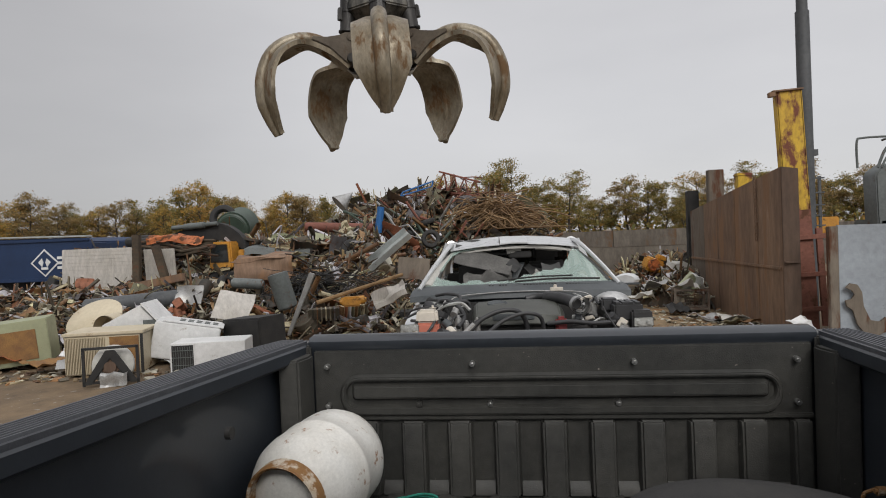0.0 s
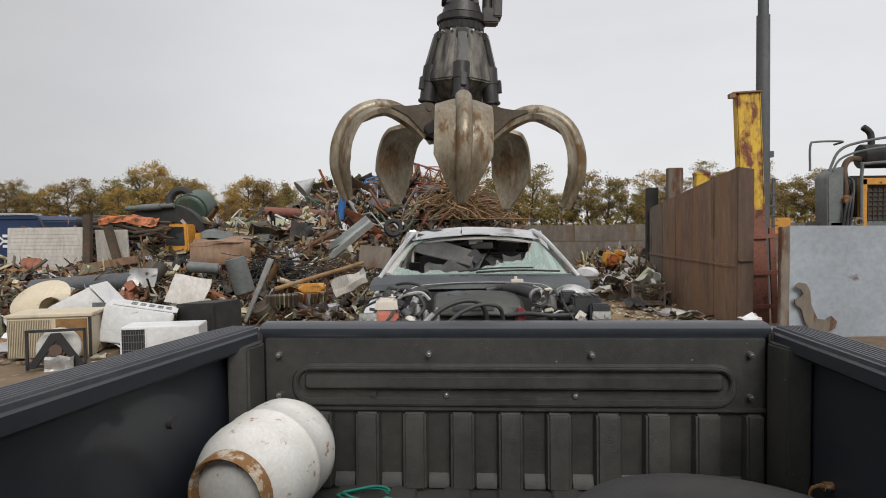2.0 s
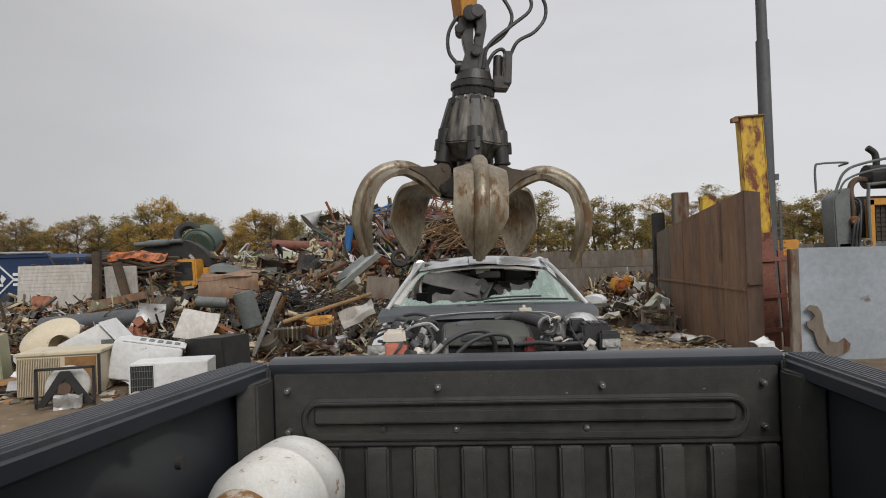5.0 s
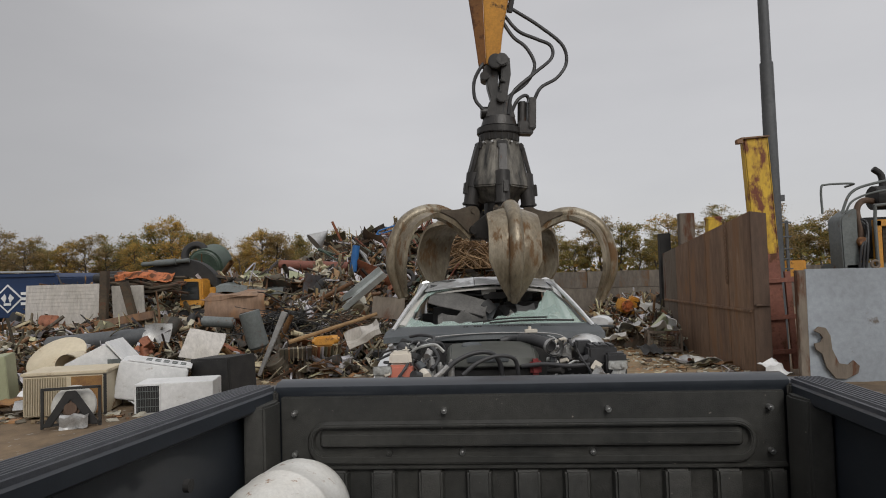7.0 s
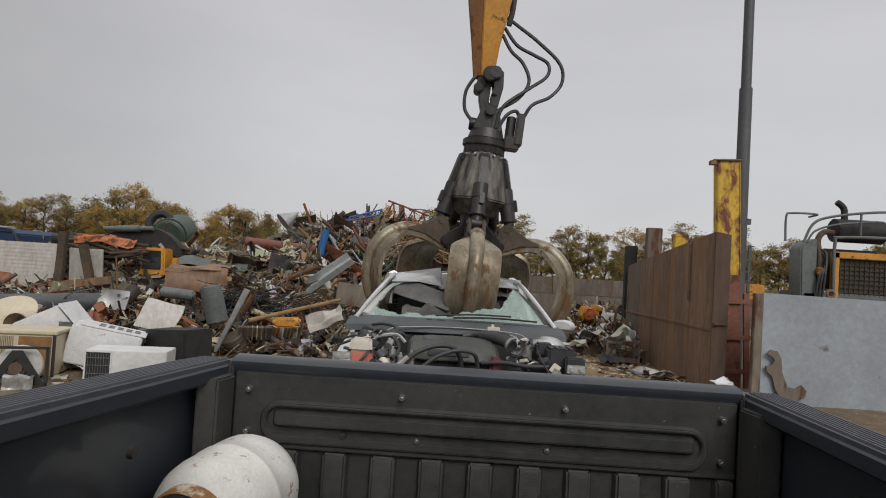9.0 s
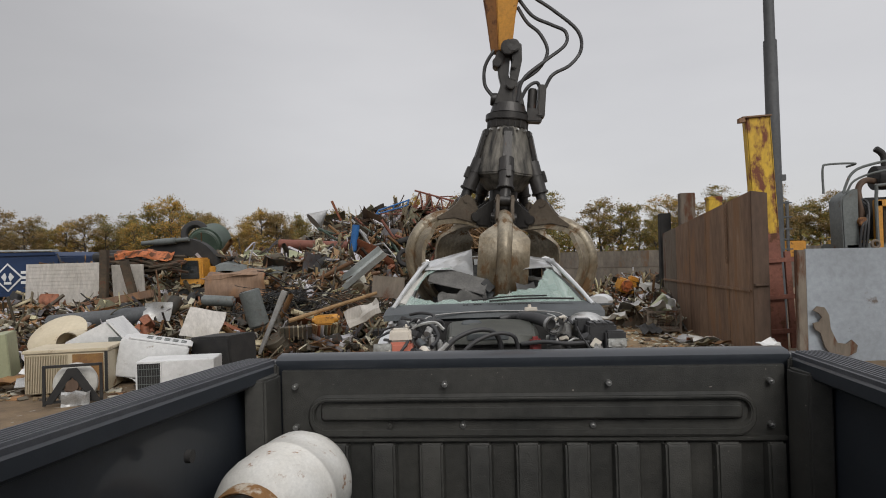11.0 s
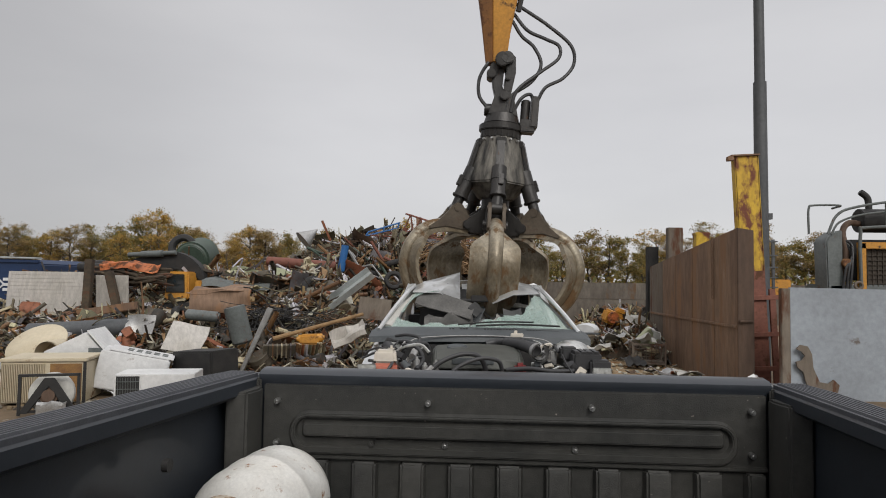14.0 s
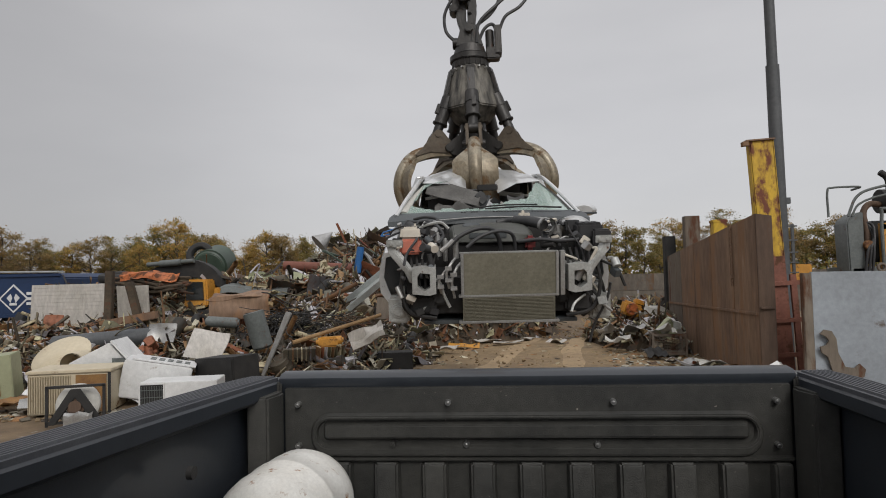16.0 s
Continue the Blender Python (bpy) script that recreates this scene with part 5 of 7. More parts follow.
    bm = B()
    box(bm, (0.475, 0.52, 0.86), (0.1, 0.05, 0.11))
    cyl(bm, (0.475, 0.495, 0.865), (0.475, 0.485, 0.865), 0.036, 0.036, 16)
    cyl(bm, (0.475, 0.486, 0.865), (0.475, 0.48, 0.865), 0.012, 0.012, 10)
    part("pump_unit", bm, M["alu"], car, bevel=0.006)
    bm = B()
    box(bm, (0.24, 0.34, 0.78), (0.08, 0.1, 0.12))
    part("red_reservoir", bm, M["redcap"], car, bevel=0.02)
    bm = B()
    box(bm, (0.27, 0.92, 1.0), (0.1, 0.05, 0.03))
    cyl(bm, (0.26, 0.92, 1.0), (0.26, 0.92, 1.04), 0.016, 0.014, 10)
    part("bracket", bm, M["reservoir"], car, bevel=0.004)
    bm = B()
    box(bm, (0, 0, 0), (0.06, 0.02, 0.07), pose(0.64, 0.16, 0.8, 0, 35, 10))
    part("plug", bm, M["reservoir"], car, bevel=0.004)
    for k_ in range(120):
        r_ = random.Random(500 + k_)
        side = r_.choice((-1, 1))
        if k_ < 70:
            c_ = Vector((r_.uniform(0.5, 0.84) * side if side < 0 else r_.uniform(0.36, 0.84), r_.uniform(0.14, 0.9), r_.uniform(0.76, 0.93)))
        else:
            c_ = Vector((side * r_.uniform(0.5, 0.84) + 0.03, r_.uniform(0.03, 0.25), r_.uniform(0.24, 0.8)))
        bm = B()
        if k_ % 3 == 0:
            d_ = Vector((r_.gauss(0, 0.07), r_.gauss(0, 0.05), r_.gauss(0, 0.07)))
            tube(bm, smooth_line([c_ - d_, c_ + Vector((0.03, -0.02, 0.04)), c_ + d_, c_ + d_ * 1.6 - Vector((0, 0, 0.05))], 5), r_.uniform(0.006, 0.014), 6)
        elif k_ % 3 == 1:
            box(bm, (0, 0, 0), (r_.uniform(0.02, 0.08), r_.uniform(0.02, 0.08), r_.uniform(0.02, 0.07)), Matrix.Translation(c_) @ Euler((r_.gauss(0, 0.3), r_.gauss(0, 0.3), r_.uniform(0, 3))).to_matrix().to_4x4())
        else:
            d_ = Vector((r_.gauss(0, 1), r_.gauss(0, 1), r_.gauss(0, 1))).normalized() * r_.uniform(0.03, 0.06)
            cyl(bm, c_ - d_, c_ + d_, r_.uniform(0.015, 0.04), None, 12)
        part("engine_fitting", bm, M[r_.choice(("alu", "hose", "black", "reservoir", "carprimer", "hose", "alu", "plastic"))], car, bevel=0.004 if k_ % 3 == 1 else 0)
    # pale pipes beside the radiator
    for k_, (x_, z0_, z1_) in enumerate(((-0.40, 0.5, 0.74), (-0.36, 0.42, 0.7), (-0.46, 0.46, 0.66))):
        bm = B()
        tube(bm, smooth_line([(x_, 0.06, z0_), (x_ - 0.02, 0.03, (z0_ + z1_) / 2), (x_ + 0.015, 0.05, z1_ - 0.04), (x_ + 0.05, 0.1, z1_)]), 0.011, 8)
        for q in (0.3, 0.7):
            box(bm, (x_ - 0.005, 0.03, between(z0_, z1_, q)), (0.05, 0.04, 0.03))
        part("coolant_pipe", bm, M["alu"], car, "bare aluminium pipe with clamps")
    # front slam line over the bay: a bright seam edge
    bm = B()
    tube(bm, smooth_line([(-0.62, 0.95, 0.88), (-0.55, 1.03, 0.945), (-0.3, 1.05, 0.97), (0, 1.045, 0.978), (0.3, 1.05, 0.97), (0.5, 1.04, 0.95), (0.6, 0.97, 0.89)]), 0.006, 6)
    part("cowl_seam", bm, M["alu"], car)
    # front end: radiator, frame horns, hubs
    bm = B()
    box(bm, (0.06, 0.03, 0.615), (0.70, 0.05, 0.34))
    rad = part("radiator", bm, M["radiator"], car, "dusty radiator core", bevel=0.004)
    bm = B()
    box(bm, (0.05, 0.02, 0.335), (0.70, 0.06, 0.20))
    part("intercooler", bm, M["radiator"], car, "dusty lower cooler core", bevel=0.004)
    for k in range(16):
        bm = B()
        box(bm, (0.05, -0.012, 0.25 + k * 0.0115), (0.68, 0.008, 0.004))
        part("fin", bm, M["radiator"], rad)
    bm = B()
    for x, w in ((-0.30, 0.022), (0.42, 0.022), (0.46, 0.034)):
        box(bm, (x, 0.03, 0.615), (w, 0.07, 0.36))
    box(bm, (0.05, 0.02, 0.44), (0.76, 0.07, 0.016))
    box(bm, (0.05, 0.02, 0.228), (0.76, 0.08, 0.02))
    box(bm, (0.05, 0.04, 0.79), (0.74, 0.06, 0.012))
    part("radiator_frame", bm, M["alu"], car, bevel=0.003)
    for s in (-1, 1):
        bm = B()
        outer = [(-0.09, -0.11), (-0.04, -0.125), (0.09, -0.11), (0.09, 0.1), (0.02, 0.115), (-0.09, 0.1)]
        inner = [(-0.045, -0.06), (0.0, -0.09), (0.05, -0.05), (0.05, 0.03), (0.03, 0.06), (-0.045, 0.05)]
        mm = pose(s * 0.59, -0.02, 0.58)
        rings = [[mm @ Vector((x * s, y, z)) for x, z in pl_] for pl_, y in ((outer, 0.0), (inner, 0.0), (inner, 0.3), (outer, 0.3), (outer, 0.0))]
        loft(bm, rings, cap=False)
        part("frame_horn", bm, M["carprimer"], car, "pale hollow frame horn", bevel=0.004)
        bm = B()
        o = -0.01
        loft(bm, [[(o + s * (x0 + dx), y + dy, z) for dx, dy in ((-w, 0), (-w * 0.3, -0.02), (w, 0), (w, 0.03), (-w, 0.03))] for x0, y, z, w in ((0.83, 0.12, 0.86, 0.035), (0.80, 0.10, 0.79, 0.05), (0.74, 0.08, 0.71, 0.045), (0.69, 0.06, 0.64, 0.04), (0.66, 0.06, 0.55, 0.03))])
        box(bm, (o + s * 0.80, 0.08, 0.875), (0.13, 0.012, 0.065))
        for q in (-0.03, 0.035):
            cyl(bm, (o + s * 0.80 + q, 0.06, 0.875), (o + s * 0.80 + q, 0.08, 0.875), 0.02, 0.02, 12)
        part("headlamp_mount", bm, M["carprimer"], car, "bent pale headlamp mount", bevel=0.006)
        bm = B()
        box(bm, (s * 0.80, 0.3, 0.30), (0.16, 0.18, 0.22))
        cyl(bm, (s * 0.80, 0.18, 0.3), (s * 0.80, 0.22, 0.3), 0.055, 0.065, 18)
        box(bm, (s * 0.78, 0.28, 0.45), (0.06, 0.1, 0.12))
        part("brake_hub", bm, M["carprimer"], car, "grimy pale hub carrier", bevel=0.015)
        bm = B()
        tube(bm, smooth_line([(s * 0.85, 0.2, 0.85), (s * 0.74, 0.12, 0.75), (s * 0.77, 0.1, 0.5), (s * 0.7, 0.1, 0.3), (s * 0.5, 0.08, 0.25)]), 0.016, 6)
        part("loom", bm, M["black"], car, "hanging black wiring")
        for k in range(5):
            bm = B()
            tube(bm, smooth_line([(s * (0.5 + 0.05 * k), 0.2, 0.8), (s * (0.52 + 0.04 * k), 0.08, 0.66), (s * (0.48 + 0.05 * k), 0.1, 0.5), (s * (0.52 + 0.06 * k), 0.12, 0.36), (s * 0.66, 0.2, 0.22)]), 0.011, 6)
            part("loom", bm, M["black"], car, "hanging black wiring")
        bm = B()
        cyl(bm, (s * 0.48, 0.1, 0.42), (s * 0.48, 0.3, 0.42), 0.07, 0.07, 14)
        box(bm, (s * 0.6, 0.2, 0.36), (0.2, 0.2, 0.16))
        part("bay_unit", bm, M["black"], car, bevel=0.02)
        for wy in (3.7,):
            wheel(car, (s * 0.80, wy, 0.26), 0.31, 0.2)
    bm = B()
    box(bm, (0, 0.6, 0.2), (1.2, 0.9, 0.03))
    part("undertray", bm, M["plastic"], car, bevel=0.005)
    # the engine and its fittings sit high under the cowl's lip
    high = ("engine_cover", "engine_block", "intake_bellows", "intake_ring", "coolant_hose", "metal_line", "fitting", "strut_tower", "strut_dome", "fuse_box", "pump_unit",
            "red_reservoir", "bracket", "plug", "engine_fitting", "wiper", "cowl_seam")
    for ob in car.children:
        if ob.name.split(".")[0] in high:
            ob.matrix_basis = pose(0.02, 0.0, 0.07 if ob.name.startswith(("engine_cover", "intake", "coolant_hose")) else 0.06)
    car.scale = (1.07, 1.0, 1.0)
    return car, R


CAR, ROOF = car_build()


# ---- orange-peel grapple and its arm ----
def grapple_build():
    g = thing("scrap_grapple", "five-tined steel scrap grapple, worn brown and greasy black", "grapple", pose(0, 6.6, 3.2))
    bm = B()
    cyl(bm, (0, 0, -0.02), (0, 0, 0.05), 0.24, 0.24, 32)
    cyl(bm, (0, 0, 0.06), (0, 0, 0.17), 0.2, 0.17, 28)
    cyl(bm, (0, 0, -0.1), (0, 0, -0.02), 0.21, 0.22, 28)
    part("rotator", bm, M["grease"], g, "greasy black rotator ring", bevel=0.008)
    for k in range(20):
        a = k * math.tau / 20
        bm = B()
        cyl(bm, (0.205 * math.cos(a), 0.205 * math.sin(a), -0.1), (0.205 * math.cos(a), 0.205 * math.sin(a), -0.02), 0.016, 0.016, 6)
        part("bolt", bm, M["grease"], g)
    bm = B()
    box(bm, (0.27, -0.05, 0.05), (0.16, 0.16, 0.14))
    box(bm, (0.335, -0.05, 0.2), (0.08, 0.2, 0.34))
    cyl(bm, (0.24, -0.05, 0.1), (0.24, -0.05, 0.34), 0.05, 0.05, 12)
    part("swing_motor", bm, M["grease"], g, "black hydraulic swing motor", bevel=0.012)
    # pin bracket and link up to the arm
    bm = B()
    for s in (-1, 1):
        prism(bm, [(-0.16, 0.15), (0.16, 0.15), (0.1, 0.36), (0.04, 0.42), (-0.04, 0.42), (-0.1, 0.36)], 0.035, Matrix.Translation((0.0, s * 0.1 - 0.017, 0)))
    cyl(bm, (0, -0.17, 0.35), (0, 0.17, 0.35), 0.05, 0.05, 14)
    cyl(bm, (-0.2, 0, 0.22), (-0.12, 0, 0.22), 0.07, 0.07, 12)
    part("pin_bracket", bm, M["grease"], g, bevel=0.008)
    bm = B()
    for s in (-1, 1):
        loft(bm, [[(x + w, s * 0.09 + d, z) for w, d in ((-ww, -0.03), (ww, -0.03), (ww, 0.03), (-ww, 0.03))] for x, z, ww in ((0, 0.3, 0.06), (0.035, 0.45, 0.045), (0.055, 0.62, 0.05), (0.03, 0.80, 0.06))])
    loft(bm, [[(x + w, d, z) for w, d in ((-ww, -0.05), (ww, -0.05), (ww, 0.05), (-ww, 0.05))] for x, z, ww in ((-0.02, 0.3, 0.06), (-0.08, 0.48, 0.055), (-0.09, 0.68, 0.07))])
    cyl(bm, (0.0, -0.17, 0.76), (0.0, 0.17, 0.76), 0.07, 0.07, 16)
    for z_ in (0.42, 0.55):
        cyl(bm, (0.02, -0.15, z_), (0.02, 0.15, z_), 0.03, 0.03, 12)
    part("link", bm, M["grease"], g, "greasy black swivel link", bevel=0.01)
    # housing: five flared plates
    bm = B()
    n = 5
    ang = [radians(-90 + 36 + 72 * k) for k in range(5)]

    def penta(r, z, w):
        pts = []
        for k in range(5):
            a = radians(-90 + 72 * k)
            for d in (-w, w):
                pts.append((r * math.cos(a + d), r * math.sin(a + d), z))
        return pts
    loft(bm, [penta(0.205, -0.08, 0.26), penta(0.235, -0.15, 0.25), penta(0.335, -0.54, 0.26), penta(0.345, -0.6, 0.27), penta(0.27, -0.66, 0.3), penta(0.19, -0.76, 0.3)])
    part("housing", bm, M["housing"], g, "scraped grey flared housing", bevel=0.012)
    for k in range(15):
        a = k * math.tau / 15 + 0.1
        bm = B()
        cyl(bm, (0.225 * math.cos(a), 0.225 * math.sin(a), -0.135), (0.255 * math.cos(a), 0.255 * math.sin(a), -0.128), 0.014, 0.012, 6)
        part("bolt", bm, M["alu"], g, "worn bright bolt head")
    rams = []
    for k in range(5):
        a = radians(-90 + 72 * k)
        rot = Matrix.Rotation(a, 4, "Z")
        bm = B()
        box(bm, (0.30, 0, -0.33), (0.04, 0.085, 0.36), rot @ Matrix.Translation((0.3, 0, -0.33)) @ Matrix.Rotation(radians(-15), 4, "Y") @ Matrix.Translation((-0.3, 0, 0.33)))
        box(bm, (0.235, 0, -0.16), (0.06, 0.11, 0.08), rot)
        part("ram_cover", bm, M["grease"], g, bevel=0.01)
        bm = B()
        cyl(bm, (0, 0, 0.02), (0, 0, -0.33), 0.08, 0.076, 16)
        for z_, r_ in ((-0.13, 0.086), (-0.315, 0.09)):
            cyl(bm, (0, 0, z_ - 0.012), (0, 0, z_ + 0.012), r_, r_, 16)
        box(bm, (0.085, 0.02, -0.16), (0.04, 0.05, 0.12))
        base = rot @ pose(0.29, 0, -0.47)
        ram = part("ram", bm, M["grease"], g, "black hydraulic ram", bevel=0.005, m=base @ pose(0, 0, 0, 0, -20, 0))
        bm = B()
        cyl(bm, (0, 0, 0.27), (0, 0, -0.01), 0.055, 0.055, 12)
        cyl(bm, (0, -0.05, 0), (0, 0.05, 0), 0.06, 0.06, 14)
        rod = part("rod", bm, M["grease"], ram, m=pose(0, 0, -0.36))
        rams.append((ram, rod, base))
        bm = B()
        for s in (-1, 1):
            prism(bm, [(0.0, -1.15), (0.3, -1.14), (0.36, -1.07), (0.32, -0.99), (0.1, -0.82), (0.0, -0.8)], 0.03, rot @ Matrix.Translation((0, s * 0.09 - 0.015, 0)))
        cyl(bm, rot @ Vector((0.33, -0.13, -1.06)), rot @ Vector((0.33, 0.13, -1.06)), 0.05, 0.05, 12)
        part("hinge_lug", bm, M["grease"], g, bevel=0.006)
    bm = B()
    cyl(bm, (0, 0, -0.7), (0, 0, -1.17), 0.16, 0.14, 10)
    part("core", bm, M["grease"], g, bevel=0.01)
    # one tine, built once: rib tube along the back and a curved blade that narrows to a tip
    line = smooth_line([(-0.02, 0, -0.02), (0.14, 0, 0.10), (0.36, 0, 0.19), (0.56, 0, 0.165), (0.73, 0, 0.05), (0.83, 0, -0.15), (0.85, 0, -0.37), (0.80, 0, -0.57), (0.745, 0, -0.71)], 6)
    m_ = len(line) - 1
    rings, ribs = [], []
    for i, p in enumerate(line):
        t = i / m_
        d = (line[min(i + 1, m_)] - line[max(i - 1, 0)]).normalized()
        nrm = Vector((-d.z, 0, d.x))
        if nrm.dot(p - Vector((0.3, 0, -0.4))) < 0:
            nrm = -nrm
        w = 0.075 if t < 0.24 else between(0.075, 0.24, smooth_step(0.24, 0.4, t))
        if t > 0.66:
            w = between(0.24, 0.055, min(1, max(0, t - 0.73) / 0.25))
        th = between(0.05, 0.022, min(1, t * 2)) if t < 0.8 else 0.026
        q = p - nrm * 0.03
        rings.append([q + Vector((0, y, 0)) + nrm * h for y, h in ((-w, 0.012 - w * 0.16), (-w * 0.5, 0.012), (0, 0.02), (w * 0.5, 0.012), (w, 0.012 - w * 0.16), (w, -th - w * 0.16), (w * 0.5, -th), (0, -th), (-w * 0.5, -th), (-w, -th - w * 0.16))])
        rr = between(0.075, 0.062, t) if t < 0.8 else between(0.062, 0.03, (t - 0.8) / 0.2)
        ribs.append([p + Vector((0, rr * math.cos(k * math.tau / 12), 0)) + nrm * (rr * 0.92 * math.sin(k * math.tau / 12)) for k in range(12)])
    bm = B()
    loft(bm, rings)
    blade = to_mesh("blade", bm, M["tine"], 50)
    bm = B()
    loft(bm, ribs)
    rib = to_mesh("rib", bm, M["tine"], 50)
    bm = B()
    for s in (-1, 1):
        prism(bm, [(-0.07, -0.05), (0.05, -0.04), (0.2, 0.10), (0.36, 0.17), (0.36, 0.2), (0.22, 0.2), (0.11, 0.22), (0.04, 0.25), (-0.04, 0.25), (-0.075, 0.2)], 0.035, Matrix.Translation((0, s * 0.072 - 0.0175, 0)))
    cyl(bm, (0, -0.1, 0.2), (0, 0.1, 0.2), 0.036, 0.036, 12)
    ear = to_mesh("ear", bm, M["tinedark"], 38, 0.006)
    tines = []
    for k in range(5):
        a = -90 + 72 * k
        t = new("tine", rib)
        t.parent = g
        tagged(t, "curved worn steel tine with a polished rib")
        for nm, me in (("blade", blade), ("ear", ear)):
            c = new(nm, me)
            c.parent = t
        m = pose(0, 0, 0, 0, 0, a) @ pose(0.33, 0, -1.06)
        t.matrix_basis = m
        tines.append((t, m))
    # hoses
    for h in ([(0.02, -0.1, 0.2), (0.07, -0.1, 0.36), (0.28, -0.08, 0.54), (0.37, -0.06, 0.74), (0.28, -0.05, 0.93), (0.14, -0.03, 1.05), (0.03, 0, 1.22)],
              [(0.08, -0.12, 0.18), (0.13, -0.12, 0.42), (0.36, -0.1, 0.64), (0.55, -0.06, 0.82), (0.55, -0.03, 0.97), (0.40, 0, 1.05), (0.2, 0, 1.13), (0.04, 0, 1.3)],
              [(0.36, -0.05, 0.34), (0.44, -0.05, 0.5), (0.62, -0.03, 0.62), (0.73, 0, 0.8), (0.68, 0, 1.0), (0.42, 0, 1.2), (0.2, 0, 1.33), (0.04, 0, 1.42)],
              [(-0.18, -0.05, 0.24), (-0.27, -0.05, 0.36), (-0.28, -0.05, 0.55), (-0.2, -0.05, 0.72), (-0.14, 0, 0.8)],
              [(0.1, -0.1, 0.17), (0.18, -0.1, 0.34), (0.28, -0.08, 0.4), (0.33, -0.05, 0.3)]):
        bm = B()
        tube(bm, smooth_line(h, 7), 0.019, 8)
        part("hydraulic_hose", bm, M["hose"], g, "black looping hydraulic hose")
    g.scale = (1.12, 1.12, 1.12)
    return g, tines, rams


GRAPPLE, TINES, RAMS = grapple_build()


def arm_build():
    """The stick of the handler; its origin is the lower pin."""
    a = thing("handler_arm", "tapering yellow stick of a material handler, darker orange along its side", "crane arm", pose(0, 6.85, 3.9))
    sec = [(-0.02, -0.15, 0.07, 0.1), (0.35, -0.19, 0.12, 0.13), (0.82, -0.25, 0.22, 0.18), (1.6, -0.33, 0.34, 0.22), (5.5, -0.4, 0.42, 0.28)]
    bm = B()
    loft(bm, [[(x, y, z) for x, y in ((between(a_, b_, 0.36), -d), (b_, -d), (b_, d), (between(a_, b_, 0.36), d))] for z, a_, b_, d in sec])
    part("stick", bm, M["armyellow"], a, "machine-yellow box section", bevel=0.012)
    # left third of the section, in a darker orange than the stick
    bm = B()
    loft(bm, [[(x, y, z) for x, y in ((a_, -d + 0.05), (between(a_, b_, 0.355), -d - 0.003), (between(a_, b_, 0.355), d), (a_, d - 0.03))] for z, a_, b_, d in sec])
    part("stick_side", bm, M["armbrown"], a, "darker orange side plate with rust blotches", bevel=0.008)
    bm = B()
    cyl(bm, (0.03, -0.17, 0.0), (0.03, 0.17, 0.0), 0.078, 0.078, 16)
    cyl(bm, (-0.09, -0.12, -0.14), (-0.09, 0.12, -0.14), 0.05, 0.05, 14)
    loft(bm, [[(x + w, d, z) for w, d in ((-0.05, -0.08), (0.05, -0.08), (0.05, 0.08), (-0.05, 0.08))] for x, z in ((-0.02, 0.05), (-0.09, -0.18))])
    part("pin_end", bm, M["grease"], a, "greasy black pin joint", bevel=0.008)
    bm = B()
    tube(bm, smooth_line([(0.2, 0, 0.55), (0.24, 0, 0.8), (0.27, 0, 1.5), (0.33, 0, 3.0), (0.36, 0, 5.2)]), 0.03, 8)
    part("hose_run", bm, M["hose"], a)
    a.scale = (1.12, 1.12, 1.12)
    return a


ARM = arm_build()


# ---- scrap heaps ----
def smooth(a, b, v):
    t = max(0.0, min(1.0, (v - a) / (b - a)))
    return t * t * (3 - 2 * t)


def scrap_h(x, y):
    """Height of the scrap's dense core over the yard."""
    edge = 9.3 + 1.0 * smooth(-6.5, -3.5, x) + 0.35 * noise.noise(Vector((x * 0.7, 3.1, 0)))
    low = 1 - smooth(-11.2, -10.2, x)
    left = ((0.62 - 0.3 * low) * smooth(edge, edge + 2.6, y) + 0.75 * (1 - low) * smooth(12.9, 14.2, y)) * (1 - smooth(-3.7, -2.1, x + 0.1 * (y - 12))) * (1 - smooth(20, 23, y))
    main = 2.75 * max(0.0, 1 - (((x + 2.7) / 4.3) ** 2 + ((y - 19.4) / 4.7) ** 2)) ** 0.62
    skirt = 1.15 * math.exp(-(((x + 3.2) / 1.0) ** 2 + ((y - 13.2) / 1.7) ** 2))
    right = 0.78 * max(0.0, 1 - (((x - 3.35) / 1.35) ** 2 + ((y - 15.6) / 2.6) ** 2)) ** 0.7 + 0.75 * math.exp(-(((x - 5.2) / 1.3) ** 2 + ((y - 19) / 2.0) ** 2))
    lumps = 0.13 * noise.noise(Vector((x * 1.3, y * 1.3, 5))) + 0.07 * noise.noise(Vector((x * 3.5, y * 3.5, 8)))
    h = max(left, main) + skirt * 0.6 + right
    return h + lumps * min(1, h * 3) if h > 0.02 else -0.1


def heap_core():
    xs, ys = np.arange(-16, 8.01, 0.2), np.arange(8.8, 25, 0.2)
    n = len(xs)
    verts = [(x, y, scrap_h(x, y) - 0.06) for y in ys for x in xs]
    faces = []
    for j in range(len(ys) - 1):
        for i in range(n - 1):
            q = (j * n + i, j * n + i + 1, (j + 1) * n + i + 1, (j + 1) * n + i)
            if max(verts[k][2] for k in q) > -0.05:
                faces.append(q)
    me = bpy.data.meshes.new("scrap_heap")
    me.from_pydata(verts, [], faces)
    me.materials.append(M["core"])
    tagged(new("scrap_heap", me), "dark compacted heap of rusty scrap metal", "scrap heap", kind="stuff")


heap_core()


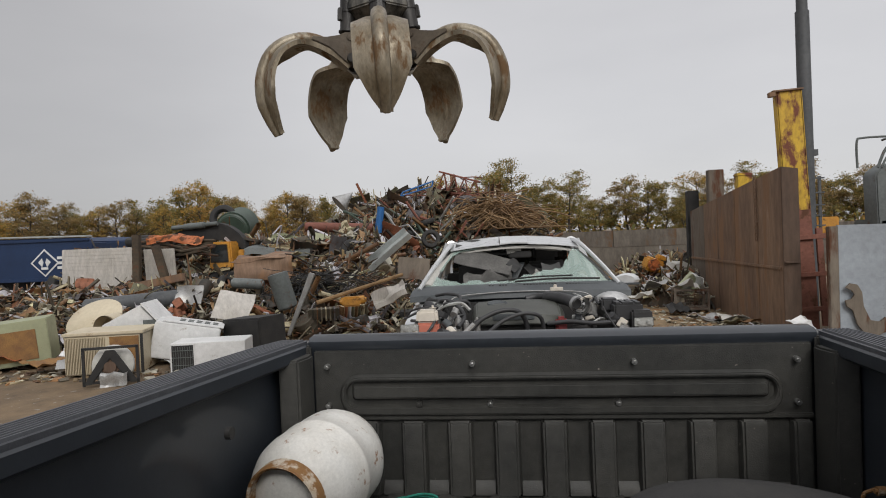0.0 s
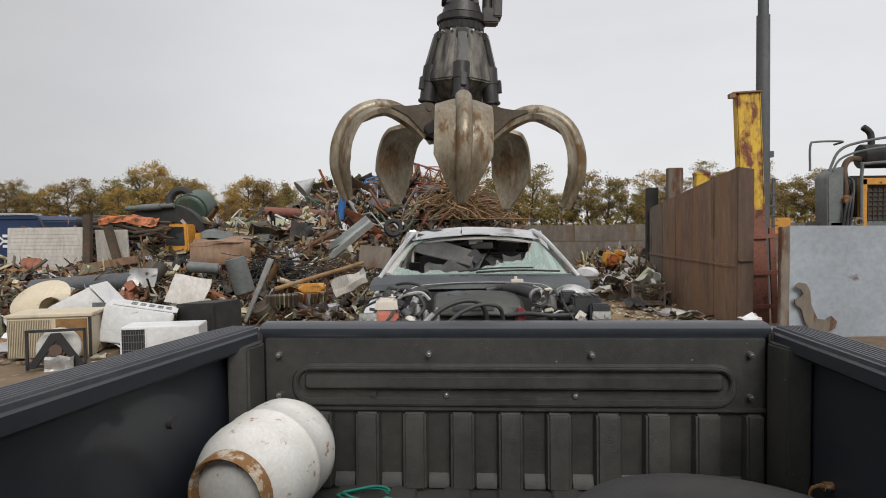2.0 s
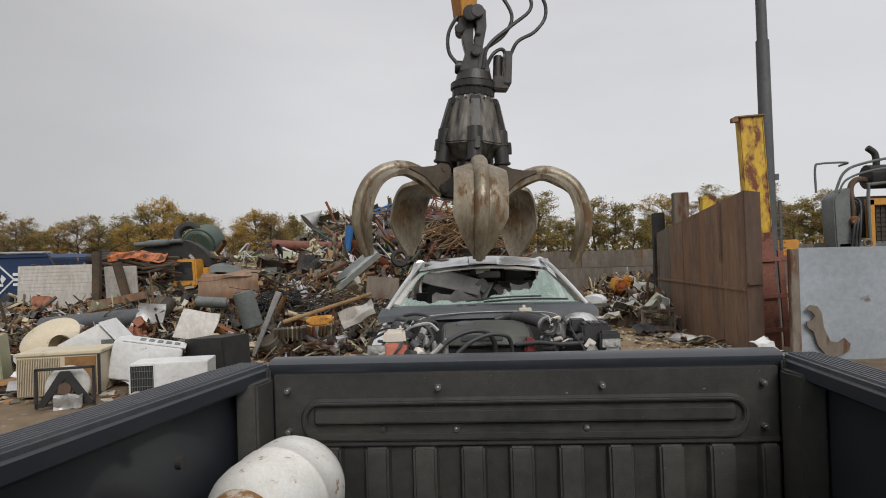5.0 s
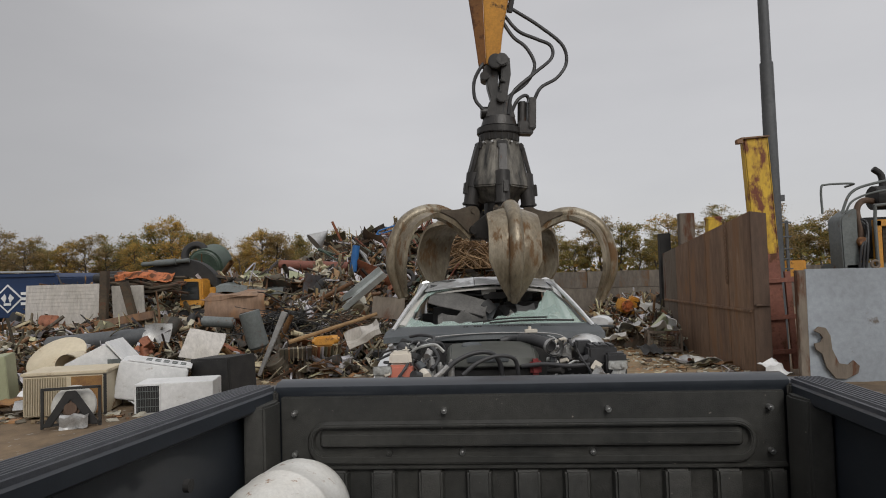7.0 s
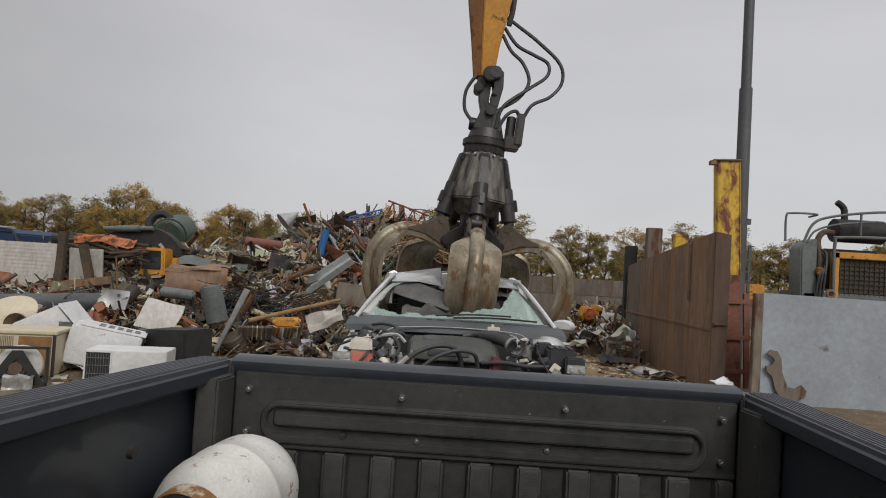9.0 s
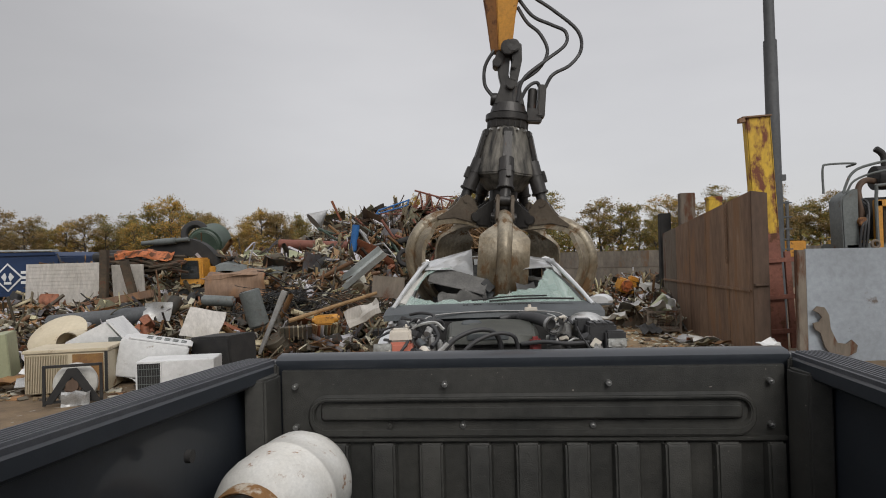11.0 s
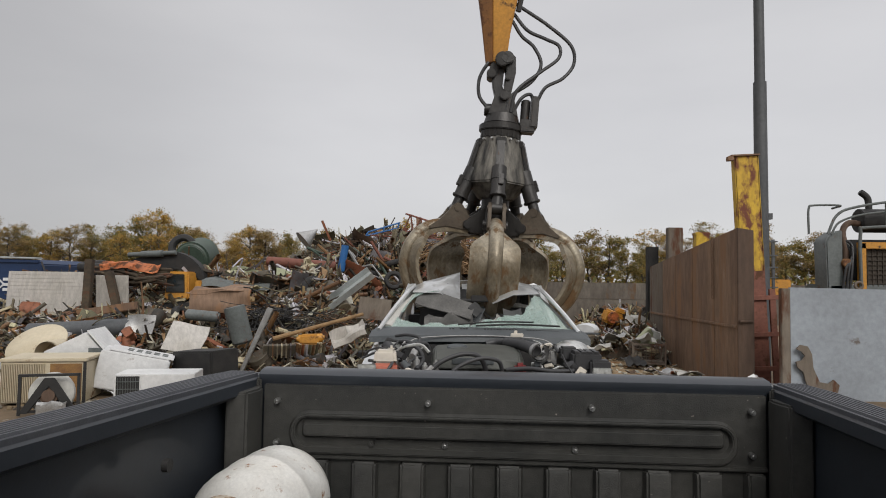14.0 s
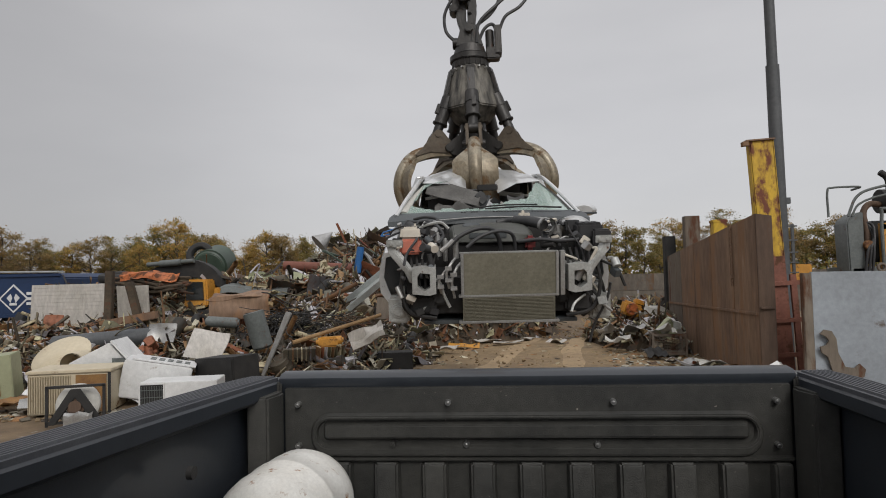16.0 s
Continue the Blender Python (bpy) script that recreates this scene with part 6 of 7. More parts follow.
def bits(name, label, spots, dims, material, seed, tilt=0.9):
    """Many small oblong pieces as one object: spots of (x, y, z), dims(rng) gives the sides."""
    rng = random.Random(seed)
    verts, faces = [], []
    quad = ((0, 1, 3, 2), (4, 6, 7, 5), (0, 4, 5, 1), (2, 3, 7, 6), (0, 2, 6, 4), (1, 5, 7, 3))
    for x, y, z in spots:
        a, b, c = dims(rng)
        e = Euler((rng.gauss(0, tilt), rng.gauss(0, tilt), rng.uniform(0, math.tau))).to_matrix()
        bend = rng.uniform(-0.25, 0.25)
        n0 = len(verts)
        for i in (-0.5, 0.5):
            for j in (-0.5, 0.5):
                for k in (-0.5, 0.5):
                    p = e @ Vector((i * a * (1 + bend * j), j * b * (1 + rng.uniform(-0.3, 0.3)), k * c + bend * abs(i) * c))
                    verts.append((x + p.x, y + p.y, z + p.z))
        faces += [tuple(n0 + v for v in f) for f in quad]
    me = bpy.data.meshes.new(name)
    me.from_pydata(verts, [], faces)
    me.materials.append(material)
    tagged(new(name, me), label, "scrap", kind="stuff")


def heap_spots(n, seed, lift=0.08, region=None):
    rng = random.Random(seed)
    out = []
    while len(out) < n:
        x, y = (rng.uniform(-15, 6), rng.uniform(9, 21)) if region is None else (rng.uniform(*region[0]), rng.uniform(*region[1]))
        h = scrap_h(x, y)
        if h > 0.03:
            out.append((x, y, h + rng.uniform(-0.06, lift)))
    return out


def dim_bits(r):
    k = r.random()
    if k < 0.42:
        return r.uniform(0.2, 0.9), r.uniform(0.012, 0.045), r.uniform(0.01, 0.035)
    if k < 0.75:
        return r.uniform(0.1, 0.36), r.uniform(0.06, 0.24), r.uniform(0.005, 0.03)
    return r.uniform(0.06, 0.2), r.uniform(0.05, 0.15), r.uniform(0.04, 0.12)


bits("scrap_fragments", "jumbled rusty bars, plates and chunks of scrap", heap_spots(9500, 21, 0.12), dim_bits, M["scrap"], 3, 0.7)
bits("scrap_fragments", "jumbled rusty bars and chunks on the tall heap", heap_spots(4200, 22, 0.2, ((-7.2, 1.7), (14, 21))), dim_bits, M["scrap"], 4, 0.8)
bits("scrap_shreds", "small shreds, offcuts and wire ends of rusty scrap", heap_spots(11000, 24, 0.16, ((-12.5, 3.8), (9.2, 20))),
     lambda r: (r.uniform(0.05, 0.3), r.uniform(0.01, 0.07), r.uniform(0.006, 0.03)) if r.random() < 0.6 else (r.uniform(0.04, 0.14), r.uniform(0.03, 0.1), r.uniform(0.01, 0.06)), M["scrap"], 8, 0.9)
rng_ = random.Random(31)
lit = []
for k in range(3400):
    x, y = rng_.uniform(-9, 3.9), 7.4 + 12.8 * rng_.random() ** 1.4
    keep = 0.25 + 0.75 * smooth(1.2, 3.0, abs(x - 0.5))
    if rng_.random() < keep and scrap_h(x, y) < 0.2:
        lit.append((x, y, ground_height(x, y) + 0.012))
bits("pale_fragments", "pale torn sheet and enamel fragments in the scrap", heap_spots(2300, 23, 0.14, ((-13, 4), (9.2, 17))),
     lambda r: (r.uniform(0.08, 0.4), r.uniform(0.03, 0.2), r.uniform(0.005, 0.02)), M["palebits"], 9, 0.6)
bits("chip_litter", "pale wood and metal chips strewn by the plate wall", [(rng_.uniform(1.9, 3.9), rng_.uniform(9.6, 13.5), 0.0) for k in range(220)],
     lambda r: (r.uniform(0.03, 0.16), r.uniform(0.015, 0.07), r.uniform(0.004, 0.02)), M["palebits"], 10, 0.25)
bits("ground_litter", "small torn bits of metal, plastic and wood on the dirt", lit,
     lambda r: (r.uniform(0.03, 0.2), r.uniform(0.02, 0.1), r.uniform(0.004, 0.03)), M["litter"], 6, 0.22)
bits("dirt_clods", "small clods and stones on the dirt yard", [(rng_.uniform(-3.5, 4), rng_.uniform(6.5, 22), -0.015) for k in range(1500)],
     lambda r: (lambda q: (q, q * r.uniform(0.5, 1), q * r.uniform(0.4, 0.8)))(0.015 + 0.05 * r.random() ** 3), M["sand"], 7, 0.5)


# ---- scrap pieces that can be told apart ----
def piece_meshes():
    """Shared meshes: name, label, category, mesh list."""
    kinds = {}
    rng = random.Random(77)

    def add(key, label, cat, bms, mat):
        kinds[key] = (label, cat, [to_mesh(key, b, mat, 35) for b in bms])
    out = []
    for k in range(4):
        bm = B()
        l, w = rng.uniform(0.9, 1.8), rng.uniform(0.04, 0.07)
        box(bm, (0, 0, 0), (l, w, 0.012))
        box(bm, (0, w / 2, w / 2), (l, 0.012, w))
        out.append(bm)
    add("angle_iron", "rusty length of angle iron in the scrap heap", "metal bar", out, M["piece"])
    out = []
    for k in range(4):
        bm = B()
        l, r = rng.uniform(0.7, 2.0), rng.uniform(0.025, 0.06)
        cyl(bm, (-l / 2, 0, 0), (l / 2, 0, 0), r, r, 10, False)
        cyl(bm, (-l / 2, 0, 0), (l / 2, 0, 0), r * 0.85, r * 0.85, 10, False)
        out.append(bm)
    add("steel_pipe", "old steel pipe lying in the scrap heap", "pipe", out, M["piece"])
    out = []
    for k in range(4):
        bm = B()
        pts = [Vector((i * 0.3 - 0.7, rng.gauss(0, 0.12), rng.gauss(0, 0.12))) for i in range(6)]
        tube(bm, smooth_line(pts, 4), rng.uniform(0.01, 0.02), 6)
        out.append(bm)
    add("bent_rod", "bent rusty rod sticking out of the scrap", "metal rod", out, M["piece"])
    out = []
    for k in range(5):
        bm = B()
        sheet(bm, Matrix(), rng.uniform(0.45, 1.0), rng.uniform(0.35, 0.7), 0.006, 7, 6, 0.09, k + 1)
        out.append(bm)
    add("sheet_metal", "crumpled sheet of scrap metal", "sheet metal", out, M["piece"])
    out = []
    for k in range(3):
        bm = B()
        l = rng.uniform(1.0, 1.9)
        w = rng.uniform(0.1, 0.16)
        box(bm, (0, 0, 0), (l, w, 0.014))
        for s in (-1, 1):
            box(bm, (0, s * w / 2, w * 0.3), (l, 0.014, w * 0.6))
        out.append(bm)
    add("steel_channel", "rusty steel channel in the scrap heap", "metal beam", out, M["piece"])
    out = []
    for k in range(3):
        bm = B()
        w, h = rng.uniform(0.5, 0.9), rng.uniform(0.3, 0.6)
        for i in range(5):
            box(bm, ((i / 4 - 0.5) * w, 0, 0), (0.02, h, 0.02))
        for j in range(4):
            box(bm, (0, (j / 3 - 0.5) * h, 0.01), (w, 0.018, 0.018))
        out.append(bm)
    add("metal_grating", "bent metal grating in the scrap heap", "grating", out, M["piece"])
    out = []
    for k in range(2):
        bm = B()
        ring_mesh(bm, 0.23, 0.075, 0.085, 26)
        out.append(bm)
    add("old_tyre", "old black tyre on the scrap heap", "tyre", out, M["rubber"])
    out = []
    for k in range(3):
        bm = B()
        r, l = rng.uniform(0.14, 0.24), rng.uniform(0.35, 0.7)
        loft(bm, [[(x, rr * math.cos(a), rr * math.sin(a)) for a in np.linspace(0, math.tau, 19)[:-1]] for x, rr in ((-l / 2, r * 0.94), (-l / 2 + 0.015, r), (-l / 6, r), (-l / 6 + 0.02, r * 1.03), (-l / 6 + 0.04, r), (l / 6, r), (l / 6 + 0.02, r * 1.03), (l / 6 + 0.04, r), (l / 2 - 0.015, r), (l / 2, r * 0.94))])
        out.append(bm)
    add("metal_drum", "dented metal drum in the scrap heap", "drum", out, M["piece"])
    out = []
    for k in range(4):
        bm = B()
        for q in range(5):
            m = Euler((rng.uniform(0, 6), rng.uniform(0, 6), rng.uniform(0, 6))).to_matrix().to_4x4()
            if q % 2:
                box(bm, (rng.gauss(0, 0.08), rng.gauss(0, 0.08), rng.gauss(0, 0.05)), (rng.uniform(0.1, 0.3), rng.uniform(0.08, 0.2), rng.uniform(0.06, 0.2)), m)
            else:
                c = Vector((rng.gauss(0, 0.08), rng.gauss(0, 0.08), rng.gauss(0, 0.06)))
                cyl(bm, m @ (c - Vector((0.12, 0, 0))), m @ (c + Vector((0.12, 0, 0))), rng.uniform(0.04, 0.1), None, 12)
        out.append(bm)
    add("machine_part", "rusty lump of machine parts in the scrap heap", "machine part", out, M["piece"])
    return kinds


KINDS = piece_meshes()


def drop_piece(key, x, y, z, rot, rng, scale=1.0, material=None):
    label, cat, mes = KINDS[key]
    ob = new(key, mes[rng.randrange(len(mes))])
    ob.matrix_basis = pose(x, y, z, *rot)
    ob.scale = (scale, scale, scale)
    tagged(ob, label, cat, group="loose pieces of the scrap heap")
    if material:
        ob.material_slots[0].link = "OBJECT"
        ob.material_slots[0].material = material


rng_ = random.Random(41)
mixk = ["angle_iron"] * 5 + ["steel_pipe"] * 4 + ["bent_rod"] * 5 + ["sheet_metal"] * 7 + ["steel_channel"] * 3 + ["metal_grating"] * 2 + ["old_tyre"] + ["metal_drum"] * 2 + ["machine_part"] * 4
for x, y, z in heap_spots(430, 51, 0.12, ((-13, -1.2), (9.2, 15.5))):
    key = mixk[rng_.randrange(len(mixk))]
    drop_piece(key, x, y, z + 0.05, (rng_.gauss(0, 28), rng_.gauss(0, 28), rng_.uniform(0, 360)), rng_, rng_.uniform(0.55, 1.0))
for x, y, z in heap_spots(330, 52, 0.2, ((-6.8, 1.4), (14, 19.8))):
    key = mixk[rng_.randrange(len(mixk))]
    drop_piece(key, x, y, z + 0.08, (rng_.gauss(0, 30), rng_.gauss(0, 30), rng_.uniform(0, 360)), rng_, rng_.uniform(0.6, 1.15))
for x, y, z in heap_spots(70, 53, 0.1, ((2.1, 4.0), (12.8, 17.5))):
    key = mixk[rng_.randrange(len(mixk))]
    drop_piece(key, x, y, z + 0.03, (rng_.gauss(0, 25), rng_.gauss(0, 25), rng_.uniform(0, 360)), rng_, rng_.uniform(0.35, 0.65))
for k in range(46):
    x, y = rng_.choice((rng_.uniform(-8.5, -5.8), rng_.uniform(-3.5, -1.2), rng_.uniform(2.2, 3.6))), rng_.uniform(8.6, 11.5)
    drop_piece("sheet_metal" if k % 3 else "bent_rod", x, y, 0.06, (rng_.gauss(0, 8), rng_.gauss(0, 8), rng_.uniform(0, 360)), rng_, rng_.uniform(0.25, 0.5))


# brush-like tangle of wire on the heap
def tangle(name, label, c, size, n, r, material, seed, up=0.2):
    rng = random.Random(seed)
    bm = B()
    for k in range(n):
        p = Vector((rng.gauss(0, 0.38), rng.gauss(0, 0.3), rng.gauss(0, 0.3)))
        d = Vector((rng.gauss(0, 1), rng.gauss(0, 0.8), rng.gauss(up, 0.42))).normalized() * rng.uniform(0.1, 0.18)
        pts = [p]
        for q in range(6):
            d = (d + Vector((rng.gauss(0, 0.06), rng.gauss(0, 0.06), rng.gauss(-0.03, 0.04))))
            pts.append(pts[-1] + d)
        tube(bm, [Vector((q.x * size[0], q.y * size[1], max(-0.5, q.z) * size[2])) for q in pts], r * rng.uniform(0.6, 1.4), 4)
    solo(name, bm, material, label, "wire", pose(*c), smooth=60)


tangle("wire_tangle", "brown tangle of stripped wire and rods on the heap", (-0.72, 16.8, 2.1), (0.86, 0.75, 0.72), 520, 0.013, M["wire"], 5, 0.1)
tangle("wire_tangle", "dark tangle of fence wire in the scrap", (-4.0, 11.8, 0.85), (0.6, 0.6, 0.4), 170, 0.008, M["black"], 6)
tangle("wire_tangle", "dark tangle of wire and cable in the scrap", (-3.0, 11.8, 0.7), (0.5, 0.5, 0.4), 120, 0.009, M["core"], 7)
tangle("wire_tangle", "thin rods sprouting from the heap", (-2.0, 18.0, 2.7), (1.1, 0.8, 0.5), 40, 0.014, M["redpipe"], 8, 0.3)


# ---- named scrap, back to front ----
def named_scrap():
    # navy lorry body with a diamond sign
    t = thing("blue_lorry", "navy blue lorry body with a white diamond sign", "lorry", pose(-15.75, 17.3, 0))
    bm = B()
    loft(bm, [[(-6, y, 0.72), (-6, y, 2.0), (-5.8, y, 2.12), (3.1, y, 1.98), (3.3, y, 1.85), (3.3, y, 0.72)] for y in (0, 2.3)])
    part("body", bm, M["navy"], t, bevel=0.03)
    bm = B()
    box(bm, (-1.3, -0.02, 1.93), (9.0, 0.05, 0.08))
    box(bm, (-1.3, -0.02, 0.78), (9.0, 0.05, 0.1))
    part("body_rail", bm, M["navy"], t, bevel=0.01)
    bm = B()
    loft(bm, [[(-5.8, y, 2.14), (-5.8, y, 2.18), (3.1, y, 2.05), (3.1, y, 2.0)] for y in (-0.03, 0.25)])
    part("roof_edge", bm, M["galv"], t, "pale roof edge strip", bevel=0.01)
    for r, y, mt, lb in ((0.46, -0.012, "white", "white diamond sign"), (0.39, -0.02, "navy", ""),):
        bm = B()
        prism(bm, [(1.75 - r, 1.28), (1.75, 1.28 - r * 0.9), (1.75 + r, 1.28), (1.75, 1.28 + r * 0.9)], 0.01, Matrix.Translation((0, y, 0)))
        part("sign", bm, M[mt], t, lb)
    bm = B()
    for s in (-1, 1):
        prism(bm, [(1.75 + s * 0.2, 1.3), (1.75 + s * 0.08, 1.16), (1.75 + s * 0.03, 1.3), (1.75 + s * 0.08, 1.42)], 0.01, Matrix.Translation((0, -0.03, 0)))
    box(bm, (1.75, -0.025, 1.12), (0.22, 0.01, 0.07))
    part("sign_shape", bm, M["white"], t)
    for z, w in ((1.42, 0.7), (1.27, 0.8), (1.13, 0.55)):
        bm = B()
        box(bm, (2.35 + w / 2 - 0.2, -0.012, z), (w, 0.012, 0.08))
        part("lettering_bar", bm, M["white"], t)
    for wx in (-4, -2.8, 2.0):
        wheel(t, (wx, 0.3, 0.5), 0.5, 0.3)
    bm = B()
    box(bm, (-1.3, 1.1, 0.55), (9, 1.6, 0.3))
    part("chassis", bm, M["black"], t)
    # white ribbed cladding
    for x0, x1, y, z0, z1, tilt in ((-10.15, -8.38, 12.95, 0.66, 1.64, -4), (-8.15, -7.45, 13.05, 0.6, 1.58, 5)):
        p = thing("cladding_sheet", "dirty white ribbed cladding panel standing in the scrap", "panel", pose((x0 + x1) / 2, y, z0 - 0.5, tilt, 0, 0))
        w, h = x1 - x0, z1 - z0 + 0.5
        bm = B()
        box(bm, (0, 0, h / 2), (w, 0.04, h))
        part("core", bm, M["whitepan"], p, bevel=0.006)
        n = int(h / 0.075)
        for i in range(n):
            bm = B()
            box(bm, (0, -0.022, 0.04 + i * h / n), (w - 0.02, 0.008, h / n - 0.012))
            part("rib", bm, M["whitepan"], p)
    for x, z0, z1, lean in ((-8.22, 0.2, 1.9, 2), (-7.35, 0.2, 1.7, -14)):
        bm = B()
        box(bm, (0, 0, (z1 - z0) / 2), (0.15, 0.15, z1 - z0))
        solo("rusty_stanchion", bm, M["core"], "rusty stanchion standing in front of the cladding", "post", pose(x, 12.7, z0, 0, lean, 10), bevel=0.01)
    bm = B()
    box(bm, (0, 0, 0), (3.4, 0.2, 0.16))
    solo("rusty_beam", bm, M["rustwall"], "long rusty beam lying on the scrap", "beam", pose(-8.6, 12.2, 0.72, 0, -9, 6), bevel=0.015)
    bm = B()
    cyl(bm, (-0.9, 0, 0), (0.9, 0, 0), 0.16, 0.15, 18)
    solo("grey_pipe", bm, M["polegrey"], "thick dark grey pipe lying on the scrap", "pipe", pose(-7.1, 10.9, 0.62, 0, -4, 8), bevel=0.01)
    bm = B()
    sheet(bm, pose(0, 0, 0, 70, 0, 5), 0.5, 0.35, 0.02, 5, 5, 0.05, 5)
    solo("galvanised_duct", bm, M["alu"], "short galvanised duct end in the scrap", "duct", pose(-6.05, 10.9, 0.72))
    # half-buried excavator: cab, boom, counterweight
    ex = thing("scrapped_excavator", "half-buried excavator with a yellow cab and black boom", "excavator", pose(-7.1, 13.75, 0.36))
    bm = B()
    box(bm, (0.4, 0, 1.02), (0.55, 0.5, 0.6), taper=0.85)
    cab = part("cab", bm, M["armyellow"], ex, "yellow excavator cab", bevel=0.03)
    bm = B()
    box(bm, (0.38, -0.235, 1.06), (0.42, 0.06, 0.4), taper=0.85)
    part("cab_window", bm, M["glassd"], cab, bevel=0.01)
    bm = B()
    box(bm, (0.4, 0.3, 0.3), (2.0, 1.4, 0.7))
    part("chassis", bm, M["black"], ex, bevel=0.04)
    bm = B()
    pts = smooth_line([(-1.2, 0.3, 1.3), (-0.75, 0.3, 1.48), (-0.2, 0.3, 1.58), (0.35, 0.3, 1.52), (0.7, 0.3, 1.3), (0.85, 0.3, 1.0)], 5)
    loft(bm, [[p + Vector((0, y, z)) for y, z in ((-0.13, -w), (0.13, -w), (0.13, w), (-0.13, w))] for p, w in zip(pts, np.concatenate([np.linspace(0.08, 0.2, 13), np.linspace(0.2, 0.12, len(pts) - 13)]))])
    part("boom", bm, M["black"], ex, "curved black boom", bevel=0.01)
    bm = B()
    cyl(bm, (-0.9, 0.1, 1.68), (0.2, 0.1, 1.74), 0.05, 0.05, 10)
    cyl(bm, (-0.6, 0.1, 1.69), (-0.1, 0.1, 1.72), 0.075, 0.075, 10)
    part("boom_ram", bm, M["machgrey"], ex)
    bm = B()
    box(bm, (0.85, -0.1, 0.98), (0.12, 0.2, 0.3))
    box(bm, (0.98, -0.1, 0.88), (0.4, 0.2, 0.06))
    part("engine_guard", bm, M["armyellow"], ex, bevel=0.02)
    bm = B()
    cyl(bm, (-0.12, -0.35, 0), (0.12, 0.35, 0), 0.44, 0.44, 26)
    cyl(bm, (-0.14, -0.4, 0), (-0.12, -0.35, 0), 0.36, 0.42, 26)
    solo("green_tank", bm, M["green"], "dull green round tank on top of the scrap", "tank", pose(-7.35, 15.9, 2.08, 8, -18, 20), bevel=0.015)
    for x, y, z, r in ((-8.9, 14.4, 1.6, (20, 0, 30)), (-7.6, 15.6, 2.3, (70, 10, 0)), (-9.0, 14.2, 1.78, (10, 0, 0)), (-2.15, 14.9, 1.55, (75, 0, 15)), (-3.6, 13.4, 1.3, (65, 10, 40))):
        drop_piece("old_tyre", x, y, z, r, random.Random(1), 1.15 if x < -3 else 0.75)
    bm = B()
    sheet(bm, pose(0, 0, 0, 55, 0, 0), 0.75, 0.22, 0.01, 7, 5, 0.06, 12)
    sheet(bm, pose(0.58, 0.05, -0.05, 45, 8, 0), 0.6, 0.26, 0.01, 7, 5, 0.07, 13)
    solo("orange_sheet", bm, M["orange"], "torn orange-painted sheet metal on the scrap", "sheet metal", pose(-7.8, 13.1, 1.8))
    bm = B()
    for k in range(14):
        r_ = random.Random(k)
        tube(bm, smooth_line([(r_.uniform(-1, 1), r_.uniform(-0.2, 0.2), r_.uniform(-0.3, 0.1)) for q in range(4)], 4), 0.03, 6)
    solo("tangled_frame", bm, M["core"], "dark twisted frame under the orange sheet", "scrap frame", pose(-7.6, 13.2, 1.65))
    # grey bonnet and rust-brown sheets
    bm = B()
    loft(bm, [[(x, y, z + 0.05 * math.sin(k)) for y, z in ((-0.35, 0.0), (-0.3, 0.14), (0.0, 0.2), (0.4, 0.22), (0.42, 0.18), (0.0, 0.15), (-0.28, 0.06))] for k, x in enumerate(np.linspace(-0.75, 0.75, 9))])
    solo("car_bonnet", bm, M["machgrey"], "dusty grey car bonnet on the scrap", "car part", pose(-5.5, 14.0, 1.30, 0, 4, 4))
    bm = B()
    sheet(bm, pose(0, 0, 0, 78, 0, 0), 1.15, 0.45, 0.012, 8, 5, 0.05, 15)
    sheet(bm, pose(-0.1, 0.3, 0.22, 10, 0, 0), 1.1, 0.6, 0.012, 8, 5, 0.04, 16)
    solo("rusty_tray", bm, M["rustwall"], "rust-brown open sheet tray on the scrap", "tray", pose(-5.05, 11.9, 1.12, 0, -3, 4))
    bm = B()
    sheet(bm, pose(0, 0, 0, 60, 30, 0), 0.62, 0.5, 0.015, 5, 5, 0.03, 17)
    solo("pale_sheet", bm, M["whitepan"], "tilted pale metal panel on the scrap", "panel", pose(-4.75, 9.9, 0.60, 0, -20, 0))
    bm = B()
    cyl(bm, (-0.3, 0, 0), (0.3, 0, 0), 0.17, 0.17, 20)
    cyl(bm, (0.3, 0, 0), (0.33, 0, 0), 0.15, 0.13, 20)
    solo("water_heater", bm, M["machgrey"], "grey metal cylinder standing in the scrap", "tank", pose(-4.1, 10.4, 0.80, 0, 75, 20), bevel=0.01)
    bm = B()
    cyl(bm, (-0.3, 0, 0), (0.3, 0, 0), 0.1, 0.1, 16)
    solo("blue_bottle", bm, M["machgrey"], "small faded grey gas bottle in the scrap", "tank", pose(-5.2, 11.5, 0.86, 0, 5, 12), bevel=0.03)
    bm = B()
    prism(bm, [(-0.03, -0.55), (0.03, -0.55), (0.16, 0.55), (0.06, 0.55)], 0.05)
    solo("pale_strut", bm, M["alu"], "pale bent strut leaning on the scrap", "strut", pose(-3.75, 10.1, 0.6, 0, 18, 0), bevel=0.008)
    # tall heap: pipe, ram, beams
    bm = B()
    cyl(bm, (-5.45, 15.7, 1.98), (-3.7, 15.7, 1.86), 0.12, 0.13, 18, False)
    cyl(bm, (-5.45, 15.7, 1.98), (-3.7, 15.7, 1.86), 0.10, 0.11, 18, False)
    solo("red_pipe", bm, M["redpipe"], "long red oxide pipe jutting from the heap", "pipe")
    bm = B()
    cyl(bm, (-3.40, 15.3, 2.38), (-3.50, 15.3, 1.75), 0.09, 0.09, 14)
    cyl(bm, (-3.50, 15.3, 1.75), (-3.55, 15.3, 1.4), 0.05, 0.05, 10)
    box(bm, (-3.53, 15.3, 1.58), (0.24, 0.12, 0.1))
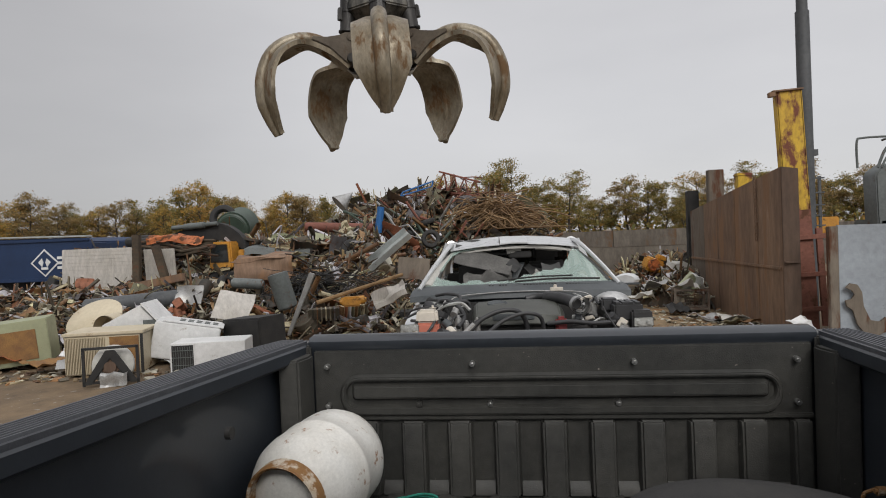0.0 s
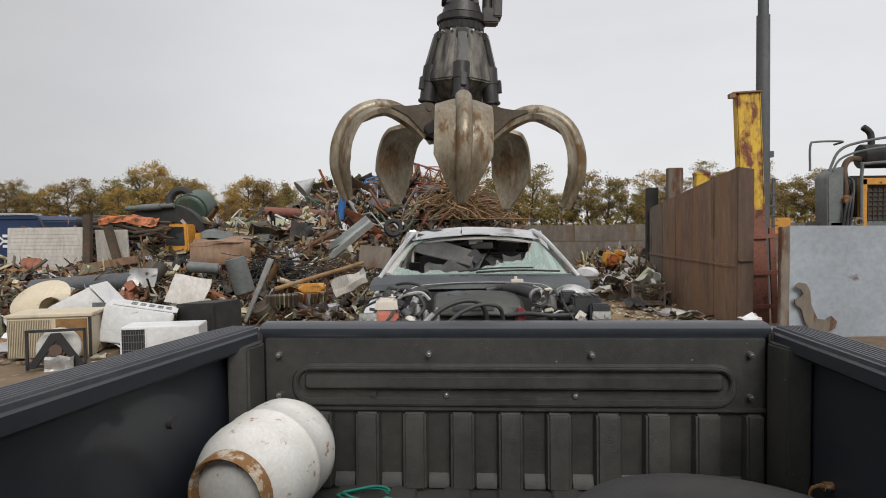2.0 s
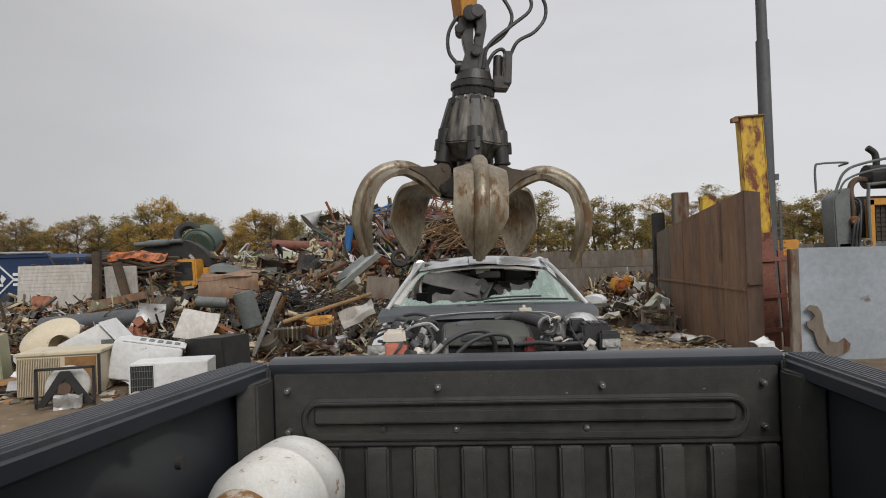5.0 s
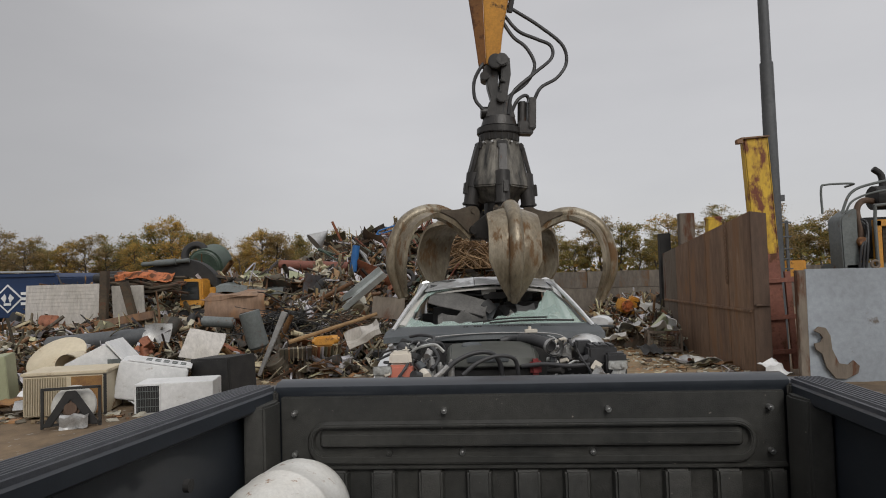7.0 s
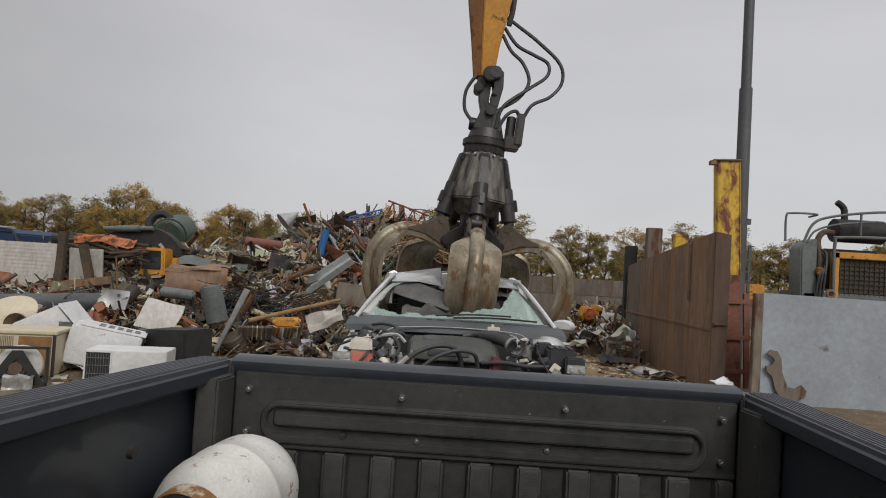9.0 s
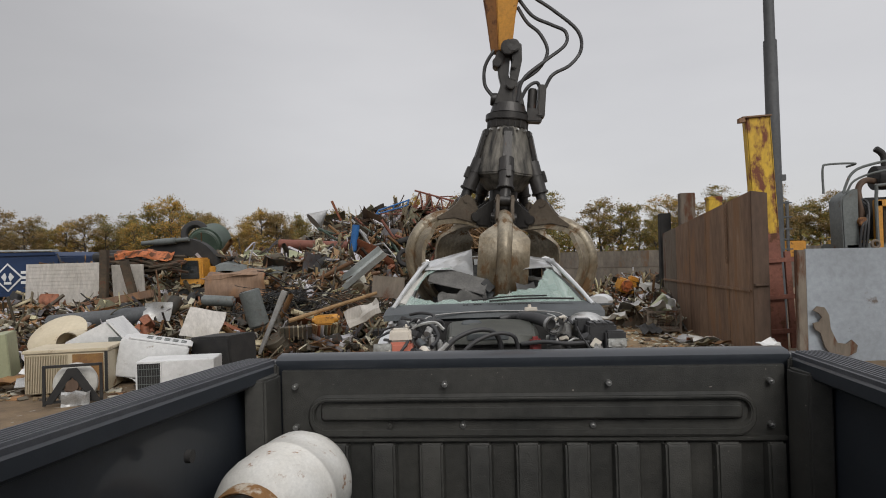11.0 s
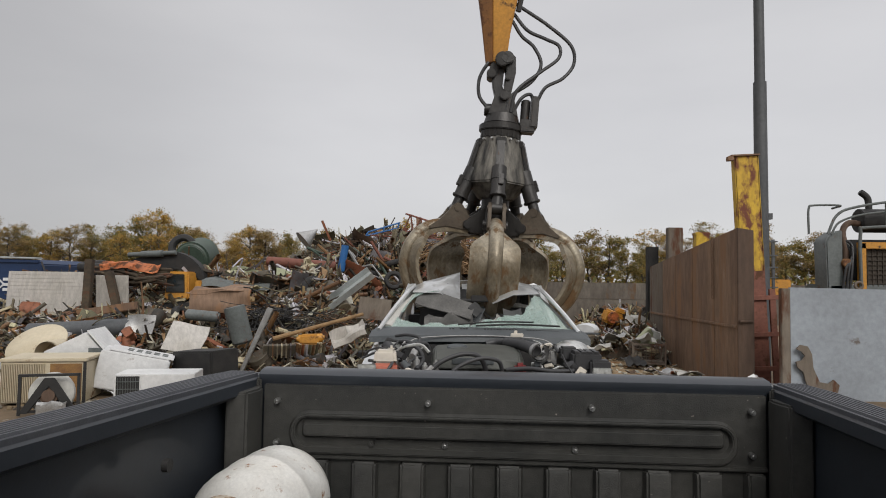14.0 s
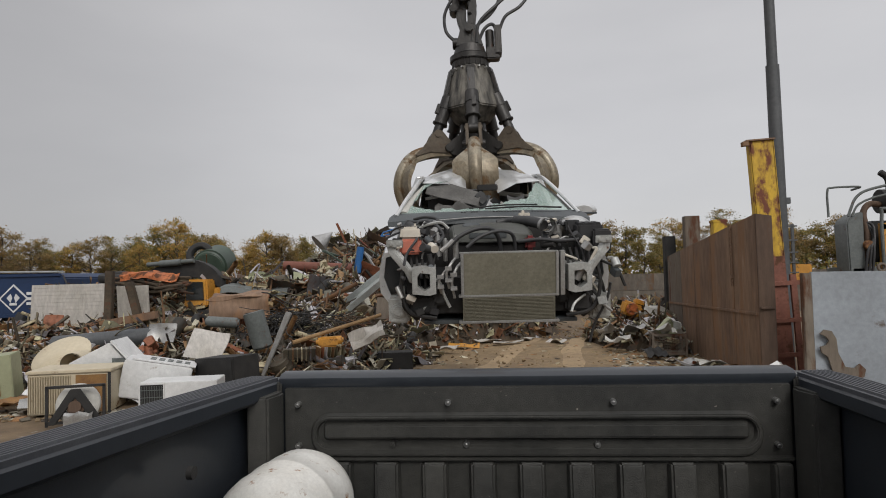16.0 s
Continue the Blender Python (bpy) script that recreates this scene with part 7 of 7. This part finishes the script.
    solo("blue_ram", bm, M["bluepaint"], "bright blue hydraulic ram upright in the heap", "hydraulic ram", bevel=0.01)
    bm = B()
    for s in (-1, 1):
        box(bm, (0, s * 0.13, 0.0), (1.15, 0.015, 0.14))
    box(bm, (0, 0, -0.06), (1.15, 0.26, 0.015))
    solo("pale_channel", bm, M["galv"], "pale galvanised channel beam leaning on the heap", "beam", pose(-2.75, 12.6, 1.36, 35, -38, 12), bevel=0.005)
    bm = B()
    loft(bm, [[(-0.05 * k, 0.26 * r * math.cos(a), 0.26 * r * math.sin(a)) for a in np.linspace(0, math.tau, 17)[:-1]] for k, r in ((0, 0.06), (5, 0.55), (9, 1.0), (10, 1.1))])
    solo("metal_cone", bm, M["alu"], "dented galvanised cone on top of the heap", "cowl", pose(-4.6, 17.2, 2.9, 0, -40, 30))
    bm = B()
    for (a, b) in (((0, 0, 0), (0.9, 0, 0.25)), ((0.1, 0, 0.12), (0.95, 0, 0.4)), ((0, 0, 0), (0.1, 0, 0.14)), ((0.5, 0, 0.12), (0.5, 0, 0.26)), ((0.9, 0, 0.25), (0.95, 0, 0.42))):
        cyl(bm, a, b, 0.022, 0.022, 6)
    solo("blue_tube_rack", bm, M["bluepaint"], "bent blue tube frame on top of the heap", "frame", pose(-3.3, 17.4, 2.75, 0, 0, 20))
    bm = B()
    for k in range(4):
        cyl(bm, (0.3 * k, 0, 0.55 - 0.05 * k), (0.3 * k + 0.3, 0, 0.5 - 0.05 * k), 0.025, 0.025, 6)
        cyl(bm, (0.3 * k, 0, 0.0), (0.3 * k + 0.15, 0, 0.55 - 0.05 * k), 0.02, 0.02, 6)
        cyl(bm, (0.3 * k + 0.3, 0, 0.0), (0.3 * k + 0.15, 0, 0.55 - 0.05 * k), 0.02, 0.02, 6)
    cyl(bm, (0, 0, 0), (1.3, 0, -0.03), 0.025, 0.025, 6)
    solo("lattice_frame", bm, M["redpipe"], "rust-red lattice frame on top of the heap", "frame", pose(-2.3, 17.6, 2.85, 0, 8, -8))
    for k in range(26):
        r_ = random.Random(200 + k)
        bm = B()
        l = r_.uniform(0.8, 1.7)
        cyl(bm, (-l / 2, 0, 0), (l / 2, 0, 0), r_.uniform(0.02, 0.04), None, 6)
        x, y = r_.uniform(-4.2, -1.2), r_.uniform(15.2, 17)
        solo("thin_tube", bm, M[r_.choice(("green", "redpipe", "piece", "alu", "green"))], "thin painted tube lying across the heap", "tube",
             pose(x, y, scrap_h(x, y) + 0.2, 0, r_.uniform(-60, 60), r_.uniform(-40, 40)), group="tubes on the tall heap")
    for k, (x, y, z, rz) in enumerate(((-5.6, 15.2, 1.62, 20), (-5.0, 15.0, 1.5, -25), (-4.4, 14.8, 1.55, 35))):
        bm = B()
        sheet(bm, pose(0, 0, 0, 30, 0, 0), 1.1, 0.3, 0.02, 7, 4, 0.07, 30 + k)
        solo("green_sheet", bm, M["sage"], "dull green bent panel on the heap", "panel", pose(x, y, z, 25, 10, rz))
    bm = B()
    cyl(bm, (0, 0, 0), (1.25, 0.9, 0.36), 0.035, 0.03, 8)
    solo("timber_pole", bm, M["wood"], "pale timber pole lying across the scrap", "pole", pose(-3.35, 9.9, 0.62))
    bm = B()
    box(bm, (0, 0, 0), (0.3, 0.2, 0.16))
    cyl(bm, (-0.2, 0, 0.0), (0.24, 0, 0.02), 0.07, 0.07, 12)
    solo("yellow_casting", bm, M["armyellow"], "grimy yellow machine casting in the scrap", "machine part", pose(-2.85, 10.2, 0.6, 0, 0, 15), bevel=0.03)
    bm = B()
    sheet(bm, pose(0, 0, 0, 60, -25, 0), 0.6, 0.3, 0.015, 6, 4, 0.06, 41)
    solo("rusted_enamel", bm, M["whitepan"], "torn enamel panel rusting in the scrap", "panel", pose(-2.3, 10.6, 0.66))
    bm = B()
    box(bm, (0, 0, 0.16), (0.62, 0.4, 0.32))
    solo("black_bin", bm, M["black"], "low black metal box beside the scrap", "box", pose(-1.95, 11.3, -0.02, 0, 0, 8), bevel=0.012)
    bm = B()
    sheet(bm, pose(0, 0, 0, 80, 0, 0), 0.62, 0.42, 0.015, 4, 4, 0.03, 44)
    solo("grey_cabinet_sheet", bm, M["rustgrey"], "dusty grey cabinet door in the heap", "panel", pose(-2.15, 12.3, 1.0, 0, 6, 10))
    for k, (x, y, z) in enumerate(((-3.4, 10.4, 0.3), (-3.0, 10.8, 0.3))):
        eb = thing("engine_block", "rusty finned engine block beside the scrap", "engine part", pose(x, y, z + 0.08, 10, 0, 20 + 30 * k))
        bm = B()
        box(bm, (0, 0.03, 0), (0.5, 0.1, 0.18))
        part("core", bm, M["piece"], eb, bevel=0.004)
        for i in range(8):
            bm = B()
            box(bm, ((i / 7 - 0.5) * 0.5, 0, 0), (0.02, 0.16, 0.2))
            part("fin", bm, M["piece"], eb)


named_scrap()


# ---- discarded appliances ----
def appliances():
    t = thing("air_conditioner", "beige air conditioner with fins and an orange-brown side", "air conditioner", pose(-5.56, 7.95, -0.02, 0, 0, 14))
    bm = B()
    box(bm, (0, 0, 0.27), (0.96, 0.62, 0.5))
    part("case", bm, M["beige"], t, bevel=0.01)
    bm = B()
    box(bm, (0, 0, 0.545), (1.0, 0.66, 0.04))
    part("top", bm, M["beige"], t, "cream top plate", bevel=0.008)
    for i in range(26):
        bm = B()
        box(bm, (-0.46 + i * 0.019, -0.325, 0.27), (0.006, 0.03, 0.46))
        part("fin", bm, M["beige"], t)
    bm = B()
    box(bm, (0.26, -0.318, 0.27), (0.36, 0.012, 0.46))
    part("side_board", bm, M["tanwood"], t, "orange-brown insulated board")
    bm = B()
    box(bm, (0.475, -0.32, 0.27), (0.03, 0.03, 0.5))
    part("edge_strip", bm, M["black"], t)
    f = thing("fan_unit", "cream fan ring in a bent black frame", "fan", pose(-5.03, 7.12, 0.0, 0, 0, 20))
    bm = B()
    for x in (-0.3, 0.3):
        box(bm, (x, 0, 0.21), (0.03, 0.03, 0.46))
    box(bm, (0, 0, 0.43), (0.62, 0.03, 0.03))
    box(bm, (0, 0, 0.02), (0.62, 0.03, 0.03))
    part("frame", bm, M["black"], f)
    bm = B()
    ring_mesh(bm, 0.17, 0.075, 0.06, 28, Matrix.Translation((0, 0.12, 0.2)) @ Matrix.Rotation(radians(80), 4, "X"))
    part("fan_ring", bm, M["pale"], f, "cream fan shroud")
    bm = B()
    prism(bm, [(-0.3, 0.0), (-0.05, 0.40), (0.05, 0.40), (0.3, 0.0), (0.21, 0.0), (0.0, 0.3), (-0.21, 0.0)], 0.04, Matrix.Translation((0, -0.03, 0)))
    part("bracket", bm, M["black"], f, "black bent bracket", bevel=0.006)
    bm = B()
    cyl(bm, (0, -0.04, 0.2), (0, 0.12, 0.2), 0.1, 0.1, 18)
    part("motor", bm, M["rustdark"], f, "rusty motor", bevel=0.03)
    bm = B()
    sheet(bm, pose(0.05, -0.1, 0.06, 50, 0, 0), 0.3, 0.16, 0.006, 6, 4, 0.06, 3)
    part("foil", bm, M["alu"], f, "crumpled foil")
    # gabled white cabinet
    c = thing("white_cabinet", "white metal cabinet lying with its lid open", "cabinet", pose(-5.72, 8.8, 0.03, 0, 0, 14))
    bm = B()
    loft(bm, [[(x, y, z) for x, z in ((-0.4, 0), (-0.4, 0.5), (0.12, 0.76), (0.42, 0.42), (0.42, 0))] for y in (-0.3, 0.35)])
    part("body", bm, M["appliance"], c, bevel=0.008)
    bm = B()
    box(bm, (0.28, -0.31, 0.35), (0.22, 0.02, 0.4))
    part("opening", bm, M["machgrey"], c)
    bm = B()
    box(bm, (0, 0, 0), (0.45, 0.7, 0.02), pose(0.3, 0, 0.62, 0, 50, 0))
    part("lid", bm, M["appliance"], c, bevel=0.004)
    # tilted washer with a marked panel
    w = thing("washing_machine", "white washing machine tipped over on the dirt", "washing machine", pose(-4.86, 8.5, 0.04, 0, 12, 24))
    bm = B()
    box(bm, (0, 0, 0.25), (0.85, 0.6, 0.5))
    part("case", bm, M["appliance"], w, bevel=0.015)
    bm = B()
    box(bm, (0.06, 0.0, 0.515), (0.8, 0.56, 0.02))
    pn = part("panel", bm, M["appliance"], w, "loose white panel", bevel=0.004)
    for i in range(5):
        for j in range(2):
            bm = B()
            box(bm, (-0.1 + 0.11 * i, -0.1 + 0.16 * j, 0.528), (0.07, 0.1, 0.004))
            part("dark_patch", bm, M["machgrey"], pn)
    bm = B()
    box(bm, (-0.43, 0, 0.25), (0.012, 0.5, 0.4))
    part("back_cover", bm, M["appliance"], w)
    g = thing("vent_box", "white metal box with a dark grated end", "vent box", pose(-4.2, 8.05, -0.02, 0, 0, 12))
    bm = B()
    box(bm, (0, 0, 0.19), (0.95, 0.5, 0.38))
    part("case", bm, M["appliance"], g, bevel=0.008)
    bm = B()
    box(bm, (-0.31, -0.252, 0.19), (0.28, 0.012, 0.33))
    gr = part("grate", bm, M["black"], g, "dark grated opening")
    for i in range(9):
        bm = B()
        tube(bm, smooth_line([(-0.43 + 0.03 * i, -0.262, 0.04), (-0.424 + 0.03 * i, -0.266, 0.19), (-0.43 + 0.03 * i, -0.262, 0.34)], 3), 0.003, 5)
        part("grate_wire", bm, M["machgrey"], gr)
    for z in (0.1, 0.2, 0.29):
        bm = B()
        box(bm, (-0.31, -0.268, z), (0.26, 0.008, 0.008))
        part("grate_bar", bm, M["machgrey"], gr)
    bm = B()
    for x in (-0.455, -0.165):
        box(bm, (x, -0.256, 0.19), (0.014, 0.02, 0.37))
    part("grate_frame", bm, M["appliance"], g)
    b = thing("black_cabinet", "matt black metal cabinet standing on the dirt", "cabinet", pose(-3.98, 8.95, -0.02, 0, -4, -22))
    bm = B()
    box(bm, (0, 0, 0.28), (0.75, 0.5, 0.56))
    part("body", bm, M["black"], b, bevel=0.01)
    bm = B()
    box(bm, (0.05, -0.258, 0.28), (0.6, 0.014, 0.5))
    part("door", bm, M["black"], b, bevel=0.004)
    s = thing("sage_cooker", "sage green cooker body dumped on the dirt", "cooker", pose(-7.28, 8.45, 0.0, 0, -5, 28))
    bm = B()
    box(bm, (0, 0, 0.33), (0.8, 0.65, 0.62))
    part("body", bm, M["sage"], s, bevel=0.012)
    bm = B()
    box(bm, (-0.05, -0.33, 0.3), (0.6, 0.014, 0.42))
    part("oven_door", bm, M["tanwood"], s, bevel=0.004)
    bm = B()
    loft(bm, [[(r * math.cos(a), r * math.sin(a), z) for a in np.linspace(0, math.tau, 33)[:-1]] for r, z in ((0.02, 0.06), (0.2, 0.05), (0.36, 0.02), (0.44, -0.02), (0.44, -0.04), (0.36, -0.005), (0.02, 0.03))])
    solo("beige_dish", bm, M["beige"], "round beige dish leaning in the scrap", "dish", pose(-7.0, 9.6, 0.52, 38, -8, 10))
    bm = B()
    cyl(bm, (0, -0.2, 0), (0, 0.25, 0), 0.17, 0.17, 22, False)
    cyl(bm, (0, -0.2, 0), (0, 0.25, 0), 0.155, 0.155, 22, False)
    solo("open_drum", bm, M["beige"], "open beige drum lying in the scrap", "drum", pose(-6.55, 9.35, 0.42, 0, 0, 12))
    bm = B()
    box(bm, (0, 0, 0.14), (0.5, 0.4, 0.28))
    box(bm, (0, 0, 0.285), (0.42, 0.32, 0.02))
    solo("wooden_drawer", bm, M["postred"], "reddish wooden drawer on the scrap", "drawer", pose(-6.35, 8.75, 0.1, 12, 10, 20), bevel=0.006)
    for k, (x, y, rx, mt) in enumerate(((-6.3, 8.4, 12, "appliance"), (-6.0, 7.9, 4, "alu"), (-4.55, 8.1, 3, "appliance"), (-6.6, 8.0, 6, "tanwood"), (-7.3, 8.2, 8, "orange"), (-5.9, 9.4, 35, "beige"), (-5.0, 9.6, 30, "alu"))):
        bm = B()
        sheet(bm, pose(0, 0, 0, rx, 5, 30 * k), 0.55, 0.35, 0.008, 6, 5, 0.04, 60 + k)
        solo("loose_sheet", bm, M[mt], "bent loose panel lying on the ground", "panel", pose(x, y, 0.06 + 0.008 * rx), group="panels round the appliances")


appliances()


# ---- right-hand heap by the plate wall ----
def right_heap():
    c = thing("wire_crate", "rusty wire-mesh crate full of scrap", "crate", pose(3.14, 12.75, -0.02, 0, 0, -6))
    for x in (-0.3, 0.3):
        for y in (-0.25, 0.25):
            bm = B()
            box(bm, (x, y, 0.23), (0.035, 0.035, 0.46))
            part("post", bm, M["rustgrey"], c)
    for z in (0.06, 0.42):
        for y in (-0.25, 0.25):
            bm = B()
            box(bm, (0, y, z), (0.6, 0.03, 0.035))
            part("rail", bm, M["rustgrey"], c)
        for x in (-0.3, 0.3):
            bm = B()
            box(bm, (x, 0, z), (0.03, 0.5, 0.035))
            part("rail", bm, M["rustgrey"], c)
    for i in range(13):
        bm = B()
        box(bm, (-0.27 + i * 0.045, -0.25, 0.24), (0.006, 0.006, 0.36))
        part("wire", bm, M["rustgrey"], c)
    for j in range(7):
        bm = B()
        box(bm, (0, -0.252, 0.09 + j * 0.05), (0.58, 0.006, 0.006))
        part("wire", bm, M["rustgrey"], c)
    bm = B()
    box(bm, (0, 0, 0.06), (0.58, 0.48, 0.02))
    part("base", bm, M["rustgrey"], c)
    e = thing("orange_engine", "orange-yellow engine lying on the scrap", "engine", pose(2.85, 14.6, 0.78, 10, 20, 15))
    bm = B()
    box(bm, (0, 0, 0), (0.42, 0.35, 0.3))
    part("block", bm, M["armyellow"], e, bevel=0.05)
    bm = B()
    cyl(bm, (-0.08, -0.22, 0.02), (-0.08, -0.16, 0.02), 0.13, 0.13, 20)
    cyl(bm, (-0.08, -0.25, 0.02), (-0.08, -0.2, 0.02), 0.05, 0.05, 14)
    part("flywheel", bm, M["orange"], e, "rusty orange flywheel", bevel=0.01)
    bm = B()
    box(bm, (0.24, 0, -0.1), (0.2, 0.25, 0.2))
    box(bm, (0.1, 0, 0.2), (0.2, 0.2, 0.12))
    part("manifold", bm, M["armyellow"], e, bevel=0.03)
    for k, (x, y, z, rx, ry, mt) in enumerate(((3.3, 14.3, 0.74, 50, 20, "pale"), (3.15, 12.7, 0.5, 35, -30, "sage"), (3.3, 12.75, 0.52, 45, 35, "appliance"), (3.0, 12.6, 0.46, 20, 10, "pale"),
                                               (2.3, 13.2, 0.25, 15, 5, "pale"), (2.6, 13.4, 0.42, 30, 20, "alu"), (2.2, 13.9, 0.4, 25, -15, "appliance"), (2.75, 12.2, 0.12, 8, 8, "black"), (3.2, 11.3, 0.05, 5, 3, "alu"), (3.4, 11.0, 0.05, 4, 5, "pale"), (3.9, 9.6, 0.12, 40, 0, "appliance"))):
        bm = B()
        sheet(bm, pose(0, 0, 0, rx, ry, 40 * k), 0.5, 0.32, 0.008, 6, 5, 0.08, 80 + k)
        solo("torn_sheet", bm, M[mt], "crumpled pale panel on the small heap", "sheet metal", pose(x, y, z), group="panels on the small heap")
    for k, (x, y) in enumerate(((-0.9, 14.5), (-0.4, 15.4), (0.6, 15.8), (1.2, 15.0), (-1.3, 13.8), (0.1, 14.9))):
        bm = B()
        sheet(bm, Matrix(), 0.7, 0.22, 0.01, 6, 3, 0.05, 95 + k)
        solo("loose_strip", bm, M["armyellow" if k == 0 else "whitepan"], "flattened strip of metal on the dirt", "sheet metal", pose(x, y, 0.06, 4, 4, 37 * k), group="strips on the dirt")


right_heap()


# ---- what moves ----
def motions():
    # seconds, rotator place, lean, turn
    rows = [(0.0, -1.56, 6.94, 4.746, -2.5, 11), (0.5, -1.178, 6.94, 4.365, 3.5, 10), (1.0, -0.864, 6.884, 4.063, 7, 8), (1.5, -0.595, 6.94, 3.85, 3.5, 6),
            (2.0, -0.282, 7.052, 3.794, 2.5, 5), (2.5, -0.002, 7.276, 3.738, -0.5, 4), (3.0, 0.046, 7.388, 3.738, -5, 5), (3.5, -0.043, 7.332, 3.671, -2.5, 6),
            (4.0, -0.17, 7.276, 3.626, 6, 6), (5.2, -0.192, 7.5, 3.503, 3, 7), (6.5, -0.08, 7.668, 3.368, 2, 8), (7.0, 0.032, 7.691, 3.301, 2.5, 8),
            (7.5, 0.099, 7.724, 3.223, 2.5, 8), (8.0, 0.088, 7.702, 3.111, 2.5, 7), (8.5, 0.077, 7.668, 3.1, 3, 5), (9.0, 0.099, 7.646, 3.105, 4.5, 3),
            (9.5, 0.155, 7.668, 3.122, 4.5, 3), (10.8, 0.133, 7.702, 3.178, 5, 2), (12.0, 0.11, 7.724, 3.234, 5.5, 2), (12.5, 0.118, 7.724, 3.234, 5.5, 2),
            (13.0, 0.119, 7.724, 3.263, 5, 2), (13.5, 0.118, 7.724, 3.321, 4.5, 2), (14.0, 0.126, 7.724, 3.402, 4, 2), (14.5, 0.144, 7.724, 3.585, 3.5, 2),
            (15.0, 0.112, 7.758, 3.835, 2.5, 2), (15.5, -0.035, 7.948, 4.147, 1, 2), (16.0, -0.377, 8.396, 4.455, -1, 2)]
    walk(GRAPPLE, [(t, pose(x, y, z, 0, lean, turn)) for t, x, y, z, lean, turn in rows])
    arm = []
    for t, x, y, z, lean, turn in rows:
        pin = pose(x, y, z, 0, lean, turn) @ Vector((0.034, 0, 0.851))
        arm.append((t, pose(pin.x - 0.12, pin.y, pin.z, 4, -1.2 * x, 0)))
    walk(ARM, arm)
    shut = [(0.0, 0), (4.0, 0), (7.6, 0), (8.0, 4), (8.5, 12), (9.0, 18), (9.5, 25), (10.5, 31), (12.0, 37), (14.0, 37), (14.5, 38), (16.0, 40)]
    for t, m in TINES:
        walk(t, [(s, m @ pose(0, 0, 0, 0, a, 0)) for s, a in shut])
    # each ram swings towards its pin on the tine and its rod slides out to it
    for r, rod, base in RAMS:
        swing, slide = [], []
        for s, a in shut:
            c, n = math.cos(radians(a)), math.sin(radians(a))
            dx, dz = 0.33 + 0.2 * n - 0.29, -1.06 + 0.2 * c + 0.47
            swing.append((s, base @ pose(0, 0, 0, 0, -math.degrees(math.atan2(dx, -dz)), 0)))
            slide.append((s, pose(0, 0, -math.hypot(dx, dz))))
        walk(r, swing)
        walk(rod, slide)
    lift = [(0.0, 0, 0, 0, 0, 0), (13.9, 0, 0, 0, 0, 0), (14.5, 0.04, 0.0, 0.0, 3.6, 0.6), (15.0, 0.09, 0.03, 0.09, 7.6, 1.5), (15.5, 0.07, 0.2, 0.37, 7, 2.7), (16.0, -0.01, 0.66, 0.94, 7.5, 2.9)]
    walk(CAR, [(t, pose(-0.05 + x, 4.62 + y, 0.06 + z, p, 0, 2.6 + w)) for t, x, y, z, p, w in lift])
    bend = [(0.0, 0), (8.1, 0), (8.6, 0.45), (9.0, 0.6), (9.6, 0.9), (12.0, 1.15), (14.0, 1.25), (15.0, 1.4), (16.0, 1.4)]
    def about(p, q, degrees):
        return Matrix.Translation(p) @ Matrix.Rotation(radians(degrees), 4, (q - p).normalized()) @ Matrix.Translation(-p)
    for nm, s, lift_by, crease, fold in (("left", -1, 8.5, 19, 15), ("right", 1, 5, 17, 16)):
        F, Q, I, J, H = ROOF[nm + "_line"]
        outer = [(t, about(F, Q, s * lift_by * k)) for t, k in bend]
        mid_ = [(t, about(F, Q, s * lift_by * k) @ about(F, I, -s * crease * k)) for t, k in bend]
        walk(ROOF[nm + "_outer"], outer)
        walk(ROOF[nm + "_fold"], mid_)
        walk(ROOF[nm + "_inner"], [(t, m @ about(H, I, -s * fold * k)) for (t, m), (_, k) in zip(mid_, bend)])
    walk(ROOF["mid"], [(t, pose(-0.02, 2.75, 1.5 - 0.03 * k, 30 * min(k, 1.2), 0, 0)) for t, k in bend])
    walk(ROOF["header"], [(t, pose(0, 2.2 + 0.26 * k, 1.44 - 0.1 * k, 0, 0, 0)) for t, k in bend])
    walk(ROOF["liner"], [(t, pose(0, 0, -0.03 * k, 0, 0, 0)) for t, k in bend])


motions()
